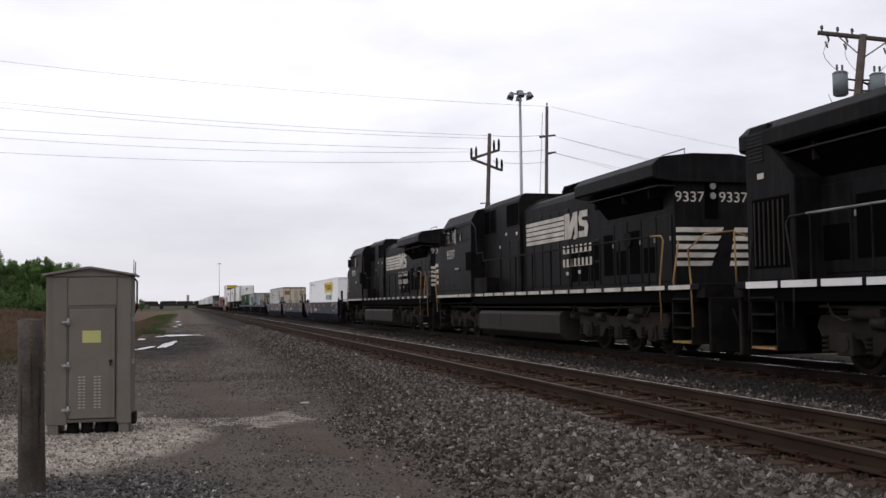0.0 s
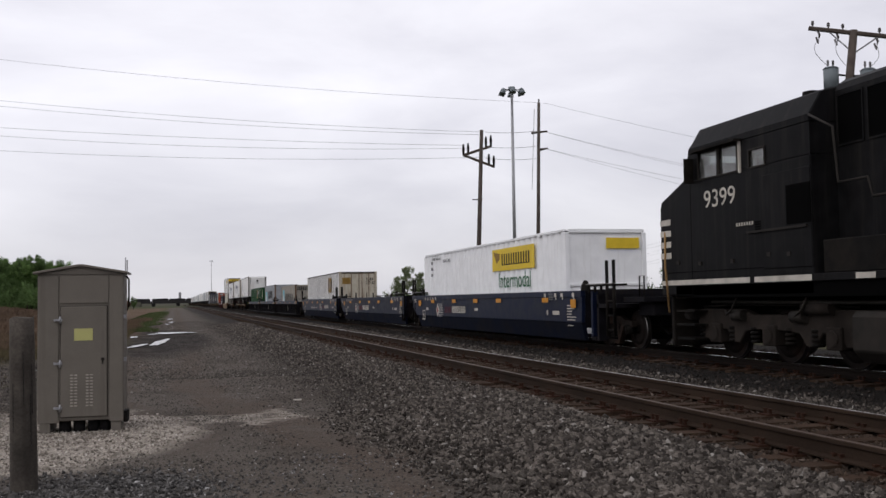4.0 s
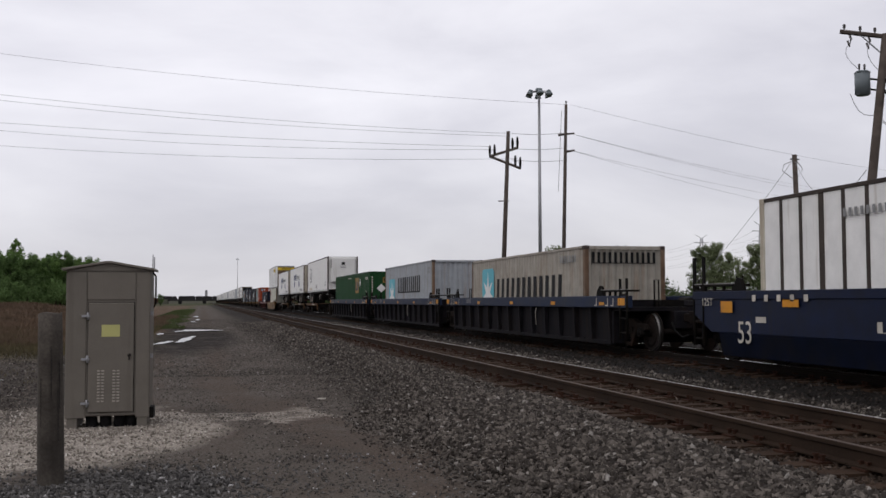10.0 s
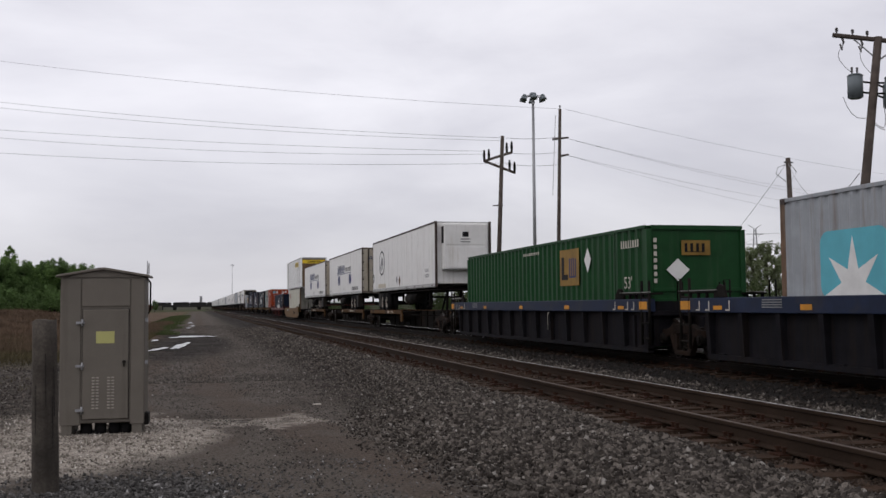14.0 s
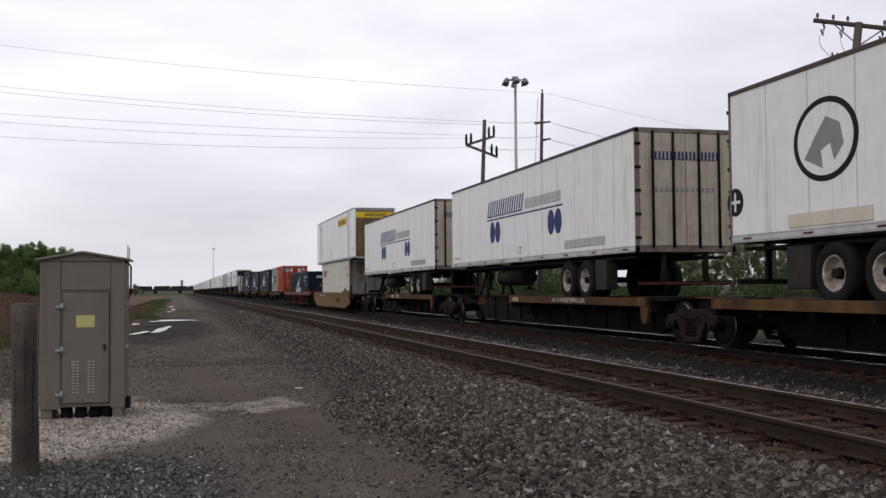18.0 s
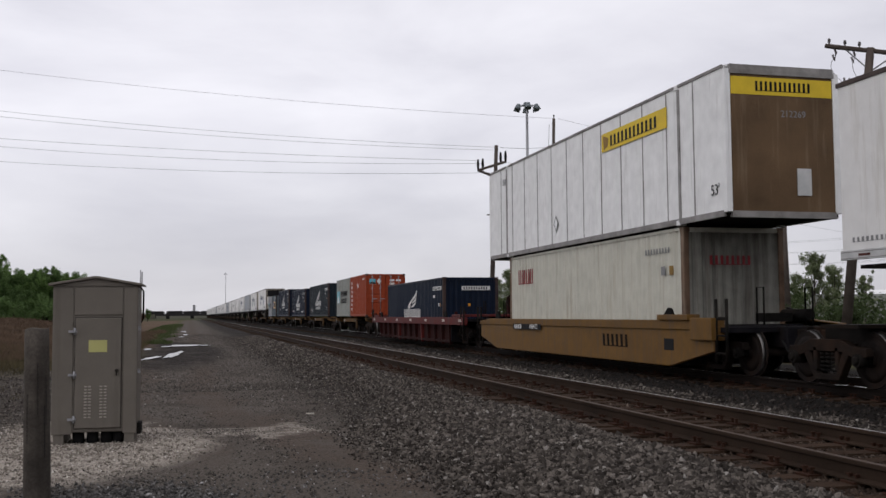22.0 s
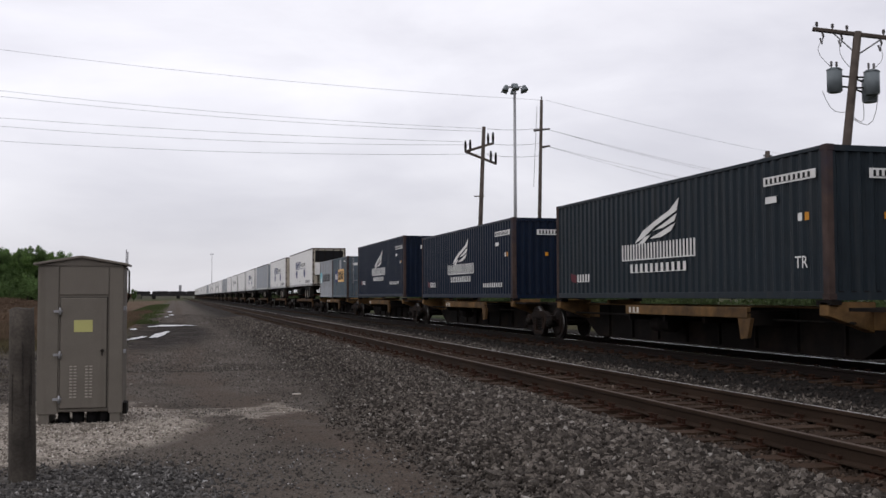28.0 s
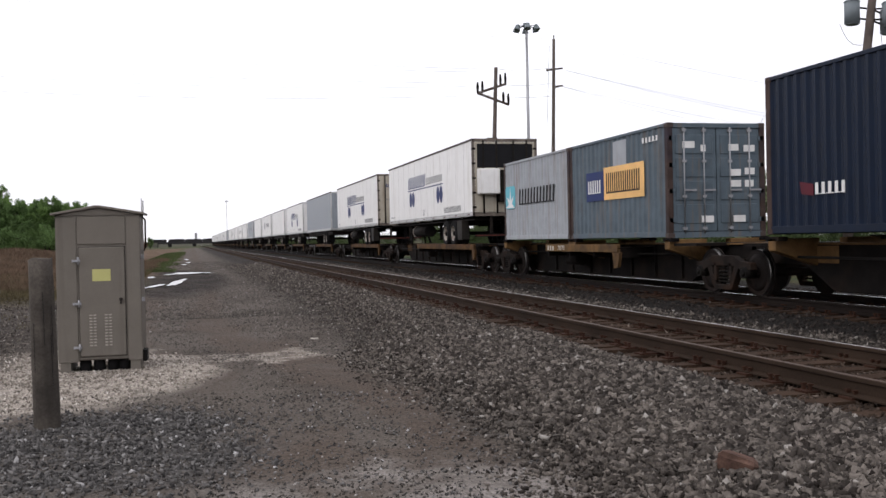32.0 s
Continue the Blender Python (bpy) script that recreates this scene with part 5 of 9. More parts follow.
def end_bars(parent, y, x0, x1, z0, z1, n, material, name="name_mark"):
    bm = bmesh.new()
    prism(bm, comb(x0, x1, z0, z1, n * 2 if z1 - z0 > 0.18 else n), "y", y - 0.004, y - 0.0005)
    return part(name, bm, material, parent)


def polygon_mark(parent, x, pts, material, name="emblem"):
    bm = bmesh.new()
    prism(bm, pts, "x", x - 0.005, x - 0.0005)
    return part(name, bm, material, parent)


def disc_mark(parent, x, y, z, ry, rz, material, n=28, name="emblem"):
    return polygon_mark(parent, x, [(y + ry * math.cos(2 * math.pi * i / n), z + rz * math.sin(2 * math.pi * i / n)) for i in range(n)], material, name)


def star_panel(parent, x, y0, y1, z0, z1):
    """A light blue square with rounded corners and a white many-pointed star that rises from its lower edge."""
    r = 0.12 * (y1 - y0)
    pts = []
    for cy, cz, a0 in ((y1 - r, z1 - r, 0), (y0 + r, z1 - r, 90), (y0 + r, z0 + r, 180), (y1 - r, z0 + r, 270)):
        pts += [(cy + r * math.cos(radians(a0 + 22.5 * k)), cz + r * math.sin(radians(a0 + 22.5 * k))) for k in range(5)]
    tagged(polygon_mark(parent, x, pts, "sky_blue", "blue_panel"), "light blue square emblem panel")
    cy, cz = (y0 + y1) / 2, z0 + (z1 - z0) * 0.16
    w, h = (y1 - y0), (z1 - z0)
    pts = []
    for i in range(14):
        a = math.pi / 2 + math.pi * i / 7
        k = (0.74 * h if i == 0 else 0.46 * w) if i % 2 == 0 else 0.18 * w
        pts.append((cy + k * math.cos(a), max(z0 + 0.03, cz + k * math.sin(a))))
    polygon_mark(parent, x - 0.004, pts, "white", "white_star")


def wing_mark(parent, x, y0, y1, z0, z1):
    """A white feathered wing rising towards the front of the train, with gaps between its feathers."""
    h, w = z1 - z0, y1 - y0
    feathers = (
        ((0.0, 0.04), (0.2, 0.33), (0.5, 0.55), (0.8, 0.74), (1.0, 1.0), (0.95, 0.7), (0.74, 0.57), (0.46, 0.39), (0.22, 0.16)),
        ((0.44, 0.30), (0.7, 0.46), (0.95, 0.64), (0.9, 0.47), (0.68, 0.35)),
        ((0.36, 0.12), (0.62, 0.26), (0.92, 0.42), (0.82, 0.24), (0.6, 0.12)),
        ((0.07, 0.0), (0.24, 0.17), (0.38, 0.22), (0.22, 0.02)))
    for f in feathers:
        polygon_mark(parent, x, [(y1 - w * a, z0 + h * b) for a, b in f], "white", "wing_feather")


# ---------------------------------------------------------------- containers
def wavy_wall(bm, length, y0, z0, z1, x, out, period, depth):
    """A corrugated steel sheet along y, its ridges at x."""
    n = max(2, round(length / period))
    p = length / n
    ys = []
    for i in range(n):
        a = y0 + i * p
        ys += [(a, 0), (a + p * 0.27, 0), (a + p * 0.5, 1), (a + p * 0.77, 1)]
    ys.append((y0 + length, 0))
    lo = [bm.verts.new((x - out * depth * d, y, z0)) for y, d in ys]
    hi = [bm.verts.new((x - out * depth * d, y, z1)) for y, d in ys]
    for i in range(len(ys) - 1):
        q = (lo[i], lo[i + 1], hi[i + 1], hi[i])
        bm.faces.new(q if out > 0 else q[::-1])


def wavy_end(bm, w, z0, z1, y, out, period, depth):
    n = max(2, round(w / period))
    p = w / n
    xs = []
    for i in range(n):
        a = -w / 2 + i * p
        xs += [(a, 0), (a + p * 0.27, 0), (a + p * 0.5, 1), (a + p * 0.77, 1)]
    xs.append((w / 2, 0))
    lo = [bm.verts.new((x, y - out * depth * d, z0)) for x, d in xs]
    hi = [bm.verts.new((x, y - out * depth * d, z1)) for x, d in xs]
    for i in range(len(xs) - 1):
        q = (lo[i], hi[i], hi[i + 1], lo[i + 1])
        bm.faces.new(q if out > 0 else q[::-1])


def make_container(label, u, z, L, H, W, paint, sides="wavy", near="wavy", frame=None, post=None, castings=None, period=0.278, end_paint=None):
    """A shipping container whose near end is at u and whose floor stands z above the rails."""
    c = thing("shipping_container", label, "container", "containers on the train")
    fr = frame or paint
    post = post or fr
    h = W / 2
    t = z + H
    ins = castings or 0.0            # how far the corner posts stand in from the ends
    for s in (-1, 1):
        bm = bmesh.new()
        if sides == "wavy":
            wavy_wall(bm, L - 0.3, 0.15, z + 0.14, t - 0.06, s * (h - 0.012), s, period, 0.036 if period < 0.35 else 0.06)
        else:
            box(bm, s * (h - 0.04) - 0.02, s * (h - 0.04) + 0.02, 0.1, L - 0.1, z + 0.12, t - 0.06)
        wall = part("side_wall", bm, paint, c)
        if sides == "posts":
            n = round((L - 0.2) / 0.61)
            for i in range(n + 1):
                y = 0.1 + (L - 0.2) * i / n
                wide = 0.14 if i in (3, n - 3) else 0.09
                bpart("side_post", [(s * (h - 0.02) - 0.012, s * (h - 0.02) + 0.012, y - wide / 2, y + wide / 2, z + 0.12, t - 0.06)], "c_rib", wall)
        if sides == "seams":
            n = round((L - 0.2) / 1.23)
            for i in range(n + 1):
                y = 0.1 + (L - 0.2) * i / n
                bpart("side_seam", [(s * (h - 0.02) - 0.01, s * (h - 0.02) + 0.01, y - 0.02, y + 0.02, z + 0.12, t - 0.06)], "c_seam", wall)
        bpart("bottom_rail", [(s * h - 0.05 if s > 0 else -h, s * h if s > 0 else -h + 0.05, 0.12, L - 0.12, z + 0.02, z + 0.15)], fr, c, bevel=0.006)
        bpart("top_rail", [(s * h - 0.05 if s > 0 else -h, s * h if s > 0 else -h + 0.05, 0.12, L - 0.12, t - 0.075, t - 0.005)], fr, c, bevel=0.006)
        for yy in (0.0, L):
            d = 1 if yy == 0 else -1
            y0, y1 = sorted((yy, yy + d * 0.15))
            x0, x1 = sorted((s * h, s * (h - 0.13)))
            bpart("corner_post", [(x0, x1, y0, y1, z + 0.1, t - 0.1)], post, c, bevel=0.01)
        for yy in ((0.0 + ins), L - ins):
            for zz in (z, t - 0.115):
                y0, y1 = (yy - 0.003, yy + 0.175) if yy < L / 2 else (yy - 0.175, yy + 0.003)
                x0, x1 = sorted((s * (h + 0.003), s * (h - 0.16)))
                bpart("corner_casting", [(x0, x1, y0, y1, zz, zz + 0.118)], "roof_edge" if paint in ("c_orange", "c_teal", "c_grey", "c_beige") else post, c, bevel=0.012)
    bpart("roof", [(-h + 0.05, h - 0.05, 0.06, L - 0.06, t - 0.06, t - 0.02)], paint, c)
    bpart("floor", [(-h + 0.05, h - 0.05, 0.06, L - 0.06, z + 0.05, z + 0.15)], "spine_dark", c)
    for end in (0, 1):
        y = 0.0 if end == 0 else L
        out = -1 if end == 0 else 1
        kind = near if end == 0 else "wavy"
        bm = bmesh.new()
        if kind == "wavy":
            wavy_end(bm, W - 0.26, z + 0.12, t - 0.1, y - out * 0.03, out, 0.25, 0.045)
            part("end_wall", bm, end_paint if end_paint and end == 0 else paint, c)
        elif kind == "ribbed":
            box(bm, -h + 0.1, h - 0.1, y + 0.05, y + 0.09, z + 0.1, t - 0.1)
            e = part("end_wall", bm, paint, c)
            for k in range(5):
                zz = z + 0.35 + 0.24 * k
                bpart("end_rib", [(-h + 0.14, h - 0.14, y + 0.01, y + 0.05, zz, zz + 0.09)], paint, e, bevel=0.01)
        elif kind == "plain":
            box(bm, -h + 0.1, h - 0.1, y + 0.03, y + 0.07, z + 0.1, t - 0.1)
            part("end_wall", bm, "end_rust", c)
        elif kind == "doors":
            bm.free()
            for s in (-1, 1):
                x0, x1 = sorted((s * 0.01, s * (h - 0.13)))
                d = bpart("door", [(x0, x1, y + 0.03, y + 0.075, z + 0.14, t - 0.12)], paint, c, "closed container door", 0.008)
                for k in range(4):
                    zz = z + 0.32 + k * (H - 0.5) / 4
                    bpart("door_panel", [(x0 + 0.08, x1 - 0.08, y + 0.012, y + 0.03, zz, zz + (H - 0.5) / 4 - 0.09)], paint, d, bevel=0.012)
                for k in (0.3, 0.75):
                    xr = s * (h - 0.13) * k
                    bm = bmesh.new()
                    rod(bm, (xr, y - 0.005, z + 0.1), (xr, y - 0.005, t - 0.1), 0.017, 8)
                    r_ = part("lock_rod", bm, "galv", d, "upright steel locking rod")
                    for zz in (z + 0.18, z + 0.9, t - 0.9, t - 0.2):
                        bpart("rod_bracket", [(xr - 0.05, xr + 0.05, y - 0.025, y + 0.03, zz, zz + 0.06)], "galv", r_)
                    bpart("handle", [(xr - 0.02, xr + 0.28, y - 0.035, y - 0.018, z + 1.05, z + 1.09)], "galv", r_)
                for zz in (z + 0.35, z + 1.0, t - 1.0, t - 0.4):
                    xx = s * (h - 0.1)
                    bpart("hinge", [(xx - 0.06, xx + 0.06, y + 0.0, y + 0.04, zz, zz + 0.1)], fr, d)
            bpart("door_sill", [(-h + 0.1, h - 0.1, y + 0.0, y + 0.09, z + 0.0, z + 0.13)], fr, c)
            bpart("door_header", [(-h + 0.1, h - 0.1, y + 0.0, y + 0.09, t - 0.11, t - 0.01)], fr, c)
        if kind != "doors":
            a, b = sorted((y, y - out * 0.1))
            bpart("end_sill", [(-h + 0.12, h - 0.12, a, b, z + 0.0, z + 0.13)], fr, c)
            bpart("end_header", [(-h + 0.12, h - 0.12, a, b, t - 0.11, t - 0.01)], fr, c)
    return keyed(c, u)


# ---------------------------------------------------------------- well cars
def make_well_car(label, u, L, kind, top, hw, near_truck, far_truck, paint, low_paint, near_coupler=False, far_coupler=False, ends=1.4, start=0.15, brake_wheel=False):
    """A low container well car. kind: smooth, ribbed or bathtub sides. Its near end is at u."""
    c = thing("well_car", label, "railway wagon", "wagons of the train")
    z0 = 0.16
    for s in (-1, 1):
        a, b = sorted((s * hw, s * (hw - 0.1)))
        bm = bmesh.new()
        if kind == "smooth":
            prism(bm, [(start, 0.6), (start - 0.05, top), (L - 0.1, top), (L - 0.1, 0.95), (L - ends * 0.62, 0.6)], "x", a, b)
            wall = part("side_wall", bm, paint, c, "smooth tall side sill", 0.01)
            a2, b2 = sorted((s * (hw + 0.03), s * (hw - 0.1)))
            bpart("top_chord", [(a2, b2, start - 0.05, L - 0.1, top - 0.16, top + 0.004)], paint, wall, bevel=0.01)
            # the darker navy holds both grime and the shade of the inward fold
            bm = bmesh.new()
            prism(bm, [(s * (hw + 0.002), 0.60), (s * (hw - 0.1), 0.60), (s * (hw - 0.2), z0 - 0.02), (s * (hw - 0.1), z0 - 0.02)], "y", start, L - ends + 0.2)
            part("lower_side", bm, "navy_low", wall, "grimy inward-sloping lower side with shade in its colour")
            a3, b3 = sorted((s * (hw - 0.1), s * (hw - 0.24)))
            bpart("inner_post", [(a3, b3, y - 0.06, y + 0.06, z0 + 0.1, top - 0.02) for y in [ends + 0.3 + 1.5 * i for i in range(int((L - 2 * ends - 0.5) / 1.5) + 1)]], paint, wall)
        elif kind == "bathtub":
            prism(bm, [(0.6, top - 0.62), (0.6, top - 0.1), (ends * 0.9, top), (L - ends * 0.9, top), (L - 0.6, top - 0.1), (L - 0.6, top - 0.62), (L - ends - 0.5, z0 - 0.05), (ends + 0.5, z0 - 0.05)], "x", a, b)
            wall = part("side_wall", bm, paint, c, "ochre side with slanted lower corners", 0.015)
            a2, b2 = sorted((s * (hw + 0.04), s * (hw - 0.1)))
            bm = bmesh.new()
            prism(bm, [(0.6, top - 0.2), (0.6, top - 0.08), (ends * 0.9, top + 0.004), (L - ends * 0.9, top + 0.004), (L - 0.6, top - 0.08), (L - 0.6, top - 0.2)], "x", a2, b2)
            part("top_chord", bm, paint, wall, "", 0.012)
        else:
            a, b = sorted((s * hw, s * (hw - 0.16)))
            box(bm, a, b, 0.1, L - 0.1, top - 0.30, top)
            wall = part("top_sill", bm, paint, c, "painted top sill", 0.012)
            a2, b2 = sorted((s * (hw - 0.16), s * (hw - 0.2)))
            y_near = 0.3 if near_truck is None or near_truck < 0 else ends
            # sheet and ribs below the sill take the darker low_paint
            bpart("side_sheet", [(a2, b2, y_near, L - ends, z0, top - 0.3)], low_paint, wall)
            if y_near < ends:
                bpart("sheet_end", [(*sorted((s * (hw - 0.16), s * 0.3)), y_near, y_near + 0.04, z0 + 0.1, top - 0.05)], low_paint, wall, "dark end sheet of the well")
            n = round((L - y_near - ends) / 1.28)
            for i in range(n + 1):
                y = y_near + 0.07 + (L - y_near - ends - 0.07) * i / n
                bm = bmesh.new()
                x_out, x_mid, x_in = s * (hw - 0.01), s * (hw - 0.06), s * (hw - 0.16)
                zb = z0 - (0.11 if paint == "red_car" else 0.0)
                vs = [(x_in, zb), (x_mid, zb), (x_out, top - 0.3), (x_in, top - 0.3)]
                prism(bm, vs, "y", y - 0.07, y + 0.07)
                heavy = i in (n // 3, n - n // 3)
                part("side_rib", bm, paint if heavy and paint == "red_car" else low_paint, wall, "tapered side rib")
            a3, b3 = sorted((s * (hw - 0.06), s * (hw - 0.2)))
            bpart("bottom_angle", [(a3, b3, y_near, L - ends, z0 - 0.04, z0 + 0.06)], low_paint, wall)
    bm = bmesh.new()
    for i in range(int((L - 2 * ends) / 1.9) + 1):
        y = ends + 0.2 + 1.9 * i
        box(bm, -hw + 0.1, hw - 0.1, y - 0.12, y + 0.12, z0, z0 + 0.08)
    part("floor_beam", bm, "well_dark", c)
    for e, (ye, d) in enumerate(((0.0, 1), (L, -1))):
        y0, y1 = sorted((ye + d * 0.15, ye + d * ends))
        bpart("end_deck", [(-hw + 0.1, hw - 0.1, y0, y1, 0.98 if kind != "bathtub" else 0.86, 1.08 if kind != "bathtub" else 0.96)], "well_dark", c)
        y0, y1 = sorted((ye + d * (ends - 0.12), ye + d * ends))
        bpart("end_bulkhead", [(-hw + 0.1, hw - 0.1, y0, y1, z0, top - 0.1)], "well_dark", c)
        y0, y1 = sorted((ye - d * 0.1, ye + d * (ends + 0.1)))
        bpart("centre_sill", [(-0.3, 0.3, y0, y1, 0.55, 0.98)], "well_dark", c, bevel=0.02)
        if kind == "smooth":
            yb = start + 0.06 if e == 0 else L - 0.35
            bpart("end_wall", [(-hw + 0.1, hw - 0.1, yb, yb + 0.1, 0.45, top + 0.03)], "well_dark", c, "dark end wall of the well", 0.01)
            yb = -1.0 if e == 0 else L - 0.25
            bpart("end_platform", [(-hw + 0.25, hw - 0.25, yb, yb + 1.1, 1.12, 1.24), (-0.9, 0.9, yb + 0.1, yb + 0.9, 0.8, 1.12)], "well_dark", c, "dark end platform over the truck", 0.01)
        # rails, ladder and container guides at the end
        yl = ye + d * 0.32
        bm = bmesh.new()
        for k in (-0.2, 0.2):
            path(bm, [(-hw + 0.02, yl + k, 0.3), (-hw + 0.02, yl + k, top + (0.72 if kind == "smooth" else 0.42))], 0.042 if kind == "smooth" else 0.034, 6)
        for zz in (0.45, 0.8, 1.15, top + 0.02):
            rod(bm, (-hw + 0.02, yl - 0.2, zz), (-hw + 0.02, yl + 0.2, zz), 0.022, 6)
        part("ladder", bm, "loco_grime", c, "dark end ladder")
        for s in (-1, 1):
            yg = ye + d * (ends + 0.55)
            bm = bmesh.new()
            prism(bm, [(yg - 0.24, top), (yg + 0.24, top), (yg + 0.2, top + 0.14), (yg + 0.02, top + 0.27), (yg - 0.12, top + 0.24)], "x", *sorted((s * hw, s * (hw - 0.07))))
            part("container_guide", bm, "loco_grime", c, "black angular container guide", 0.01)
            if kind == "smooth" or kind == "ribbed" and paint == "navy_top":
                a, b = sorted((ye + d * 0.05, yg - d * 0.1))
                w = bpart("end_walkway", [(*sorted((s * hw, s * (hw - 0.34))), a, b, top + 0.10, top + 0.145)], "loco_grime", c, "dark grating walkway over the wagon end", 0.006)
                for k in range(5):
                    y = a + 0.1 + (b - a - 0.25) * k / 4
                    bpart("walkway_leg", [(*sorted((s * (hw - 0.02), s * (hw - 0.07))), y, y + 0.06, top - 0.05, top + 0.10)], "loco_grime", w)
                bpart("grating_edge", [(*sorted((s * (hw + 0.004), s * (hw - 0.02))), a, b, top + 0.148, top + 0.165)], "c_edge", w, "worn bright grating edge")
            bm = bmesh.new()
            path(bm, [(s * 0.55, ye + d * 0.3, 1.0), (s * 0.55, ye + d * 0.3, 1.75), (s * 0.55, ye + d * 0.55, 1.75), (s * 0.55, ye + d * 0.55, 1.0)], 0.02, 6)
            part("end_handrail", bm, "loco_grime", c)
        bm = bmesh.new()
        box(bm, -0.25, 0.35, *sorted((ye + d * 0.7, ye + d * 1.1)), 1.06, 1.24)
        rod(bm, (0.55, ye + d * 0.4, 1.2), (0.55, ye + d * 1.3, 1.2), 0.12, 10)
        part("brake_gear", bm, "loco_grime", c, "brake cylinder and valve box")
    if brake_wheel:
        bm = bmesh.new()
        n = 20
        ring = [(0.75 + 0.34 * math.cos(2 * math.pi * k / n), 0.55, 1.75 + 0.34 * math.sin(2 * math.pi * k / n)) for k in range(n + 1)]
        path(bm, ring, 0.022, 6)
        for k in range(0, n, 4):
            path(bm, [(0.75, 0.55, 1.75), ring[k]], 0.014, 5)
        part("brake_wheel", bm, "loco_grime", c, "spoked hand brake wheel")
        bpart("brake_stand", [(0.45, 1.05, 0.6, 0.85, 0.98, 1.95)], low_paint, c, "hand brake housing", 0.05)
    if near_truck is not None:
        add_truck(c, near_truck)
    if far_truck is not None:
        add_truck(c, far_truck)
    if near_coupler:
        add_coupler(c, 0.0, -1)
    if far_coupler:
        add_coupler(c, L, 1)
    return keyed(c, u)


# ---------------------------------------------------------------- spine cars and trailers
def make_spine(label, u, L, near_truck, far_truck, decks, paint="spine", near_coupler=False, far_coupler=False, brackets=(), stand=None):
    """A skeleton car: a deep centre beam, wheel decks, brackets for containers, a trailer stand."""
    c = thing("spine_car", label, "railway wagon", "wagons of the train")
    bm = bmesh.new()
    prism(bm, [(-0.15, 0.62), (-0.15, 1.02), (L + 0.15, 1.02), (L + 0.15, 0.62), (L - 1.7, 0.62), (L - 2.6, 0.15), (2.6, 0.15), (1.7, 0.62)], "x", -0.34, 0.34)
    part("centre_beam", bm, "spine_dark" if paint.startswith("spine") else paint, c, "deep fish-bellied centre beam", 0.015)
    bpart("beam_flange", [(-0.42, 0.42, 0.2, L - 0.2, 1.0, 1.03)], paint, c)
    # paler plates paint the lit part of the beam beside each truck
    for y0, y1 in ((1.75, 2.75), (L - 2.75, L - 1.75)):
        bpart("web_plate", [(-0.352, -0.335, y0, y1, 0.66, 0.98)], paint, c, "paler plate painting the lit part of the beam web", 0.004)
    for k in range(int((L - 5) / 1.4)):
        bpart("web_rib", [(-0.40, -0.335, 3.0 + 1.4 * k, 3.05 + 1.4 * k, 0.2, 0.98)], "spine_dark", c)
    for y0, y1 in decks:
        d = bpart("wheel_deck", [(-1.32, 1.32, y0, y1, 0.90, 0.94)], "spine_dark", c, "trailer wheel deck", 0.004)
        for s in (-1, 1):
            a, b = sorted((s * 1.33, s * 1.24))
            bpart("deck_edge", [(a, b, y0, y1, 0.82, 1.02)], paint, d, "ochre deck edge beam", 0.008)
        n = max(2, round((y1 - y0) / 1.6))
        for i in range(n + 1):
            y = y0 + (y1 - y0) * i / n
            bpart("deck_bearer", [(-1.24, 1.24, y - 0.05, y + 0.05, 0.68, 0.90)], "spine_dark", d)
        bm = bmesh.new()
        prism(bm, [(y0 + 0.35, 0.82), (y0 - 0.1, 0.82), (y0 + 0.02, 0.45), (y0 + 0.25, 0.42)], "x", -1.31, -1.23)
        part("step", bm, paint, d, "hanging side step", 0.006)
    for y in brackets:
        for s in (-1, 1):
            a, b = sorted((s * 1.22, s * 0.3))
            bm = bmesh.new()
            prism(bm, [(a, 0.90 if s < 0 else 0.6), (a, 1.13), (b, 1.13), (b, 0.6 if s < 0 else 0.90)], "y", y - 0.12, y + 0.12)
            part("container_bracket", bm, paint, c, "tapered container bracket", 0.01)
            a, b = sorted((s * 1.22, s * 1.02))
            bpart("container_pedestal", [(a, b, y - 0.2, y + 0.2, 1.08, 1.16)], "spine_dark", c)
    for y0, y1 in ((0.9, 1.9), (L - 1.9, L - 0.9)):
        bpart("end_platform", [(-1.15, 1.15, y0, y1, 0.98, 1.04)], paint if not paint.startswith("spine") else "spine_dark", c)
    if stand is not None:
        bm = bmesh.new()
        y = stand
        path(bm, [(-0.5, y - 0.55, 1.0), (-0.32, y, 1.95)], 0.06, 8)
        path(bm, [(0.5, y - 0.55, 1.0), (0.32, y, 1.95)], 0.06, 8)
        path(bm, [(-0.45, y + 0.6, 1.0), (-0.32, y + 0.05, 1.95)], 0.05, 8)
        path(bm, [(0.45, y + 0.6, 1.0), (0.32, y + 0.05, 1.95)], 0.05, 8)
        box(bm, -0.5, 0.5, y - 0.3, y + 0.35, 1.93, 2.04)
        part("trailer_stand", bm, "loco_grime", c, "collapsible trailer hitch stand")
    bm = bmesh.new()
    path(bm, [(-0.8, 2.2, 0.78), (-0.8, L - 2.2, 0.78)], 0.025, 6)
    part("brake_pipe", bm, "loco_grime", c)
    bm = bmesh.new()
    rod(bm, (-0.75, L * 0.52, 0.6), (-0.75, L * 0.52 + 0.9, 0.6), 0.18, 14)
    part("air_reservoir", bm, "spine_dark", c)
    if near_truck is not None:
        add_truck(c, near_truck)
    if far_truck is not None:
        add_truck(c, far_truck)
    if near_coupler:
        add_coupler(c, -0.15, -1)
    if far_coupler:
        add_coupler(c, L + 0.15, 1)
    return keyed(c, u)


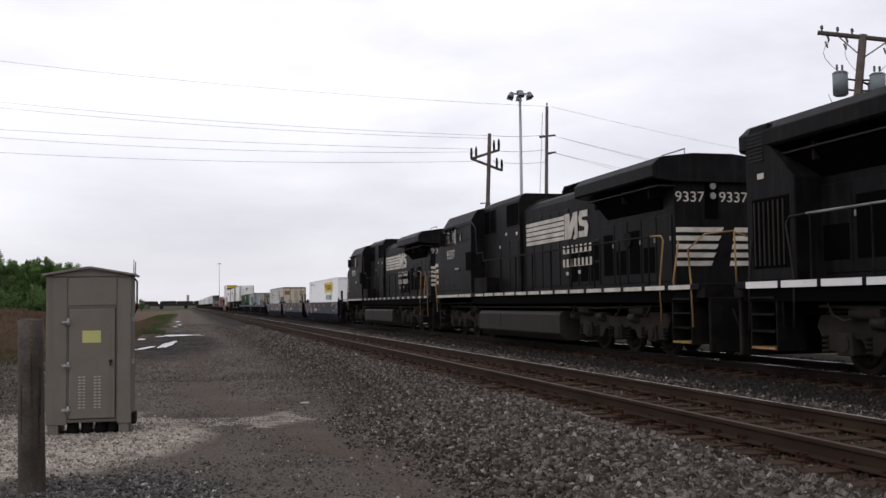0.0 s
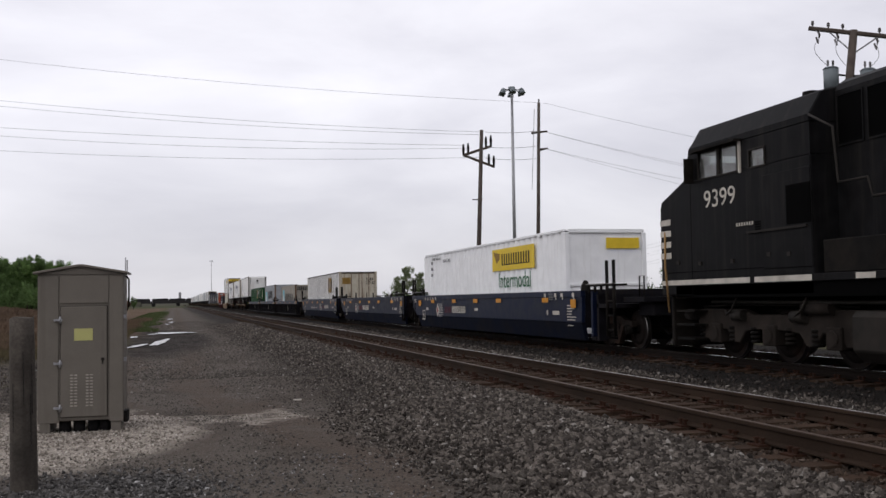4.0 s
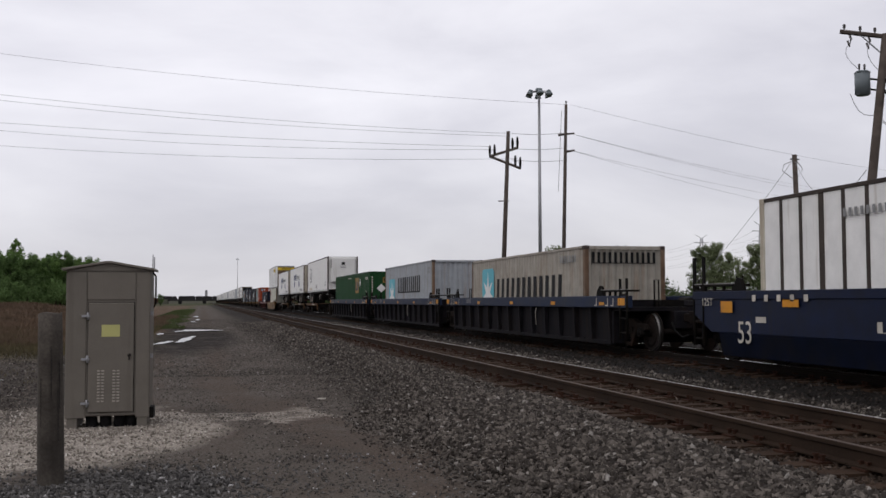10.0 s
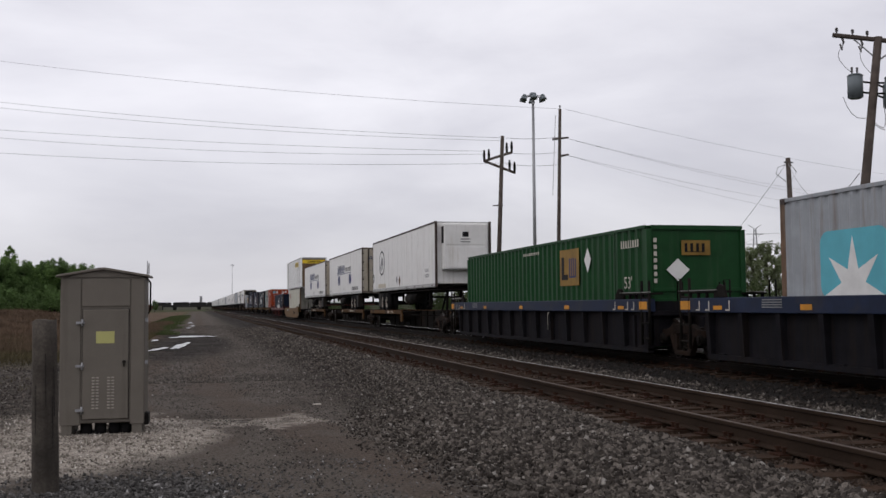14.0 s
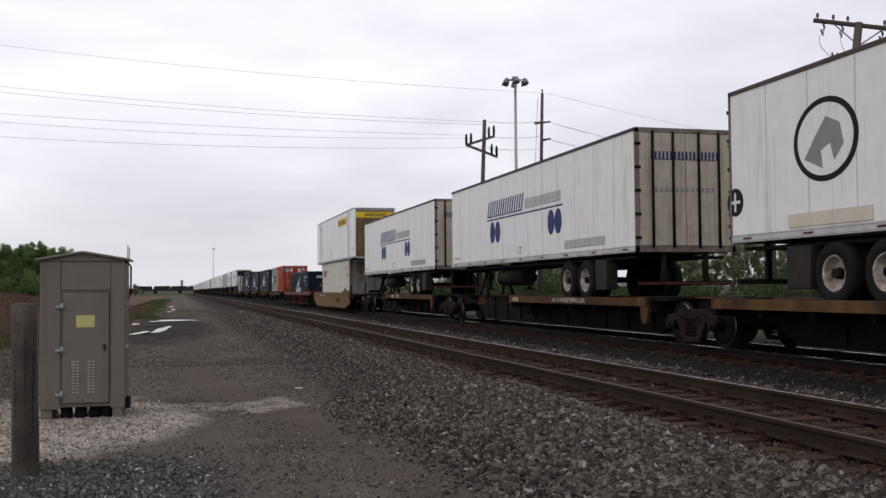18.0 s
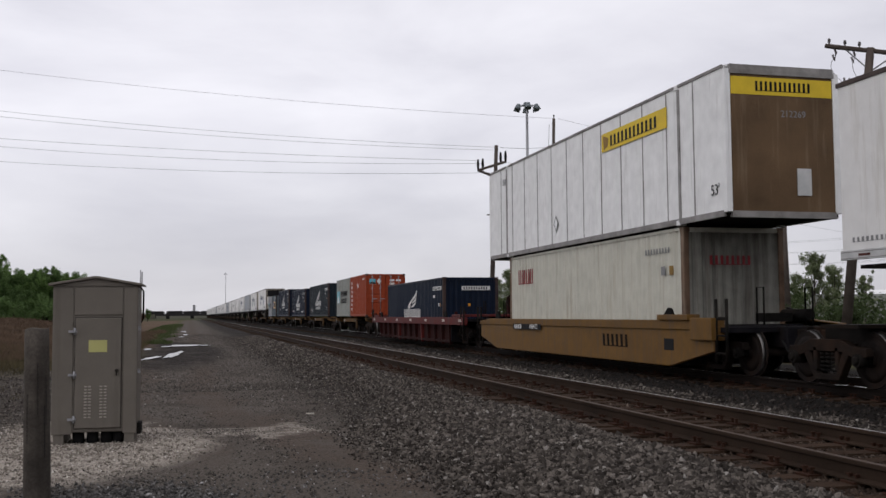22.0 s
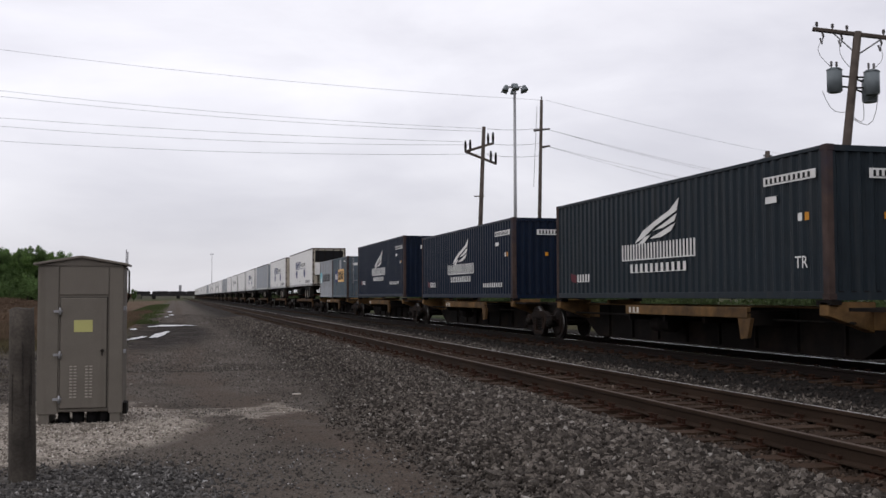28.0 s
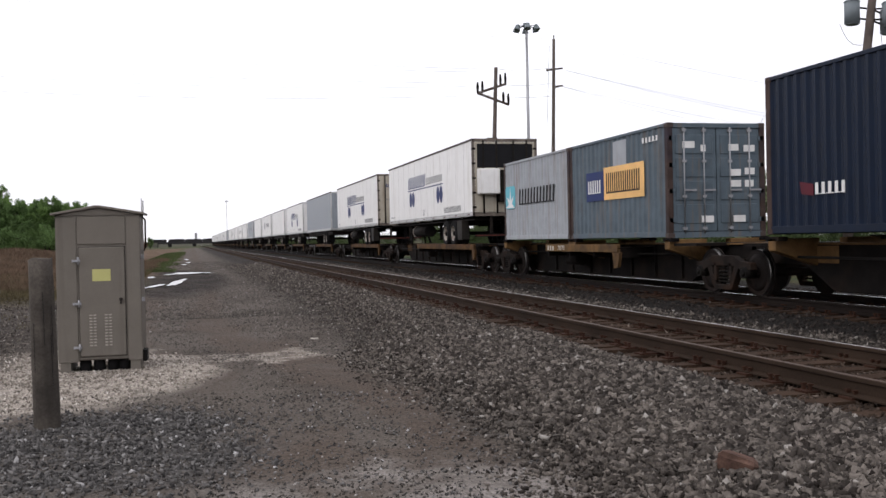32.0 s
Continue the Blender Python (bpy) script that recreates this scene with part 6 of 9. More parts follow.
def tyre_mesh():
    """A road tyre as a hollow ring about the x axis, its outer face at x = 0 and the tread behind it."""
    bm = bmesh.new()
    n, prev, first = 28, None, None
    for r, dx in ((0.29, -0.03), (0.31, 0.0), (0.46, 0.0), (0.51, -0.03), (0.52, -0.08), (0.52, -0.18), (0.51, -0.23), (0.46, -0.26), (0.31, -0.26), (0.29, -0.23)):
        ring = [bm.verts.new((dx, r * math.cos(2 * math.pi * i / n), r * math.sin(2 * math.pi * i / n))) for i in range(n)]
        first = first or ring
        if prev:
            for i in range(n):
                bm.faces.new((prev[i], prev[(i + 1) % n], ring[(i + 1) % n], ring[i])).smooth = True
        prev = ring
    for i in range(n):
        bm.faces.new((prev[i], prev[(i + 1) % n], first[(i + 1) % n], first[i])).smooth = True
    bmesh.ops.recalc_face_normals(bm, faces=bm.faces)
    return bm


def tyre_pair(parent, x, y, z, s):
    for off in (0.0, -s * 0.33):
        bm = tyre_mesh()
        bmesh.ops.transform(bm, matrix=Matrix.Translation((x + off, y, z)) @ Matrix.Diagonal((s, 1, 1, 1)), verts=bm.verts)
        bmesh.ops.recalc_face_normals(bm, faces=bm.faces)
        t = part("tyre", bm, "tyre", parent, "black rubber trailer tyre")
        w = t if off == 0 else w
    bm = bmesh.new()
    n = 28
    prev = None
    for r, dx in ((0.30, -0.005), (0.275, -0.012), (0.255, -0.09), (0.21, -0.15), (0.12, -0.145), (0.0001, -0.14)):
        ring = [bm.verts.new((x + s * dx, y + r * math.cos(2 * math.pi * i / n), z + r * math.sin(2 * math.pi * i / n))) for i in range(n)]
        if prev:
            for i in range(n):
                bm.faces.new((prev[i], prev[(i + 1) % n], ring[(i + 1) % n], ring[i]))
        prev = ring
    bmesh.ops.recalc_face_normals(bm, faces=bm.faces)
    part("rim", bm, "rim", w, "dirty white dished wheel rim")
    bm = bmesh.new()
    rod(bm, (x - s * 0.15, y, z), (x - s * 0.02, y, z), 0.10, 14, 0.085)
    part("hub", bm, "loco_grime", w, "greasy dark wheel hub")


def make_trailer(label, u, paint="t_white", nose_near=False, L=16.2, reefer=False, simple=False):
    """A 53-foot road trailer riding on the train. nose_near: its front end leads."""
    c = thing("semi_trailer", label, "trailer", "trailers on the train")
    z0, z1, h = 2.08, 5.0, 1.295
    bpart("box_wall", [(-h + 0.02, h - 0.02, 0.03, L - 0.03, z0 + 0.14, z1 - 0.06)], paint, c, "smooth panelled trailer box", 0.012)
    for s in (-1, 1):
        n = 13
        for i in range(1, n):
            y = L * i / n
            a, b = sorted((s * (h - 0.021), s * (h - 0.0175)))
            bpart("panel_seam", [(a, b, y - 0.012, y + 0.012, z0 + 0.15, z1 - 0.06)], "seam_light", c)
        a, b = sorted((s * h, s * (h - 0.06)))
        bpart("bottom_rail", [(a, b, 0.0, L, z0, z0 + 0.16)], "alu", c, "dull aluminium bottom rail", 0.006)
        if s < 0 and not simple:
            for q in (0.02, 0.12):
                bpart("rail_groove", [(-h - 0.003, -h + 0.002, 0.02, L - 0.02, z0 + q, z0 + q + 0.012)], "c_edge", c)
        bpart("top_rail", [(a, b, 0.0, L, z1 - 0.08, z1)], "roof_edge", c, "dark roof rail", 0.006)
        if s < 0 and not simple:
            for i in range(9):
                y = 0.6 + (L - 1.2) * i / 8
                mark(c, -h - 0.001, y - 0.14, y + 0.14, z0 + 0.055, z0 + 0.095, "reflector", "reflector", "dark red reflective strip")
    bpart("roof", [(-h + 0.05, h - 0.05, 0.05, L - 0.05, z1 - 0.05, z1 - 0.01)], "alu", c)
    rear, d = (L, -1) if nose_near else (0.0, 1)
    front = L - rear
    # rear frame and doors
    o = -d
    y0, y1 = sorted((rear, rear + d * 0.06))
    bpart("rear_frame", [(-h, -h + 0.1, y0, y1, z0, z1), (h - 0.1, h, y0, y1, z0, z1), (-h, h, y0, y1, z1 - 0.12, z1), (-h, h, y0, y1, z0, z0 + 0.14)], "door_frame" if not simple else "alu", c, "worn rear door frame", 0.006)
    if not simple:
        for s in (-1, 1):
            a, b = sorted((s * 0.01, s * (h - 0.11)))
            y0, y1 = sorted((rear + o * 0.012, rear + d * 0.03))
            dr = bpart("rear_door", [(a, b, y0, y1, z0 + 0.15, z1 - 0.13)], "door_cream", c, "closed rear door", 0.006)
            for k in (0.28, 0.72):
                x = s * (h - 0.1) * k
                bm = bmesh.new()
                rod(bm, (x, rear + o * 0.035, z0 + 0.1), (x, rear + o * 0.035, z1 - 0.08), 0.034, 8)
                part("lock_rod", bm, "loco_grime", dr, "dark locking rod")
            for k in range(5):
                zz = z0 + 0.3 + 0.55 * k
                xx = s * (h - 0.08)
                y0, y1 = sorted((rear + o * 0.02, rear))
                bpart("hinge", [(xx - 0.1, xx + 0.06, y0, y1, zz, zz + 0.07)], "loco_grime", dr)
        bm = bmesh.new()
        y = rear + d * 0.12
        for x in (-0.55, 0.55):
            box(bm, x - 0.05, x + 0.05, y - 0.05, y + 0.05, 1.35, z0)
        box(bm, -1.2, 1.2, y - 0.05, y + 0.05, 1.30, 1.40)
        part("underride_guard", bm, "loco_grime", c, "rear underride bar")
    # running gear
    t0 = rear + d * 3.1
    for k in (0.0, d * 1.25):
        for s in (-1, 1):
            tyre_pair(c, s * 1.28, t0 + k, 1.46, s)
        bm = bmesh.new()
        rod(bm, (-1.0, t0 + k, 1.46), (1.0, t0 + k, 1.46), 0.075, 10)
        part("axle", bm, "loco_grime", c)
    y0, y1 = sorted((t0 - d * 0.9, t0 + d * 2.3))
    bpart("slider_frame", [(-0.6, -0.45, y0, y1, 1.75, z0), (0.45, 0.6, y0, y1, 1.75, z0)], "loco_grime", c)
    if not simple:
        bm = bmesh.new()
        prism(bm, [(t0 - d * 0.62, 1.95), (t0 - d * 1.32, 1.95), (t0 - d * 1.32, 1.2), (t0 - d * 0.66, 1.2)], "x", -1.26, -0.95)
        part("toolbox", bm, "loco_tank", c, "dirty grey toolbox behind the wheels", 0.015)
        bpart("guard_stripe", [(-1.2, 1.2, *sorted((rear + d * 0.068, rear + d * 0.066)), 1.33, 1.37)], "reflector", c, "red and white striped bar edge")
        if reefer:
            bpart("patch_panel", [(-h + 0.001, -h + 0.018, *sorted((rear + d * 1.9, rear + d * 4.1)), z0 + 0.19, z0 + 0.42)], "c_patch", c, "cream riveted repair panel")
    bm = bmesh.new()
    yf = front - d * 3.2
    for x in (-0.75, 0.75):
        box(bm, x - 0.07, x + 0.07, yf - 0.07, yf + 0.07, 1.25, z0)
        box(bm, x - 0.15, x + 0.15, yf - 0.15, yf + 0.15, 1.2, 1.25)
        rod(bm, (x, yf, 1.5), (x, yf - d * 0.9, z0), 0.03, 6)
    box(bm, -0.75, 0.75, yf - 0.04, yf + 0.04, 1.6, 1.7)
    part("landing_gear", bm, "loco_grime", c, "folded landing legs")
    bpart("floor_frame", [(-1.15, 1.15, 0.3, L - 0.3, z0 - (0.34 if simple else 0.14), z0 - 0.08)], "spine_dark", c)
    for i in range(6):
        y = L * (i + 0.7) / 6.4
        bpart("cross_member", [(-1.2, 1.2, y - 0.04, y + 0.04, z0 - 0.08, z0)], "loco_grime", c)
    if not simple:
        bm = bmesh.new()
        yt = front - d * 5.0
        a, b = sorted((yt, yt - d * 2.6))
        rod(bm, (-0.85, a, 1.62), (-0.85, b, 1.62), 0.27, 18)
        part("fuel_tank", bm, "loco_grime", c, "long dark cylindrical tank")
        bm = bmesh.new()
        e = a if d < 0 else b
        fe = max(a, b)
        rod(bm, (-0.85, fe - 0.1, 1.62), (-0.85, fe + 0.012, 1.62), 0.278, 18)
        part("tank_band", bm, "rim", c, "pale band round the tank end")
    if reefer:
        o2 = -1 if front == 0 else 1
        y0, y1 = sorted((front, front + o2 * 0.5))
        rf = bpart("cooling_unit", [(-1.0, 1.0, y0, y1, z0 + 0.75, z1 - 0.12)], "t_white", c, "white cooling unit on the nose", 0.05)
        y0, y1 = sorted((front + o2 * 0.5, front + o2 * 0.515))
        bpart("upper_cowl", [(-0.92, 0.92, y0, y1, z0 + 1.85, z1 - 0.2)], "t_white", rf, "white upper cowl panel", 0.01)
        bpart("cowl_emblem", [(-0.16, 0.12, *sorted((front + o2 * 0.515, front + o2 * 0.519)), z1 - 0.72, z1 - 0.5)], "ink", rf, "small black emblem")
        for k in range(2):
            bpart("cowl_text", [(-0.25, 0.2, *sorted((front + o2 * 0.515, front + o2 * 0.519)), z1 - 0.85 - 0.12 * k, z1 - 0.8 - 0.12 * k)], "ink_grey", rf)
        for s in (-1, 1):
            bpart("nose_post", [(*sorted((s * h, s * (h - 0.1))), *sorted((front - o2 * 0.04, front + o2 * 0.06)), z0, z1)], "roof_edge", c, "dark nose corner post", 0.008)
        bpart("side_grille", [(-1.012, -1.0, *sorted((front + o2 * 0.08, front + o2 * 0.45)), z1 - 1.0, z1 - 0.25)], "ink", rf)
        bpart("service_door", [(-0.9, 0.9, y0, y1, z0 + 0.85, z0 + 1.75)], "t_white", rf, bevel=0.01)
    return keyed(c, u)


# ---------------------------------------------------------------- locomotives
def add_loco_truck(parent, y, r=0.51):
    """A three-axle locomotive truck."""
    for s in (-1, 1):
        bm = bmesh.new()
        x0, x1 = sorted((s * 1.0, s * 1.2))
        prism(bm, [(-2.65, 0.78), (-2.55, 0.98), (-1.0, 0.98), (-0.6, 0.88), (0.6, 0.88), (1.0, 0.98), (2.55, 0.98), (2.65, 0.78), (2.35, 0.38), (2.1, 0.36), (1.95, 0.58), (1.5, 0.58),
                   (1.3, 0.34), (1.05, 0.34), (0.85, 0.56), (0.35, 0.60), (-0.35, 0.60), (-0.85, 0.56), (-1.05, 0.34), (-1.3, 0.34), (-1.5, 0.58), (-1.95, 0.58), (-2.1, 0.36), (-2.35, 0.38)], "x", x0, x1)
        bmesh.ops.transform(bm, matrix=Matrix.Translation((0, y, 0)), verts=bm.verts)
        f = part("truck_sideframe", bm, "truck_dust", parent, "grimy cast truck side frame", 0.02)
        for k in (-1.85, 0.0, 1.85):
            bm = bmesh.new()
            box(bm, *sorted((s * 0.98, s * 1.26)), y + k - 0.2, y + k + 0.2, 0.32, 0.70)
            rod(bm, (s * 1.26, y + k, r), (s * 1.3, y + k, r), 0.14, 14)
            part("axle_box", bm, "truck_dust", f, "square journal box", 0.02)
        for k in (-1.3, -0.55, 0.55, 1.3, 2.4, -2.4):
            bm = bmesh.new()
            for j in range(4):
                rod(bm, (s * 1.17, y + k, 0.36 + 0.08 * j), (s * 1.17, y + k, 0.41 + 0.08 * j), 0.09, 10)
            part("spring", bm, "loco_grime", f)
        for k in (-0.95, 0.95, 2.7):
            bm = bmesh.new()
            rod(bm, (s * 1.24, y + k - 0.16, 0.86), (s * 1.24, y + k + 0.2, 0.86), 0.11, 12)
            part("brake_cylinder", bm, "loco_tank", f)
        bm = bmesh.new()
        path(bm, [(s * 1.17, y - 2.4, 1.02), (s * 1.19, y - 1.2, 1.06), (s * 1.19, y + 1.2, 1.06), (s * 1.17, y + 2.4, 1.02)], 0.022, 6)
        part("sand_pipe", bm, "loco_grime", f)
    bpart("truck_frame", [(-0.95, 0.95, y - 2.3, y + 2.3, 0.62, 0.85)], "loco_grime", parent)
    for k in (-1.85, 0.0, 1.85):
        add_wheelset(parent, y + k, r)


def make_loco(label, number, u, turned=False, lettered=True, wing_from=2.42, end=2.55):
    """A long-hood diesel: local y = 0 is the radiator end, the wide cab stands at the other end."""
    c = thing("locomotive", label, "locomotive", "black diesel locomotives")
    # near-black colour puts the shade below the walkway into the frame
    bpart("frame", [(-1.5, 1.5, 0.55, 21.7, 1.2, 1.46), (-1.0, 1.0, 0.3, 22.0, 0.98, 1.2)], "void", c, "underframe in near-black shade colour", 0.01)
    bpart("walkway", [(-1.55, 1.55, 0.4, 17.0, 1.46, 1.58)], "loco_black", c, bevel=0.008)
    for s in (-1, 1):
        for i in range(14):
            y = 0.75 + 1.13 * i
            if lettered:
                a, b = sorted((s * 1.554, s * 1.55))
                bpart("sill_stripe", [(a, b, y, y + (0.95 if number == "9337" else 0.45), 1.475, 1.565)], "stripe", c, "worn white sill stripe")
            elif not lettered:
                a, b = sorted((s * 1.554, s * 1.55))
                bpart("sill_stripe", [(a, b, y, y + 1.02, 1.45, 1.57)], "white", c, "white sill stripe")
    add_loco_truck(c, 5.0)
    add_loco_truck(c, 18.75)
    bm = bmesh.new()
    prism(bm, [(-1.42, 0.98), (-1.5, 0.88), (-1.5, 0.36), (-1.3, 0.17), (1.3, 0.17), (1.5, 0.36), (1.5, 0.88), (1.42, 0.98)], "y", 8.3, 16.1)
    tank = part("fuel_tank", bm, "loco_tank", c, "long dusty black fuel tank", 0.02)
    bpart("tank_seam", [(-1.507, -1.49, 13.6, 13.64, 0.5, 0.9)], "loco_grime", tank)
    for s in (-1, 1):
        bm = bmesh.new()
        path(bm, [(s * 1.3, 2.6, 1.12), (s * 1.32, 6.0, 1.08), (s * 1.32, 8.2, 1.1), (s * 1.3, 16.2, 1.1), (s * 1.3, 20.6, 1.12)], 0.03, 6)
        part("brake_pipe", bm, "loco_tank", c, "long dusty pipe under the sill")
        for y in (3.4, 6.6, 16.9):
            bm = bmesh.new()
            rod(bm, (s * 1.22, y, 1.02), (s * 1.22, y + 0.75, 1.02), 0.13, 12)
            part("air_reservoir", bm, "truck_dust", c, "dusty air reservoir under the sill")
        for y in (2.9, 4.5, 7.4, 17.4, 19.6):
            bm = bmesh.new()
            path(bm, [(s * 1.36, y, 1.2), (s * 1.38, y + 0.15, 0.98), (s * 1.34, y + 0.4, 0.88), (s * 1.25, y + 0.6, 0.95)], 0.022, 6)
            part("air_hose", bm, "loco_tank", c, "looped hose above the truck")
    # engine hood
    def hood(name, y0, y1, hw, top, r, lab, material="loco_black"):
        bm = bmesh.new()
        prism(bm, [(-hw, 1.58), (-hw, top - r), (-hw + r * 0.35, top - r * 0.4), (-hw + r, top), (hw - r, top), (hw - r * 0.35, top - r * 0.4), (hw, top - r), (hw, 1.58)], "y", y0, y1)
        return part(name, bm, material, c, lab, 0.012)
    eng = hood("engine_hood", 6.6, 13.0, 0.9, 4.42, 0.26, "black engine hood with doors")
    rad = hood("radiator_hood", end, 6.6, 0.92, 4.0, 0.1, "black radiator compartment")
    bm = bmesh.new()
    prism(bm, [(-0.92, 3.9), (-1.46, 3.97), (-1.5, 4.02), (-1.5, 4.28), (-1.3, 4.46), (-0.5, 4.56), (0.5, 4.56), (1.3, 4.46), (1.5, 4.28), (1.5, 4.02), (1.46, 3.97), (0.92, 3.9)], "y", wing_from, 7.05)
    wing = part("radiator_wing", bm, "loco_black", c, "broad overhanging radiator wing", 0.015)
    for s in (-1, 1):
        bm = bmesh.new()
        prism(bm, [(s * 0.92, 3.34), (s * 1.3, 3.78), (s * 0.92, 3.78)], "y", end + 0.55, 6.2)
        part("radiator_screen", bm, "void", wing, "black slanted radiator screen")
        bpart("screen_lip", [(*sorted((s * 0.9, s * 1.36)), end - 0.05, 6.45, 3.8, 3.835)], "loco_tank", wing, "thin dusty ledge under the wing", 0.004)
        for y in (end + 0.5, end + 1.9, 6.15):
            bpart("wing_rib", [(*sorted((s * 0.92, s * 1.3)), y, y + 0.05, 3.6, 3.92)], "loco_grime", wing)
    if not lettered:
        bm = bmesh.new()
        prism(bm, [(0.75, 1.58), (0.75, 4.2), (0.95, 4.4), (1.5, 4.4), (1.5, 4.02), (2.26, 3.35), (2.26, 1.58)], "x", -1.49, 1.49)
        blk = part("end_compartment", bm, "loco_black", c, "full-width black end compartment", 0.02)
        for s in (-1, 1):
            g = bpart("access_screen", [(*sorted((s * 1.49, s * 1.497)), 0.95, 2.1, 1.8, 3.06)], "void", blk, "black barred access panel")
            for k in range(7):
                bpart("screen_bar", [(*sorted((s * 1.497, s * 1.515)), 1.02 + 0.15 * k, 1.05 + 0.15 * k, 1.85, 3.0)], "loco_tank", g)
            for k in range(8):
                bpart("louvre", [(*sorted((s * 1.49, s * 1.505)), 0.85, 1.35, 3.75 + 0.07 * k, 3.78 + 0.07 * k)], "loco_tank", blk)
            bpart("data_plate", [(*sorted((s * 1.49, s * 1.5)), 1.15, 1.35, 3.42, 3.52)], "stripe", blk)
    bpart("radiator_top_rail", [(-0.45, 0.45, wing_from + 0.3, 6.6, 4.56, 4.59)], "loco_grime", wing)
    for s in (-1, 1):
        for k in range(8):
            y = 6.75 + 0.73 * k
            a, b = sorted((s * 0.9, s * 0.918))
            d = bpart("hood_door", [(a, b, y + 0.03, y + 0.69, 1.7, 2.9 if k < 3 else 3.9)], "loco_black", eng, bevel=0.008)
            if k < 3:
                for zz in (1.8, 2.35):
                    a2, b2 = sorted((s * 0.918, s * 0.924))
                    bpart("door_screen", [(a2, b2, y + 0.1, y + 0.62, zz, zz + 0.48)], "void", d)
        span = (6.55 - end - 0.1) / 5
        for k in range(5):
            y = end + 0.1 + span * k
            a, b = sorted((s * 0.92, s * 0.938))
            d = bpart("hood_door", [(a, b, y + 0.03, y + span - 0.03, 1.68, 3.2)], "loco_black", rad, bevel=0.008)
            if k > 0:
                a, b = sorted((s * 0.938, s * 0.944))
                bpart("door_screen", [(a, b, y + 0.1, y + span - 0.1, 1.9, 2.5 if k % 2 else 2.95)], "void", d)
            bpart("door_latch", [(*sorted((s * 0.938, s * 0.956)), y + 0.06, y + 0.1, 2.6, 2.7)], "galv", d)
        bm = bmesh.new()
        rod(bm, (s * 0.94, 4.9, 2.75), (s * 1.0, 4.9, 2.75), 0.2, 16)
        part("hose_reel", bm, "loco_grime", rad)
    # alternator and blower section, then the electrical cabinet
    aux = hood("blower_compartment", 13.0, 17.0, 1.0, 4.8, 0.2, "taller blower and brake compartment")
    for s in (-1, 1):
        for y0, y1, z0, z1 in ((13.05, 14.3, 3.78, 4.5), (15.6, 16.15, 3.7, 4.5), (16.3, 16.9, 3.7, 4.5)):
            a, b = sorted((s * 1.0, s * 1.012))
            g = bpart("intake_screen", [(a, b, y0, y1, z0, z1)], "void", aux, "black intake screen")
            a2, b2 = sorted((s * 1.01, s * 1.025))
            bpart("screen_frame", [(a2, b2, y0 - 0.03, y1 + 0.03, z0 - 0.03, z0), (a2, b2, y0 - 0.03, y1 + 0.03, z1, z1 + 0.03), (a2, b2, y0 - 0.03, y0, z0, z1), (a2, b2, y1, y1 + 0.03, z0, z1)], "loco_black", g)
        for k in range(3):
            a, b = sorted((s * 1.0, s * 1.016))
            bpart("hood_door", [(a, b, 13.1 + 0.95 * k, 13.98 + 0.95 * k, 1.7, 3.3)], "loco_black", aux, bevel=0.008)
        bpart("battery_box", [(*sorted((s * 1.0, s * 1.46)), 15.3, 16.8, 1.58, 2.12)], "loco_grime", c, bevel=0.02)
        for y, z in ((8.4, 3.0), (9.0, 2.0), (8.1, 2.02), (13.2, 3.45), (14.3, 3.5), (15.0, 3.1)):
            a, b = sorted((s * 0.925, s * 0.935)) if y < 12.7 else sorted((s * 1.014, s * 1.024))
            bpart("data_plate", [(a, b, y, y + 0.16, z, z + 0.1)], "stripe", c)
    # cab and nose
    bm = bmesh.new()
    box(bm, -1.5, 1.5, 17.0, 21.0, 1.24, 3.56)
    cab = part("cab", bm, "loco_black", c, "wide black crew cab", 0.02)
    bm = bmesh.new()
    prism(bm, [(-1.5, 4.09), (-1.5, 4.22), (-1.25, 4.62), (-0.6, 4.78), (0.6, 4.78), (1.25, 4.62), (1.5, 4.22), (1.5, 4.09)], "y", 17.0, 21.0)
    part("cab_roof", bm, "loco_black", cab, "sloping cab roof", 0.02)
    for s in (-1, 1):
        a, b = sorted((s * 1.5, s * 1.44))
        for y0, y1 in ((17.0, 18.32), (18.8, 19.22), (19.84, 19.92), (20.62, 21.0)):
            bpart("window_pillar", [(a, b, y0, y1, 3.56, 4.09)], "loco_black", cab)
        bpart("window_header", [(a, b, 18.32, 18.8, 3.86, 4.09)], "loco_black", cab)
    bpart("cab_bulkhead", [(-1.44, 1.44, 17.0, 17.08, 3.56, 4.09)], "loco_black", cab)
    for x0, x1 in ((-1.44, -1.3), (-0.28, 0.28), (1.3, 1.44)):
        bpart("windscreen_pillar", [(x0, x1, 20.92, 21.0, 3.56, 4.09)], "loco_black", cab)
    for x0, x1 in ((-1.3, -0.28), (0.28, 1.3)):
        bpart("windscreen", [(x0, x1, 20.955, 20.965, 3.56, 4.09)], "clear_glass", cab, "clear cab windscreen")
    bm = bmesh.new()
    prism(bm, [(21.0, 1.3), (21.0, 4.0), (21.4, 3.6), (22.2, 3.3), (22.28, 1.3)], "x", -1.02, 1.02)
    nose = part("nose", bm, "loco_black", c, "sloping nose", 0.05)
    for x0, x1 in ((-1.5, -1.02), (1.02, 1.5)):
        bm = bmesh.new()
        prism(bm, [(20.98, 1.25), (20.98, 4.3), (21.06, 4.2), (21.2, 3.64), (22.26, 3.26), (22.33, 3.1), (22.33, 1.25)], "x", x0, x1)
        part("nose_cheek", bm, "loco_black", c, "", 0.03)
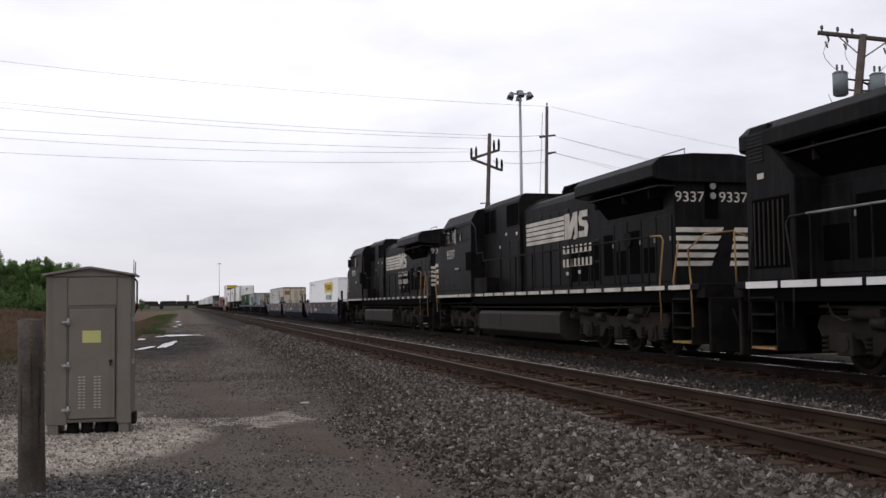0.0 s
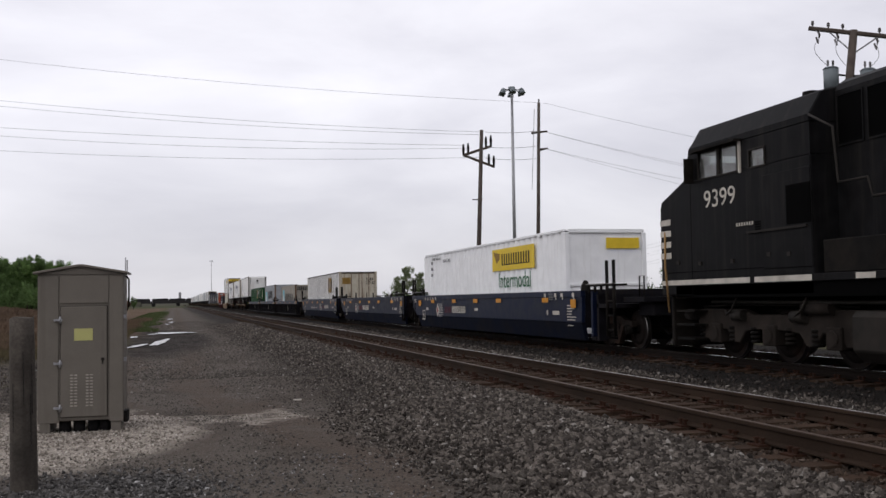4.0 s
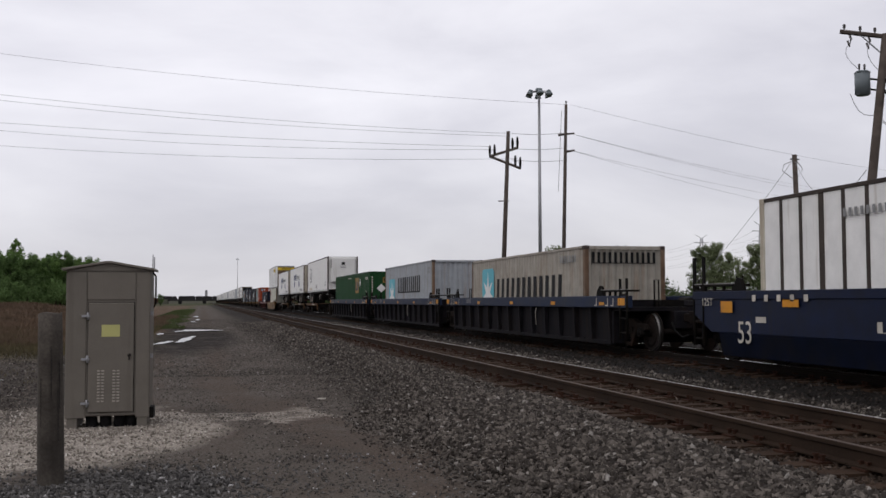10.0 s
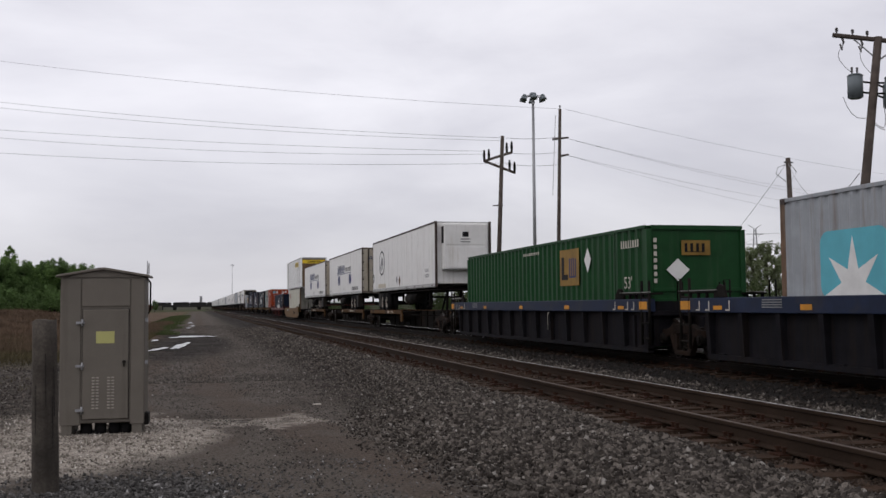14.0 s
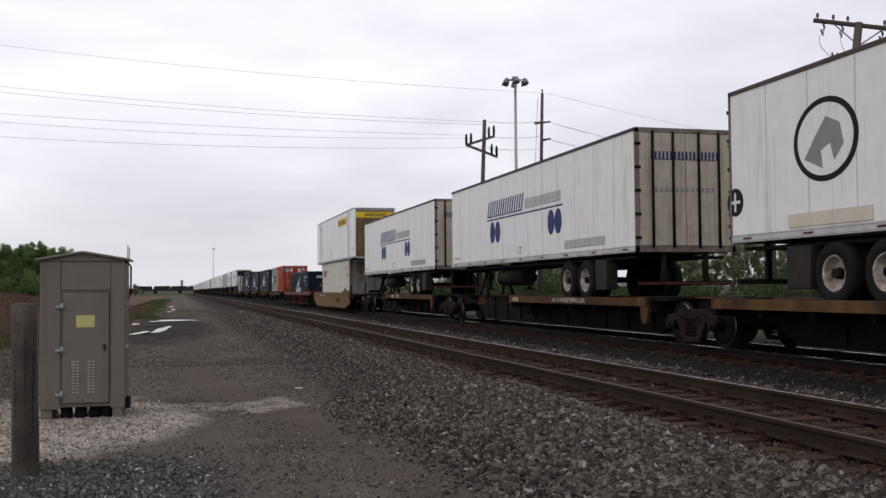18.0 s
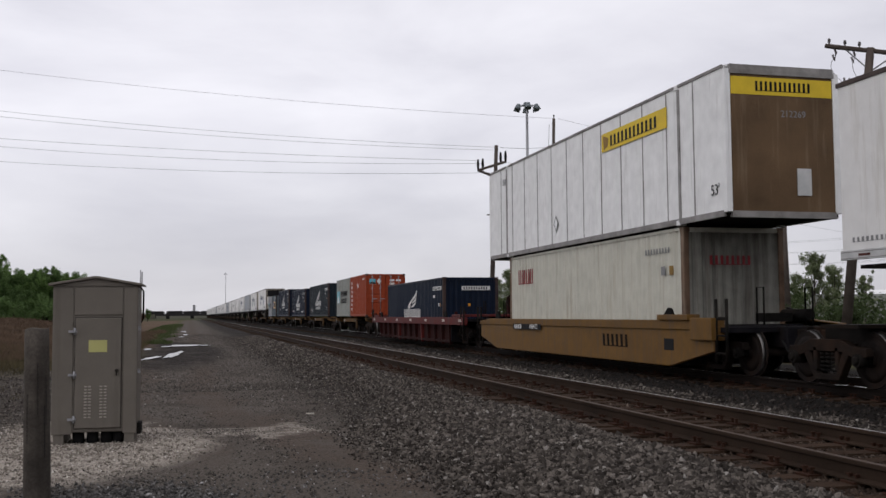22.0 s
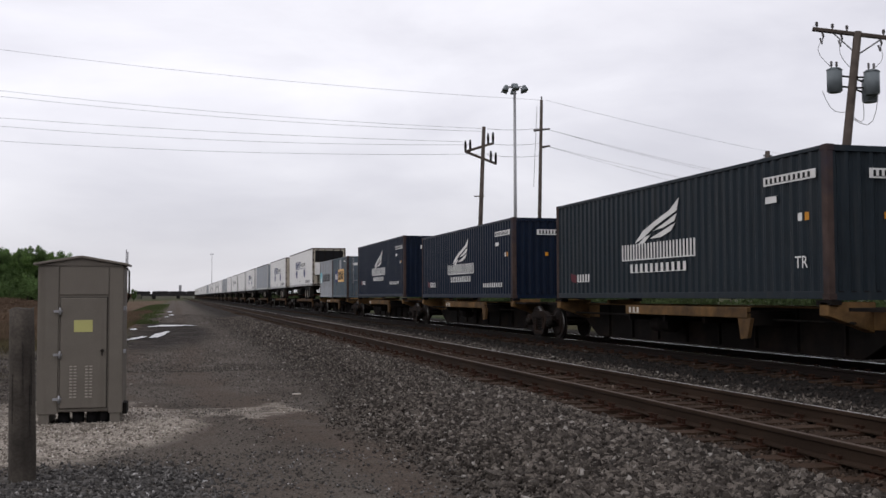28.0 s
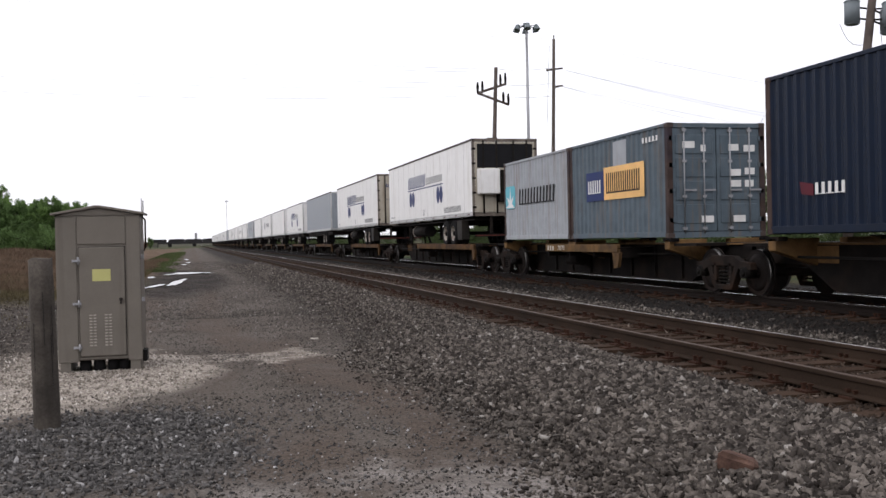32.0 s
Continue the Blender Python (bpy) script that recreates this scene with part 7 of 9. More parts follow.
    for s in (-1, 1):
        for y0, y1, z1 in ((18.32, 18.8, 3.86), (19.22, 19.84, 4.09), (19.92, 20.62, 4.09)):
            a, b = sorted((s * 1.47, s * 1.476))
            w = bpart("cab_window", [(a, b, y0, y1, 3.56, z1)], "clear_glass", cab, "clear cab side window")
            a2, b2 = sorted((s * 1.49, s * 1.52))
            bpart("window_frame", [(a2, b2, y0 - 0.03, y1 + 0.03, 3.53, 3.56), (a2, b2, y0 - 0.03, y1 + 0.03, z1, z1 + 0.03), (a2, b2, y0 - 0.03, y0, 3.56, z1), (a2, b2, y1, y1 + 0.03, 3.56, z1)], "loco_tank", w)
        a, b = sorted((s * 1.5, s * 1.518))
        dr = bpart("cab_door", [(a, b, 17.0, 18.42, 1.7, 3.36)], "loco_black", cab, "recessed cab side door", 0.01)
        bpart("door_screen", [(*sorted((s * 1.518, s * 1.526)), 17.0, 17.68, 2.43, 3.1)], "void", dr, "black screened opening")
        bpart("side_strip", [(*sorted((s * 1.5, s * 1.54)), 19.08, 19.13, 3.5, 4.12)], "stripe", cab, "pale window wind deflector")
        bpart("door_rail", [(*sorted((s * 1.518, s * 1.55)), 17.1, 18.9, 2.36, 2.4)], "loco_tank", dr)
        for j in range(5):
            bpart("vent_slot", [(*sorted((s * 1.5, s * 1.508)), 18.5, 18.68, 2.36 + 0.045 * j, 2.385 + 0.045 * j)], "void", cab)
        for y, z in ((17.6, 1.9), (18.2, 1.92), (19.4, 1.85), (20.6, 1.85), (21.5, 1.9)):
            bpart("lifting_lug", [(*sorted((s * 1.5, s * 1.53)), y, y + 0.1, z, z + 0.07)], "loco_tank", cab)
        bpart("body_seam", [(*sorted((s * 1.5, s * 1.504)), 17.2, 22.2, 1.72, 1.735)], "void", cab)
        bm = bmesh.new()
        prism(bm, [(19.05, 4.08), (20.7, 4.08), (20.7, 4.13), (19.05, 4.13)], "x", *sorted((s * 1.49, s * 1.66)))
        part("sunshade", bm, "loco_grime", cab)
        bpart("mirror", [(*sorted((s * 1.5, s * 1.7)), 20.85, 20.88, 3.5, 4.0)], "loco_grime", cab)
        if lettered:
            for k in range(4):
                z = 2.03 + 0.235 * k
                bpart("nose_stripe", [(*sorted((s * 1.5, s * 1.505)), 21.86, 22.32, z, z + 0.125)], "stripe", nose, "white nose stripe")
            bpart("lower_stripe", [(*sorted((s * 1.504, s * 1.5)), 18.9, 22.3, 1.47, 1.57), (*sorted((s * 1.504, s * 1.5)), 17.02, 18.75, 1.47, 1.57)], "stripe", cab, "cream sill stripe under the cab")
    bm = bmesh.new()
    box(bm, -0.5, 0.5, 20.98, 21.04, 4.25, 4.6)
    part("number_board", bm, "void", cab)
    bm = bmesh.new()
    rod(bm, (-0.3, 18.6, 4.77), (-0.3, 18.6, 4.95), 0.16, 12)
    path(bm, [(0.4, 17.6, 4.77), (0.4, 17.6, 5.1)], 0.02, 6)
    part("horn", bm, "loco_grime", cab)
    # roof gear
    for y in (10.3, 10.63, 10.96, 11.29):
        bm = bmesh.new()
        rod(bm, (0.0, y, 4.4), (0.0, y, 4.66), 0.15, 12, 0.19)
        rod(bm, (0.0, y, 4.66), (0.0, y, 4.84), 0.19, 12, 0.1)
        part("exhaust_pipe", bm, "void", eng, "black rounded exhaust pipe")
    bpart("roof_fan_box", [(-0.6, 0.6, 11.6, 12.7, 4.42, 4.5)], "loco_grime", eng, bevel=0.03)
    bm = bmesh.new()
    path(bm, [(-0.6, wing_from + 0.2, 4.54), (-0.6, wing_from + 0.2, 4.68), (-0.6, wing_from + 1.3, 4.68), (-0.6, wing_from + 1.3, 4.54)], 0.018, 6)
    part("roof_grab_iron", bm, "galv", wing)
    # lights at the radiator end
    for z in (3.82, 3.6):
        bm = bmesh.new()
        rod(bm, (0.0, end - 0.03, z), (0.0, end - 0.09, z), 0.085, 16, 0.095)
        lamp = part("headlight", bm, "loco_grime", rad, "round end headlight")
        bm = bmesh.new()
        rod(bm, (0.0, end - 0.089, z), (0.0, end - 0.097, z), 0.075, 16)
        part("lens", bm, "ink_grey", lamp, "dull silvered headlight lens")
    if lettered:
        bpart("light_housing", [(-0.16, 0.16, end - 0.03, end, 3.1, 4.12)], "void", rad)
        for k in range(5):
            z = 2.02 + 0.19 * k
            bm = bmesh.new()
            prism(bm, [(-0.9, z), (-0.05 + 0.07 * k, z), (0.02 + 0.07 * k, z + 0.11), (-0.9, z + 0.11)], "y", end - 0.008, end - 0.002)
            part("end_stripe", bm, "stripe", rad, "bold white end stripe")
            bm = bmesh.new()
            prism(bm, [(0.42 + 0.03 * k, z), (0.9, z), (0.9, z + 0.11), (0.45 + 0.03 * k, z + 0.11)], "y", end - 0.008, end - 0.002)
            part("end_stripe", bm, "stripe", rad, "bold white end stripe")
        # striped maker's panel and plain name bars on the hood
        for k in range(5):
            z = 3.03 + 0.147 * k
            mark(eng, -0.919, 9.3, 12.6, z, z + 0.11, "stripe", "name_stripe", "white speed stripe")
        polygon_mark(eng, -0.919, [(9.25, 3.03), (8.78, 3.03), (8.5, 3.4), (8.5, 3.03), (8.28, 3.03), (8.28, 3.76), (8.6, 3.76), (8.86, 3.4), (8.86, 3.76), (9.25, 3.76)], "stripe", "name_emblem")
        polygon_mark(eng, -0.919, [(8.2, 3.03), (7.6, 3.03), (7.5, 3.3), (7.62, 3.46), (7.95, 3.5), (7.95, 3.58), (7.55, 3.58), (7.55, 3.76), (8.1, 3.76), (8.22, 3.55), (8.12, 3.36), (7.78, 3.3), (7.78, 3.2), (8.2, 3.2)], "stripe", "name_emblem")
        word_bars(eng, -0.927, 7.15, 9.4, 2.62, 2.84, 7, "stripe")
        word_bars(eng, -0.927, 7.15, 9.4, 2.24, 2.46, 8, "stripe")
        for x in (-0.54, 0.56):
            lettering(number, 0.24, "stripe", rad, on_end(x, end - 0.005, 3.57), "road_number", 1.12)
        lettering(number, 0.35, "stripe", cab, on_side(-1.504, 19.88, 3.11), "road_number", 1.22)
        word_bars(cab, -1.5, 18.7, 19.3, 2.52, 2.58, 7, "stripe")
    # side handrails
    for s in (-1, 1):
        bm = bmesh.new()
        x = s * 1.5
        path(bm, [(x, 2.6, 2.68), (x, 15.5, 2.70), (x, 15.6, 3.0), (x, 16.3, 3.0), (x, 16.4, 3.9), (x, 17.0, 4.2)], 0.022, 6)
        part("side_handrail", bm, "loco_tank" if lettered else "c_edge", c, "long side handrail")
        for k in range(9):
            bm = bmesh.new()
            y = 2.7 + 1.55 * k
            rod(bm, (x, y, 1.55), (x, y, 2.68), 0.02, 6)
            part("handrail_post", bm, "loco_grime", c)
        bm = bmesh.new()
        path(bm, [(x, 2.6, 2.68), (x, 2.1, 2.66), (x, 2.0, 2.55), (x, 2.1, 2.1), (x, 2.2, 1.6), (x, 2.15, 0.75)], 0.02, 7)
        part("end_handrail", bm, "handrail" if lettered else "loco_tank", c, "worn yellow end handrail" if lettered else "dull dark end handrail")
        bm = bmesh.new()
        path(bm, [(x, 0.75, 0.7), (x, 0.8, 1.6), (x, 0.9, 2.3), (x * 0.85, 0.6, 2.6), (x * 0.5, 0.35, 2.65)], 0.02, 7)
        path(bm, [(x * 0.95, 1.75, 0.75), (x * 0.95, 1.7, 1.7), (x * 0.95, 1.45, 2.5)], 0.02, 6)
        path(bm, [(x * 0.5, 0.3, 1.5), (x * 0.5, 0.35, 2.65)], 0.02, 7)
        path(bm, [(x * 0.2, 0.3, 1.5), (x * 0.2, 0.35, 2.5), (x * 0.5, 0.35, 2.62)], 0.022, 7)
        part("end_handrail", bm, "handrail" if lettered else "loco_tank", c, "worn yellow end handrail" if lettered else "dull dark end handrail")
        for k in range(4):
            bpart("step", [(*sorted((s * 0.95, s * 1.52)), 0.85, 1.6, 0.36 + 0.3 * k, 0.40 + 0.3 * k)], "handrail" if k == 0 else "loco_grime", c, "cast entry step")
        bpart("step_riser", [(*sorted((s * 0.95, s * 0.99)), 0.85, 1.6, 0.36, 1.46)], "loco_grime", c)
        for y in (0.8, 1.62):
            bpart("step_side", [(*sorted((s * 0.95, s * 1.5)), y, y + 0.04, 0.34, 1.46)], "loco_grime", c)
        for k in range(4):
            bpart("step", [(*sorted((s * 0.95, s * 1.5)), 20.95, 21.7, 0.36 + 0.28 * k, 0.40 + 0.28 * k)], "loco_grime", c, "cast entry step")
        bm = bmesh.new()
        path(bm, [(s * 1.53, 21.95, 0.9), (s * 1.58, 22.0, 1.9), (s * 1.5, 22.12, 2.6)], 0.022, 7)
        part("nose_handrail", bm, "handrail", c, "worn yellow nose handrail")
    bpart("end_platform", [(-1.5, 1.5, 0.25, 0.62, 1.3, 1.5)], "loco_grime", c)
    bpart("pilot", [(-1.4, 1.4, 0.22, 0.32, 0.2, 1.3)], "loco_grime", c, "black snow pilot", 0.02)
    bpart("pilot", [(-1.4, 1.4, 22.0, 22.12, 0.2, 1.3)], "loco_grime", c, "black snow pilot", 0.02)
    bm = bmesh.new()
    for x in (-0.9, -0.7, 0.7, 0.9):
        path(bm, [(x, 0.25, 1.1), (x, 0.08, 0.85), (x * 0.9, 0.0, 0.5), (x * 0.85, 0.12, 0.35)], 0.024, 6)
    part("air_hose", bm, "tyre", c)
    add_coupler(c, 0.3, -1)
    add_coupler(c, 22.1, 1)
    RIDERS.append((c, u, 180 if turned else 0))
    c.matrix_basis = pose(TRACK_B, u, 0, 0, 0, 180 if turned else 0)
    return c


make_loco("black diesel locomotive with flared radiators and white sill stripe", "", 17.3, turned=True, lettered=False, wing_from=0.55, end=0.62)
make_loco("black diesel locomotive numbered 9337 with white hood stripes", "9337", 17.9)
make_loco("black diesel locomotive numbered 9399 with white hood stripes", "9399", 40.9)


# ---------------------------------------------------------------- the wagons and what they carry
def well_marks(c, L, top, hw, amber):
    for y, w, z0, z1 in amber:
        mark(c, -hw - 0.032, y, y + w, z0, z1, "amber", "amber_reflector", "amber reflective panel")
    for k in range(5):
        y = L - 2.6 - 0.42 * k
        mark(c, -hw - 0.032, y, y + 0.12, top - 0.2, top - 0.08, "stripe", "data_marking")
    mark(c, -hw - 0.003, L - 2.9, L - 2.55, 0.82, 0.93, "stripe", "data_marking")
    near = 2.1 if L > 20 else 0.15
    for k, w in enumerate((0.5, 0.52, 0.34, 0.3, 0.62, 0.56)):
        mark(c, -hw - 0.003, near + 0.98 - w, near + 0.98, 1.02 - 0.075 * k, 1.045 - 0.075 * k, "stripe", "data_marking")
    mark(c, -hw - 0.003, near + 0.55, near + 0.95, 0.50, 0.52, "stripe", "data_marking")
    for y in (2.48, 1.68, 1.2, 0.4):
        mark(c, -hw - 0.032, near + y, near + y + 0.15, 1.27, 1.37, "stripe", "flag_marking")
        mark(c, -hw - 0.032, near + y, near + y + 0.06, 1.19, 1.27, "stripe", "flag_marking")
    for k in range(4):
        mark(c, -hw - 0.032, near + 1.95, near + 2.28, 1.34 - 0.05 * k, 1.36 - 0.05 * k, "ink_grey", "data_marking")
    mark(c, -hw - 0.003, near + 1.55, near + 2.05, 0.78, 0.89, "stripe", "data_panel", "faded pale data panel")
    disc_mark(c, -hw - 0.003, near + 2.45, 0.84, 0.07, 0.08, "stripe", 16, "round_mark")


def pacer_car(u, L, near_t, far_t, nc, fc, e, start=0.15):
    """e: how far from the near end the round emblem stands."""
    c = make_well_car("smooth-sided navy blue container well car, grimy along the bottom", u, L, "smooth", 1.42, 1.45, near_t, far_t, "navy", "navy", nc, fc, 1.35, start)
    x = -1.453
    well_marks(c, L, 1.42, 1.45, ((L - 1.75, 0.45, 1.0, 1.22), (L - 4.0, 0.5, 1.12, 1.25), (L - 7.2, 0.5, 1.12, 1.25), (L - 10.0, 0.5, 1.12, 1.25), (L - 12.6, 0.5, 1.12, 1.25), (start + 2.3, 0.5, 1.12, 1.25), (start + 0.3, 0.35, 0.98, 1.2)))
    disc_mark(c, x, e - 0.05, 0.83, 0.5, 0.29, "navy_top", name="emblem_disc")
    for k in range(8):
        z = 0.60 + 0.065 * k
        mark(c, x - 0.004, e - 0.05 - 0.5 * math.sqrt(max(0.05, 1 - ((z - 0.83) / 0.29) ** 2)), e + 0.1, z, z + 0.02, "stripe", "emblem_line")
    polygon_mark(c, x - 0.008, [(e + 0.52, 0.83), (e + 0.28, 1.1), (e + 0.04, 0.83), (e + 0.28, 0.56)], "stripe", "emblem_diamond")
    polygon_mark(c, x - 0.012, [(e + 0.38, 0.83), (e + 0.28, 0.97), (e + 0.18, 0.83), (e + 0.28, 0.69)], "ink_red", "emblem_core")
    word_bars(c, x, e - 1.8, e - 0.8, 0.75, 0.97, 5, "ink_wine")
    word_bars(c, x, e - 3.68, e - 1.82, 0.75, 0.99, 10, "stripe")
    if e < 11:
        number = e + 4.2
        word_bars(c, x, number + 0.1, number + 1.1, 0.73, 0.9, 4, "stripe")
        lettering("6068", 0.19, "stripe", c, on_side(x - 0.004, number - 0.6, 0.815), "car_number", 1.3)
        for k in range(6):
            mark(c, x, number - 2.4 + 0.2 * k, number - 2.28 + 0.2 * k, 0.79, 0.83, "stripe", "data_marking")
    else:
        mark(c, x, e - 5.2, e - 4.8, 0.84, 0.93, "stripe", "data_panel", "small pale data panel")
    lettering("53", 0.44, "stripe", c, on_side(x - 0.004, L - 2.15 - 0.0, 0.6), "length_number", 0.9)
    lettering("125T", 0.16, "stripe", c, on_side(x - 0.036, L - 0.75, 1.2), "load_number")
    return c


pacer_car(65.7, 21.25, 1.0, None, True, False, 16.5, 2.1)
pacer_car(88.5, 18.3, -0.85, 18.75, False, False, 12.5)
pacer_car(108.3, 18.95, None, 17.6, False, True, 7.6)


def ribbed_car(u, L, near_t, far_t, nc, fc, number):
    c = make_well_car("dirty dark well car with ribbed sides and blue top sill", u, L, "ribbed", 1.36, 1.5, near_t, far_t, "navy_top", "well_dark", nc, fc, 1.25)
    x = -1.505
    for y, w, z in ((0.2, 0.42, 1.3), (1.5, 0.34, 1.2), (5.2, 0.36, 1.22), (9.3, 0.34, 1.22), (13.4, 0.34, 1.22), (L - 1.9, 0.34, 1.2), (L - 0.58, 0.42, 1.3)):
        mark(c, x, y, y + w, 1.12, z, "amber", "amber_reflector", "amber reflective panel")
    for y in (0.9, 1.25, 2.0, L - 2.2, L - 1.4, L - 1.0):
        mark(c, x, y, y + 0.16, 1.1, 1.13, "stripe", "corner_marking")
        mark(c, x, y, y + 0.035, 1.13, 1.3, "stripe", "corner_marking")
    for k in range(4):
        mark(c, x, L - 4.0, L - 3.35, 1.16 + 0.045 * k, 1.18 + 0.045 * k, "ink_grey", "data_marking")
    mark(c, -1.30, 3.0, 3.18, 0.55, 0.75, "stripe", "data_marking")
    lettering("53", 0.3, "ink_grey", c, on_side(-1.303, 8.6, 0.6), "length_number")
    if number:
        word_bars(c, -1.302, L - 3.2, L - 2.2, 0.52, 0.72, 4, "ink_grey")
        lettering(number, 0.22, "ink_grey", c, on_side(-1.303, L - 3.9, 0.62), "car_number")
    bm = bmesh.new()
    path(bm, [(-1.5, 6.9, 1.02), (-1.53, 6.9, 0.9), (-1.5, 6.95, 0.5)], 0.012, 5)
    part("grab_iron", bm, "stripe", c)
    return c


ribbed_car(130.4, 18.7, 1.1, None, True, False, "9009")
ribbed_car(150.4, 18.3, -0.65, 18.95, False, False, "")
ribbed_car(170.0, 18.6, None, 17.4, False, True, "")

# load of the first wagons
c = make_container("white corrugated long container with yellow name panel", 69.4, 0.25, 16.15, 2.9, 2.44, "c_white", near="ribbed", castings=1.98, period=0.5)
x = -1.226
mark(c, x, 2.45, 6.55, 2.16, 2.88, "yellow", "name_panel", "bright yellow name panel")
word_bars(c, x - 0.004, 2.75, 5.55, 2.33, 2.70, 6, "ink")
polygon_mark(c, x - 0.004, [(6.4, 2.8), (5.75, 2.72), (5.75, 2.55), (6.1, 2.4)], "gold", "name_emblem")
lettering("Intermodal", 0.52, "ink_green", c, on_side(x, 4.35, 1.82), "lettering")
word_bars(c, x, 13.4, 14.8, 2.86, 2.96, 9, "ink_grey")
word_bars(c, x, 11.9, 13.0, 2.72, 2.84, 6, "ink_grey")
for k in range(3):
    mark(c, x, 14.65, 14.95, 2.2 + 0.25 * k, 2.32 + 0.25 * k, "ink_grey", "data_marking")
bpart("end_name_panel", [(0.0, 1.0, -0.004, 0.0, 2.6, 2.9)], "yellow", c)

c = make_container("dirty white post-sided long container with gold emblem panel", 108.65, 0.26, 16.2, 2.9, 2.5, "c_offwhite", sides="posts", near="plain", frame="c_rib", post="c_cream")
x = -1.268
mark(c, x, 3.35, 4.7, 1.86, 2.87, "gold", "name_panel", "faded gold emblem panel")
polygon_mark(c, x - 0.004, [(4.6, 2.0), (4.4, 2.0), (4.4, 2.7), (4.6, 2.7)], "rusty", "name_emblem")
word_bars(c, x - 0.004, 3.5, 4.3, 2.1, 2.6, 2, "ink_grey")
word_bars(c, x, 12.4, 13.6, 2.62, 2.76, 8, "ink_grey")
word_bars(c, x, 8.2, 8.8, 2.6, 2.8, 3, "ink_grey")
for k, xx in enumerate((-0.45, 0.05, 0.25, 0.7)):
    bm = bmesh.new()
    rod(bm, (xx, 0.0, 0.4), (xx, 0.0, 3.05), 0.025, 8)
    part("lock_rod", bm, "rusty", c, "rusty locking rod")
bpart("door_skin", [(-1.1, 1.1, 0.018, 0.03, 0.42, 3.02)], "c_cream", c, "rust-streaked cream door skin")
bpart("end_name_panel", [(-1.05, -0.5, 0.008, 0.014, 2.35, 2.78)], "gold", c)
lettering("233181", 0.2, "ink", c, on_end(0.82, 0.012, 2.42), "container_number", 0.75)
end_bars(c, 0.014, 0.55, 1.05, 2.58, 2.76, 4, "ink")

c = make_container("weathered beige container with blue star panel", 133.95, 0.19, 12.0, 2.59, 2.44, "c_beige", near="wavy", post="rusty")
x = -1.214
star_panel(c, x, 8.95, 10.5, 1.30, 2.42)
word_bars(c, x, 1.6, 8.6, 1.20, 2.02, 6, "ink", -0.08)
end_bars(c, 0.0, -1.0, 1.0, 2.28, 2.6, 6, "ink")
word_bars(c, x, 0.6, 2.0, 2.35, 2.55, 7, "ink_grey")

c = make_container("light grey corrugated container with blue star panel", 152.95, 0.24, 12.19, 2.9, 2.44, "c_grey", near="wavy", post="rusty")
x = -1.214
star_panel(c, x, 9.25, 11.0, 1.32, 2.45)
word_bars(c, x, 2.5, 8.42, 1.67, 2.49, 6, "ink", -0.04)
word_bars(c, x, 0.5, 1.1, 2.72, 2.84, 4, "ink_grey")
word_bars(c, x, 0.5, 1.1, 2.54, 2.66, 5, "ink_grey")

c = make_container("green long container with gold emblem panel", 170.6, 0.22, 16.15, 2.9, 2.58, "c_green", near="ribbed", castings=1.98, period=0.4)
x = -1.284
mark(c, x, 4.35, 5.84, 1.78, 2.81, "gold", "name_panel", "faded gold emblem panel")
polygon_mark(c, x - 0.004, [(5.7, 1.95), (5.2, 1.95), (5.2, 2.1), (5.5, 2.1), (5.5, 2.6), (5.7, 2.6)], "ink", "name_emblem")
word_bars(c, x - 0.004, 4.5, 5.1, 2.0, 2.55, 2, "ink_blue")
polygon_mark(c, x, [(3.95, 2.45), (3.71, 2.78), (3.47, 2.45), (3.71, 2.12)], "white", "diamond")
bpart("panel_joint", [(-1.287, -1.27, 1.9, 1.99, 0.3, 3.1)], "c_green", c)
word_bars(c, x, 0.4, 1.5, 2.62, 2.8, 8, "stripe")
word_bars(c, x, 7.6, 9.2, 2.8, 2.88, 8, "stripe")
lettering("53'", 0.3, "stripe", c, on_side(x - 0.003, 1.1, 1.75), "length_number")
bpart("end_name_panel", [(-0.4, 0.35, -0.004, 0.0, 2.4, 2.75)], "gold", c)
end_bars(c, -0.004, -0.32, 0.28, 2.47, 2.68, 2, "ink")
bm = bmesh.new()
prism(bm, [(-0.8, 2.05), (-0.5, 2.32), (-0.2, 2.05), (-0.5, 1.78)], "y", -0.004, 0.0)
part("diamond", bm, "white", c)
for k in range(7):
    bpart("data_marking", [(-1.12, -1.04, -0.004, 0.0, 2.7 - 0.16 * k, 2.8 - 0.16 * k)], "stripe", c)

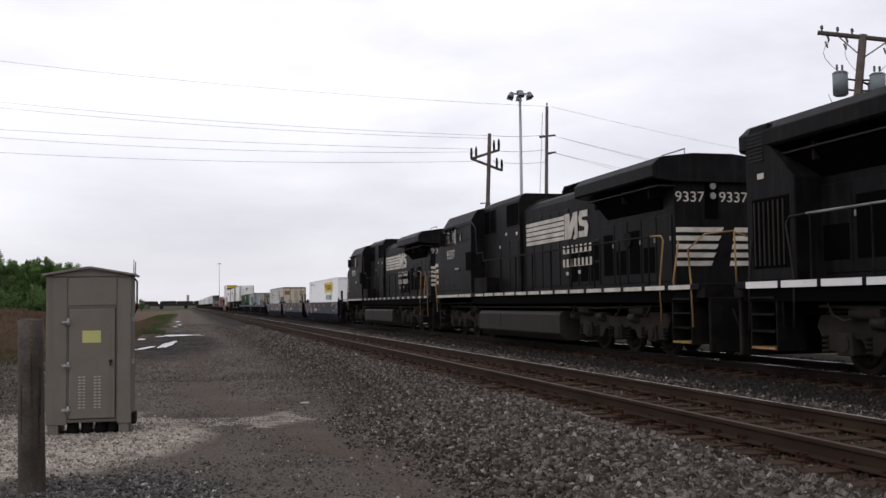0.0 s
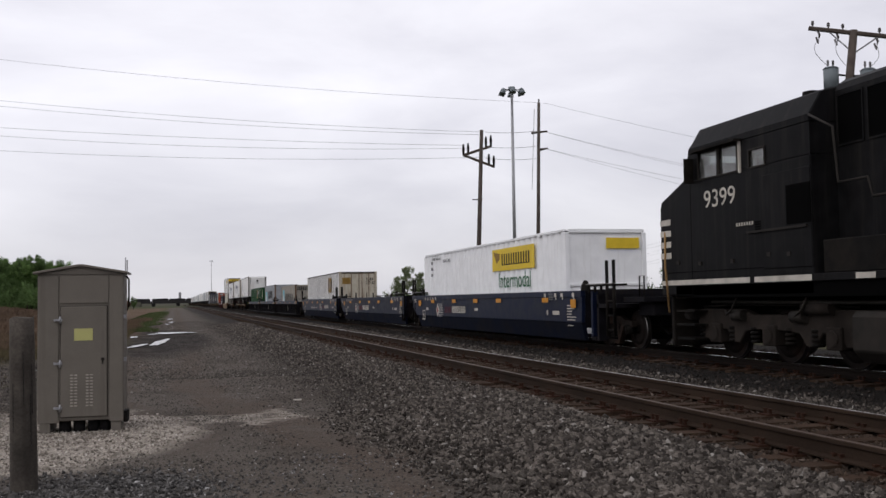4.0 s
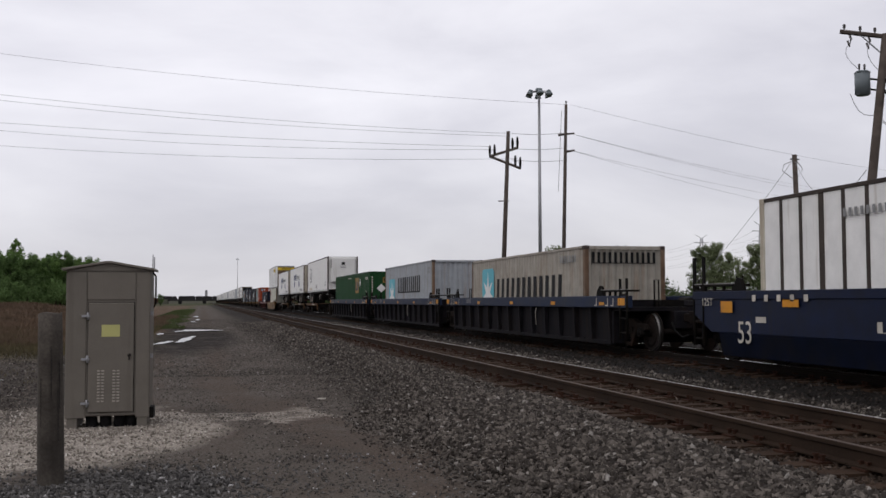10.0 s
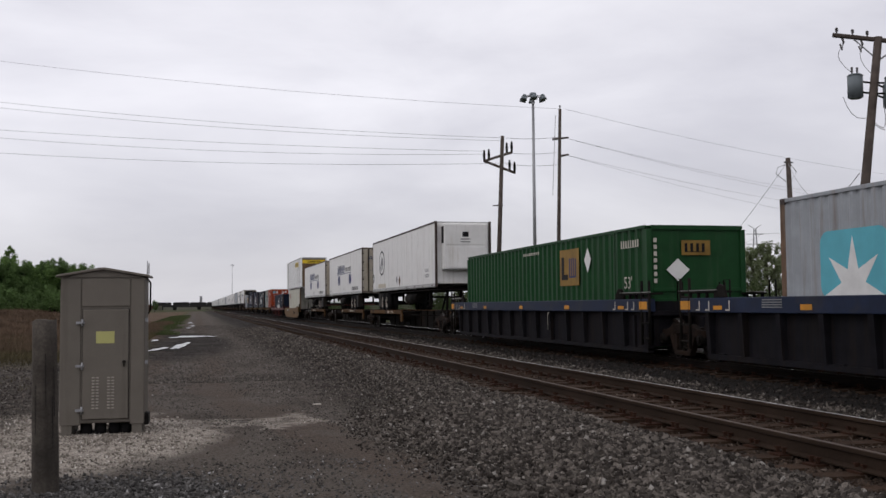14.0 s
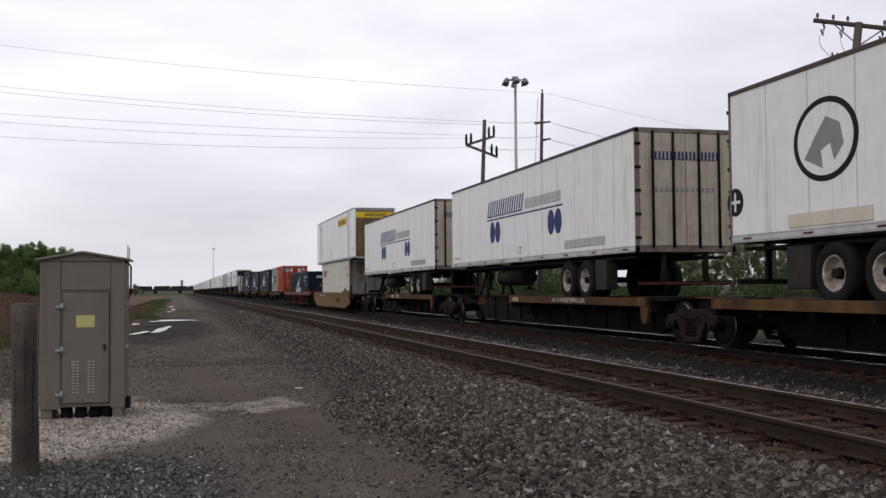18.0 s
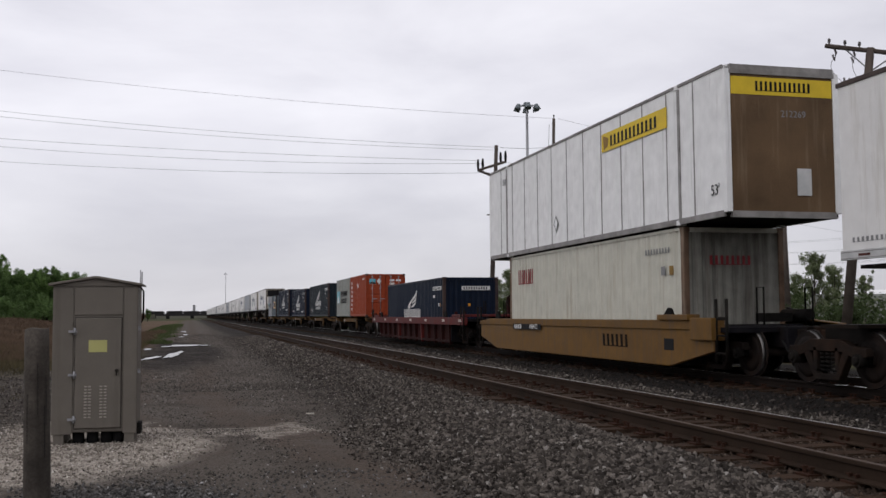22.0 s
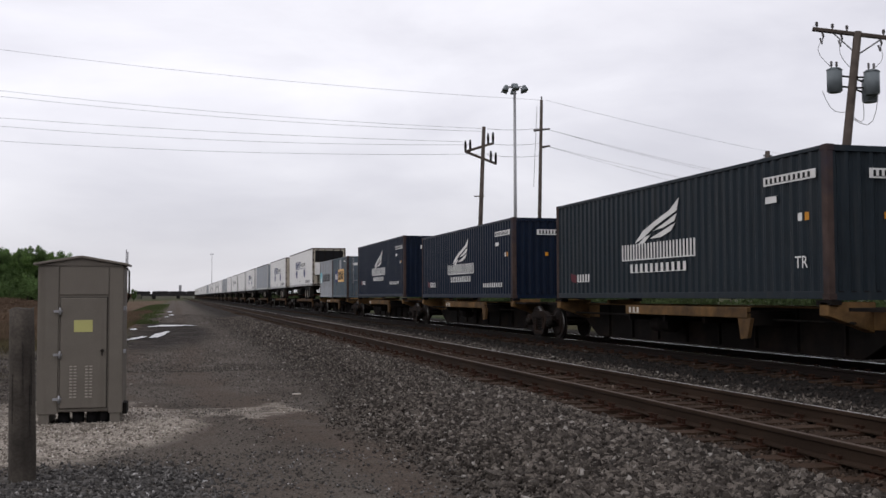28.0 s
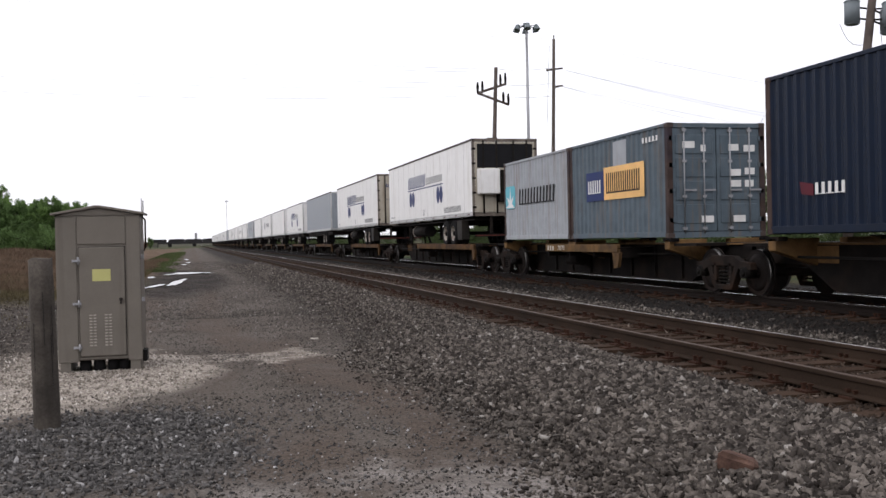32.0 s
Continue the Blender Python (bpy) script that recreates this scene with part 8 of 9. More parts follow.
# spine cars with trailers
make_spine("weathered skeleton car with ochre wheel deck carrying a trailer", 190.6, 19.7, 1.5, 19.8, ((9.1, 18.5),), near_coupler=True, stand=3.2)
make_spine("weathered skeleton car with ochre wheel deck carrying a trailer", 210.5, 19.6, None, 19.7, ((1.5, 11.2),), stand=16.6)
make_spine("weathered skeleton car with ochre wheel deck carrying a trailer", 230.3, 18.9, None, 18.0, ((1.5, 11.2),), far_coupler=True, stand=16.6)
for ob, u in ((RIDERS[-3][0], 0), (RIDERS[-2][0], 1), (RIDERS[-1][0], 2)):
    y1 = 10.9 if u else 14.2
    if u == 0:
        lettering("370861", 0.13, "stripe", ob, on_side(-1.334, 11.6, 0.92), "car_number", 1.2)
        word_bars(ob, -1.331, 12.3, 12.9, 0.86, 0.98, 4, "stripe")
    elif u == 1:
        lettering("ALL PURPOSE SPINE CAR", 0.12, "stripe", ob, on_side(-1.334, 6.2, 0.92), "lettering", 1.3)
        word_bars(ob, -1.331, 10.2, 10.8, 0.86, 0.98, 3, "stripe")
    else:
        lettering("370861", 0.13, "stripe", ob, on_side(-1.334, 8.2, 0.92), "car_number", 1.2)
        word_bars(ob, -1.331, 9.0, 9.6, 0.86, 0.98, 4, "stripe")


def alliance_marks(c, dy=0.0, doors=True):
    x = -1.276
    word_bars(c, x, 7.9 + dy, 11.6 + dy, 3.66, 4.2, 8, "ink_blue", -0.35)
    word_bars(c, x, 4.7 + dy, 7.75 + dy, 3.70, 4.0, 11, "ink_grey")
    mark(c, x, 4.6 + dy, 11.6 + dy, 3.55, 3.60, "ink_blue", "underline", "dark blue line")
    for y in (11.02, 10.45, 5.52, 4.97):
        disc_mark(c, x, y + dy, 3.14, 0.27, 0.36, "ink_blue", name="blue_disc")
    lettering("53'", 0.24, "ink_grey", c, on_side(x - 0.003, 8.25 + dy, 2.44), "length_number")
    word_bars(c, x, 1.75 + dy, 4.5 + dy, 2.33, 2.56, 14, "ink_grey")
    word_bars(c, x, 15.0, 15.9, 2.36, 2.44, 8, "ink_grey")
    if not doors:
        return
    end_bars(c, -0.018, -0.9, 0.9, 4.25, 4.45, 9, "ink_blue")
    end_bars(c, -0.018, -0.8, 0.8, 3.5, 3.6, 12, "ink_grey")


c = make_trailer("white refrigerated semi-trailer with round black emblem, nose first", 192.2, nose_near=True, reefer=True)
x = -1.276
disc_mark(c, x, 13.25, 3.68, 0.86, 0.70, "ink", 36, "round_emblem")
disc_mark(c, x - 0.004, 13.25, 3.68, 0.74, 0.60, "t_white", 36, "emblem_ring")
polygon_mark(c, x - 0.008, [(13.8, 3.4), (13.5, 3.75), (13.2, 4.05), (12.85, 3.9), (12.75, 3.55), (13.0, 3.3), (13.1, 3.6), (13.35, 3.5), (13.3, 3.2)], "ink_grey", "emblem_figure")
disc_mark(c, x, 16.02, 2.86, 0.28, 0.27, "ink", 24, "cross_emblem")
bpart("cross_bar", [(x - 0.009, x - 0.005, 15.85, 16.19, 2.83, 2.89), (x - 0.009, x - 0.005, 15.99, 16.05, 2.68, 3.04)], "t_white", c)
polygon_mark(c, x, [(8.4, 2.55), (8.15, 2.86), (7.9, 2.55), (8.15, 2.25)], "rusty", "diamond")
polygon_mark(c, x, [(9.1, 2.62), (8.88, 2.84), (8.66, 2.62), (8.88, 2.42)], "ink_grey", "diamond")
word_bars(c, x, 1.3, 2.1, 2.80, 2.94, 4, "ink_grey")
word_bars(c, x, 1.3, 2.1, 2.55, 2.70, 6, "ink_grey")
c = make_trailer("white semi-trailer with dark blue name and discs, doors first", 212.5)
alliance_marks(c)
c = make_trailer("white semi-trailer with dark blue name and rusty doors", 231.3)
alliance_marks(c)

# the double stack
c = make_well_car("ochre yellow bathtub well car with slanted ends", 250.7, 17.6, "bathtub", 1.10, 1.5, 1.3, 16.2, "yellow_car", "yellow_car", True, True, 2.0)
x = -1.544
mark(c, -1.545, 10.6, 13.2, 0.78, 0.95, "ink", "number_panel", "black number panel")
lettering("458433", 0.14, "white", c, on_side(-1.551, 11.25, 0.865), "car_number", 1.3)
word_bars(c, -1.549, 12.3, 13.05, 0.80, 0.93, 4, "white")
word_bars(c, -1.503, 4.5, 6.1, 0.45, 0.75, 3, "spine_dark", 0.1)
mark(c, -1.503, 2.3, 2.75, 0.45, 0.70, "ink", "data_panel", "small black data panel")
bpart("end_box", [(-1.6, -1.3, 1.5, 2.9, 1.10, 1.22), (-1.6, -1.3, 0.5, 1.4, 0.7, 1.15)], "yellow_car", c, "ochre end bracket box", 0.01)
c = make_container("ivory grey corrugated container with red name bars", 253.0, 0.22, 12.19, 2.9, 2.44, "c_ivory", near="wavy", post="rusty", end_paint="c_shaded_end")
word_bars(c, -1.214, 9.8, 11.3, 2.2, 2.66, 4, "ink_red")
word_bars(c, -1.214, 0.6, 1.9, 2.6, 2.72, 9, "ink_grey")
mark(c, -1.214, 0.9, 1.1, 2.1, 2.3, "ink_grey", "data_marking")
mark(c, -1.214, 0.5, 0.7, 2.1, 2.3, "gold", "data_marking")
end_bars(c, 0.0, -0.6, 0.45, 2.3, 2.5, 4, "ink_red")
c = make_container("dented white double-stacked long container with yellow name panel", 251.0, 3.14, 16.2, 3.09, 2.6, "c_worn", sides="seams", near="plain", frame="c_edge", post="c_worn", castings=1.98)
x = -1.302
mark(c, x, 2.5, 6.15, 5.38, 5.85, "yellow", "name_panel", "bright yellow name panel")
word_bars(c, x - 0.004, 2.9, 5.6, 5.47, 5.74, 6, "ink")
polygon_mark(c, x - 0.004, [(6.05, 5.8), (5.7, 5.7), (5.75, 5.5), (6.0, 5.42)], "gold", "name_emblem")
lettering("53'", 0.22, "ink", c, on_side(x, 0.45, 3.72), "length_number")
polygon_mark(c, x, [(9.75, 3.85), (9.55, 4.1), (9.35, 3.85), (9.55, 3.6)], "ink_grey", "diamond")
polygon_mark(c, x - 0.005, [(9.68, 3.85), (9.55, 4.02), (9.42, 3.85), (9.55, 3.68)], "c_white", "diamond_field")
word_bars(c, x, 14.2, 14.6, 5.6, 5.8, 3, "ink_grey")
bpart("end_name_panel", [(-1.15, 1.15, 0.022, 0.028, 5.62, 5.98)], "yellow", c, "yellow name panel")
end_bars(c, 0.022, -0.6, 0.7, 5.7, 5.9, 6, "ink")
lettering("212269", 0.14, "ink_grey", c, on_end(0.25, 0.024, 5.25), "container_number")
bpart("end_hatch", [(0.3, 0.62, 0.01, 0.03, 3.6, 4.15)], "alu", c, "small end hatch")
bpart("end_roof_trim", [(-1.2, 1.2, -0.002, 0.05, 6.03, 6.12)], "c_edge", c)
bpart("frame_post", [(-1.305, -1.25, 1.93, 2.02, 3.2, 6.1)], "c_seam", c)
bpart("frame_post", [(-1.305, -1.25, 14.18, 14.27, 3.2, 6.1)], "c_seam", c)

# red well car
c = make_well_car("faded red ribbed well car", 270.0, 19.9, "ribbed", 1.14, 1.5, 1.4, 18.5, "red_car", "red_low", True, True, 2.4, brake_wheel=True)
for k, y in enumerate((0.4, 3.0, 6.2, 9.3, 12.5, 15.6, 18.8)):
    mark(c, -1.505, y, y + 0.42, 0.96, 1.06, "stripe", "reflector", "pale reflector panel")
for y0, y1 in ((0.25, 2.0), (17.9, 19.65)):
    saddle = bpart("end_saddle", [(-1.46, 1.46, y0, y1, 1.15, 1.25)], "red_car", c, "faded red raised end platform", 0.015)
    bpart("saddle_post", [(x0, x0 + 0.1, y, y + 0.1, 1.25, 1.36) for x0 in (-1.4, 1.3) for y in (y0 + 0.2, y1 - 0.3)], "red_low", saddle)
mark(c, -1.302, 5.0, 5.7, 0.40, 0.75, "stripe", "data_panel")
mark(c, -1.306, 5.06, 5.64, 0.46, 0.69, "red_low", "data_panel")
mark(c, -1.302, 2.8, 3.05, 0.5, 0.75, "stripe", "data_marking")


def nyk_marks(c, dz, full=True, extra=True):
    x = -1.214
    word_bars(c, x, 4.3, 7.9, 1.14 + dz, 1.52 + dz, 12, "white")
    wing_mark(c, x, 5.05, 7.2, 1.5 + dz, 2.42 + dz)
    if full:
        word_bars(c, x, 4.65, 7.45, 0.85 + dz, 1.05 + dz, 11, "white")
        polygon_mark(c, x, [(11.15, 0.92 + dz), (10.75, 0.86 + dz), (10.75, 0.66 + dz), (11.1, 0.7 + dz)], "ink_wine", "flag_emblem")
        word_bars(c, x, 9.8, 10.7, 0.68 + dz, 0.88 + dz, 5, "white")
        if extra:
            word_bars(c, x, 1.0, 3.2, 0.62 + dz, 0.76 + dz, 9, "white")
        else:
            lettering("TR", 0.22, "white", c, on_side(x, 0.75, 0.88 + dz), "lettering")
    mark(c, x, 0.3, 1.85, 2.30 + dz, 2.46 + dz, "white", "number_panel", "white number strip")
    word_bars(c, x - 0.004, 0.38, 1.78, 2.33 + dz, 2.43 + dz, 10, "ink")
    mark(c, x, 1.45, 1.8, 1.98 + dz, 2.1 + dz, "white", "data_panel")
    mark(c, x, 0.7, 0.82, 1.6 + dz, 1.74 + dz, "white", "data_marking")
    mark(c, x, 0.5, 0.62, 1.6 + dz, 1.74 + dz, "amber", "data_marking")
    bpart("end_number_panel", [(-0.4, 0.85, -0.004, 0.0, 2.28 + dz, 2.45 + dz)], "white", c)
    end_bars(c, -0.004, -0.32, 0.78, 2.31 + dz, 2.42 + dz, 10, "ink")
    bpart("data_marking", [(-0.12, -0.02, -0.004, 0.0, 1.6 + dz, 1.72 + dz)], "amber", c)


c = make_container("dark blue corrugated container with white wing emblem", 274.35, 0.24, 12.19, 2.59, 2.44, "c_blue", post="rust_post")
nyk_marks(c, 0.0, False)

# skeleton cars with containers
SPAN = ((291.9, 16.4, (1.65, 7.65, 8.2, 14.1)), (308.4, 16.3, (2.45, 14.35)), (324.8, 16.0, (2.0, 13.95)), (340.9, 15.7, (1.9, 13.7)), (356.7, 16.1, (2.1, 7.8, 8.05, 14.1)))
for k, (u, L, br) in enumerate(SPAN):
    sp = make_spine("ochre skeleton car with container brackets", u, L, 1.5 if k == 0 else None, L + 0.05 if k < 4 else L - 1.6, ((4.6, 9.8),), "spine_tan", k == 0, k == 4, br)
    word_bars(sp, -1.331, 9.0, 9.6, 0.85, 0.98, 3, "stripe")
    if k == 4:
        lettering("70770", 0.13, "stripe", sp, on_side(-1.334, 8.5, 0.92), "car_number", 1.2)
c = make_container("orange red twenty-foot container with door end leading", 293.5, 1.16, 6.06, 2.59, 2.44, "c_orange", near="doors")
word_bars(c, -1.214, 2.6, 3.2, 2.95, 3.25, 2, "white", 0.4)
for k in range(7):
    mark(c, -1.214, 5.2, 5.55, 1.55 + 0.28 * k, 1.73 + 0.28 * k, "white", "word_bar")
word_bars(c, -1.214, 0.5, 1.3, 3.42, 3.54, 6, "white")
for xx, z in ((-0.95, 3.15), (0.25, 3.3), (0.65, 3.3), (0.25, 3.1), (0.3, 2.62), (0.68, 2.62), (0.3, 2.2), (0.68, 2.2)):
    bpart("data_marking", [(xx, xx + 0.3, 0.0, 0.006, z, z + 0.12)], "white", c)
bm = bmesh.new()
prism(bm, [(-0.55, 3.3), (-0.4, 3.48), (-0.25, 3.3), (-0.4, 3.12)], "y", -0.002, 0.004)
part("diamond", bm, "white", c)
bpart("notice", [(-1.0, -0.62, 0.0, 0.006, 3.15, 3.45)], "sky_blue", c)
c = make_container("weathered green grey twenty-foot container with black name bars", 299.85, 1.16, 6.06, 2.59, 2.44, "c_lichen")
star_panel(c, -1.214, 4.6, 5.8, 2.1, 2.95)
word_bars(c, -1.214, 1.1, 4.1, 2.55, 2.92, 6, "ink")
word_bars(c, -1.214, 1.4, 3.9, 2.08, 2.42, 6, "ink")
c = make_container("faded slate blue container with white wing emblem", 310.7, 1.16, 12.19, 2.59, 2.44, "c_slate", post="rust_post")
nyk_marks(c, 0.92, True, False)
c = make_container("dark blue container with white wing emblem and address bars", 326.7, 1.16, 12.19, 2.59, 2.44, "c_blue", post="rust_post")
nyk_marks(c, 0.92)
c = make_container("tall dark blue container with white wing emblem", 342.55, 1.2, 12.19, 2.9, 2.44, "c_blue", post="rust_post")
nyk_marks(c, 1.2)
c = make_container("grey blue twenty-foot container with closed doors and orange name panel", 358.7, 1.16, 5.95, 2.59, 2.44, "c_teal", near="doors", post="rust_post")
mark(c, -1.214, 3.6, 4.78, 2.16, 2.92, "ink_blue", "name_panel", "dark blue name panel")
mark(c, -1.214, 1.22, 3.6, 2.16, 2.99, "peach", "name_panel", "pale orange name panel")
word_bars(c, -1.218, 3.75, 4.65, 2.36, 2.7, 3, "white")
word_bars(c, -1.218, 1.4, 3.45, 2.32, 2.84, 8, "ink")
mark(c, -1.214, 2.2, 3.0, 2.99, 3.6, "c_grey", "repair_patch")
word_bars(c, -1.214, 0.4, 1.3, 3.4, 3.52, 5, "white")
for xx, z, w in ((-0.85, 3.18, 0.3), (-0.4, 3.1, 0.12), (0.3, 3.12, 0.25), (0.68, 3.1, 0.28), (0.32, 2.55, 0.28), (0.7, 2.58, 0.25), (0.32, 2.3, 0.28), (0.7, 2.3, 0.22), (0.4, 1.5, 0.3), (-0.4, 1.5, 0.3)):
    bpart("data_marking", [(xx, xx + w, 0.0, 0.008, z, z + 0.15)], "white", c)
c = make_container("light grey twenty-foot container with star panel", 364.75, 1.16, 6.06, 2.59, 2.44, "c_grey", post="rust_post")
star_panel(c, -1.214, 4.9, 5.9, 2.2, 2.95)
word_bars(c, -1.214, 1.1, 4.5, 2.3, 2.8, 6, "ink", -0.1)

# the long tail of trailers
tail_u = [374.5 + 19.75 * k for k in range(25)]
for k, u in enumerate(tail_u):
    near = k < 4
    first, last = k % 3 == 0, k % 3 == 2
    make_spine("weathered skeleton car carrying a trailer", u - 1.6, 19.6, 1.5 if first else None, 18.1 if last else 19.7, ((1.5, 11.2),), near_coupler=first, far_coupler=last, stand=16.6 if near else None)
    if k in (2, 7, 13):
        c = make_trailer("plain grey semi-trailer on a skeleton car", u, "t_grey", simple=True, L=16.3)
    else:
        c = make_trailer("white semi-trailer on a skeleton car" if k else "white semi-trailer with dark open cooling unit bay", u, "t_white", simple=k > 1, L=16.3 if k else 16.4)
    if k < 4 and k != 2:
        alliance_marks(c, doors=k == 1)
    elif k % 2:
        disc_mark(c, -1.276, 11.5, 3.6, 0.7, 0.6, "ink_grey", name="round_emblem")
        word_bars(c, -1.276, 4.0, 9.0, 3.4, 3.9, 8, "ink_grey")
    if k == 0:
        # a flat black panel stands for the shaded inside of the bay
        bpart("dark_bay", [(-1.1, 1.1, -0.02, -0.014, 3.9, 4.8)], "ink", c, "flat black panel painting the dark inside of the unit bay")
        bpart("unit_case", [(-1.12, -0.3, -0.34, -0.02, 2.9, 3.85)], "t_white", c, "white cooling unit case", 0.03)
        bpart("unit_fan_housing", [(-0.3, 0.9, -0.3, -0.02, 2.6, 3.8)], "loco_grime", c)


# ---------------------------------------------------------------- trees, bushes, grass
def leaf_material(name, col):
    """Leaves scatter light and let some of it through."""
    m = mat(name, col, 0.8, var=0.4, scale=0.8, fine=5, bump=0)
    n, l = m.node_tree.nodes, m.node_tree.links
    b = n["Principled BSDF"]
    thin, mx = n.new("ShaderNodeBsdfTranslucent"), n.new("ShaderNodeMixShader")
    l.new(b.inputs["Base Color"].links[0].from_socket, thin.inputs["Color"])
    mx.inputs[0].default_value = 0.4
    l.new(b.outputs[0], mx.inputs[1])
    l.new(thin.outputs[0], mx.inputs[2])
    l.new(mx.outputs[0], n["Material Output"].inputs["Surface"])
    return m


M["leaf_a"] = leaf_material("spring_green_leaves", (0.115, 0.185, 0.056))
M["leaf_b"] = leaf_material("dark_green_leaves", (0.082, 0.132, 0.045))
# paler and greyer: distance haze and light from behind, put into the colour
M["leaf_c"] = leaf_material("hazy_backlit_green_leaves", (0.168, 0.198, 0.105))
M["leaf_scrub"] = leaf_material("dull_scrub_leaves", (0.044, 0.062, 0.024))
M["bark"] = mat("dark_bark", (0.06, 0.05, 0.042), 0.9, var=0.3)
M["straw"] = mat("dry_straw_grass", (0.108, 0.074, 0.05), 0.9, var=0.35, scale=0.3, fine=3, bump=0)
M["olive"] = mat("olive_straw_grass", (0.075, 0.062, 0.033), 0.9, var=0.4, scale=0.4, fine=3, bump=0)
M["blade"] = mat("green_grass_blades", (0.062, 0.08, 0.03), 0.9, var=0.4, scale=0.5, fine=8, bump=0)
M["bush_brown"] = leaf_material("russet_leaves", (0.10, 0.055, 0.035))
RNG = np.random.default_rng(7)


def leaves_mesh(name, centres, radii, count, size):
    """Many small leaf blades scattered through clumps."""
    idx = RNG.integers(0, len(centres), count)
    d = RNG.normal(size=(count, 3))
    d /= np.linalg.norm(d, axis=1)[:, None]
    rad = RNG.random(count) ** 0.45
    c = np.array(centres)[idx] + d * rad[:, None] * np.array(radii)[idx][:, None] * np.array([0.95, 0.95, 1.05])
    u = RNG.normal(size=(count, 3))
    u /= np.linalg.norm(u, axis=1)[:, None]
    w = np.cross(u, d)
    w /= np.linalg.norm(w, axis=1)[:, None] + 1e-6
    s = size * RNG.uniform(0.6, 1.4, count)[:, None]
    v = np.stack([c - u * s, c + w * s * 0.6, c + u * s, c - w * s * 0.6], 1).reshape(-1, 3)
    me = bpy.data.meshes.new(name)
    me.vertices.add(len(v))
    me.vertices.foreach_set("co", v.ravel().astype(np.float32))
    me.loops.add(count * 4)
    me.loops.foreach_set("vertex_index", np.arange(count * 4, dtype=np.int32))
    me.polygons.add(count)
    me.polygons.foreach_set("loop_start", np.arange(0, count * 4, 4, dtype=np.int32))
    me.update(calc_edges=True)
    return me


def make_tree(seed, height, spread, leaf, count):
    random.seed(seed)
    t = thing("tree", "leafy spring green tree at the edge of the field", "tree", "trees along the line")
    bm = bmesh.new()
    h = height
    rod(bm, (0, 0, -0.3), (0.1, 0, h * 0.45), 0.035 * h ** 0.75, 8, 0.022 * h ** 0.75)
    rod(bm, (0.1, 0, h * 0.45), (0.0, 0.1, h * 0.8), 0.022 * h ** 0.75, 7, 0.008 * h ** 0.75)
    centres, radii = [], []
    for k in range(13):
        a = k * 2.4 + random.uniform(-0.4, 0.4)
        z = 0.14 + 0.58 * (k / 12) + random.uniform(-0.04, 0.04)
        reach = spread * (1.05 - 0.75 * (k / 12)) * random.uniform(0.7, 1.1)
        rise = h * random.uniform(0.16, 0.34)
        p0 = Vector((0.08, 0, z * h))
        e = Vector((math.cos(a) * reach, math.sin(a) * reach, min(0.96 * h, z * h + rise)))
        rod(bm, p0, e, 0.011 * h ** 0.75, 5, 0.003 * h ** 0.75)
        for q in range(6):
            f = 0.3 + 0.72 * q / 5
            o = Vector((random.gauss(0, 1), random.gauss(0, 1), random.gauss(0, 0.8))) * 0.12 * spread
            centres.append(tuple(p0.lerp(e, f) + o + Vector((0, 0, 0.06 * h * random.random()))))
            radii.append(spread * random.uniform(0.12, 0.26))
    for k in range(8):
        centres.append((random.uniform(-0.3, 0.3) * spread, random.uniform(-0.3, 0.3) * spread, h * random.uniform(0.72, 0.97)))
        radii.append(spread * random.uniform(0.1, 0.2))
    part("trunk", bm, "bark", t)
    part_mesh("crown", leaves_mesh("crown", centres, radii, int(count * 1.7), 0.085 * (height / 8) ** 0.5), leaf, t)
    return t


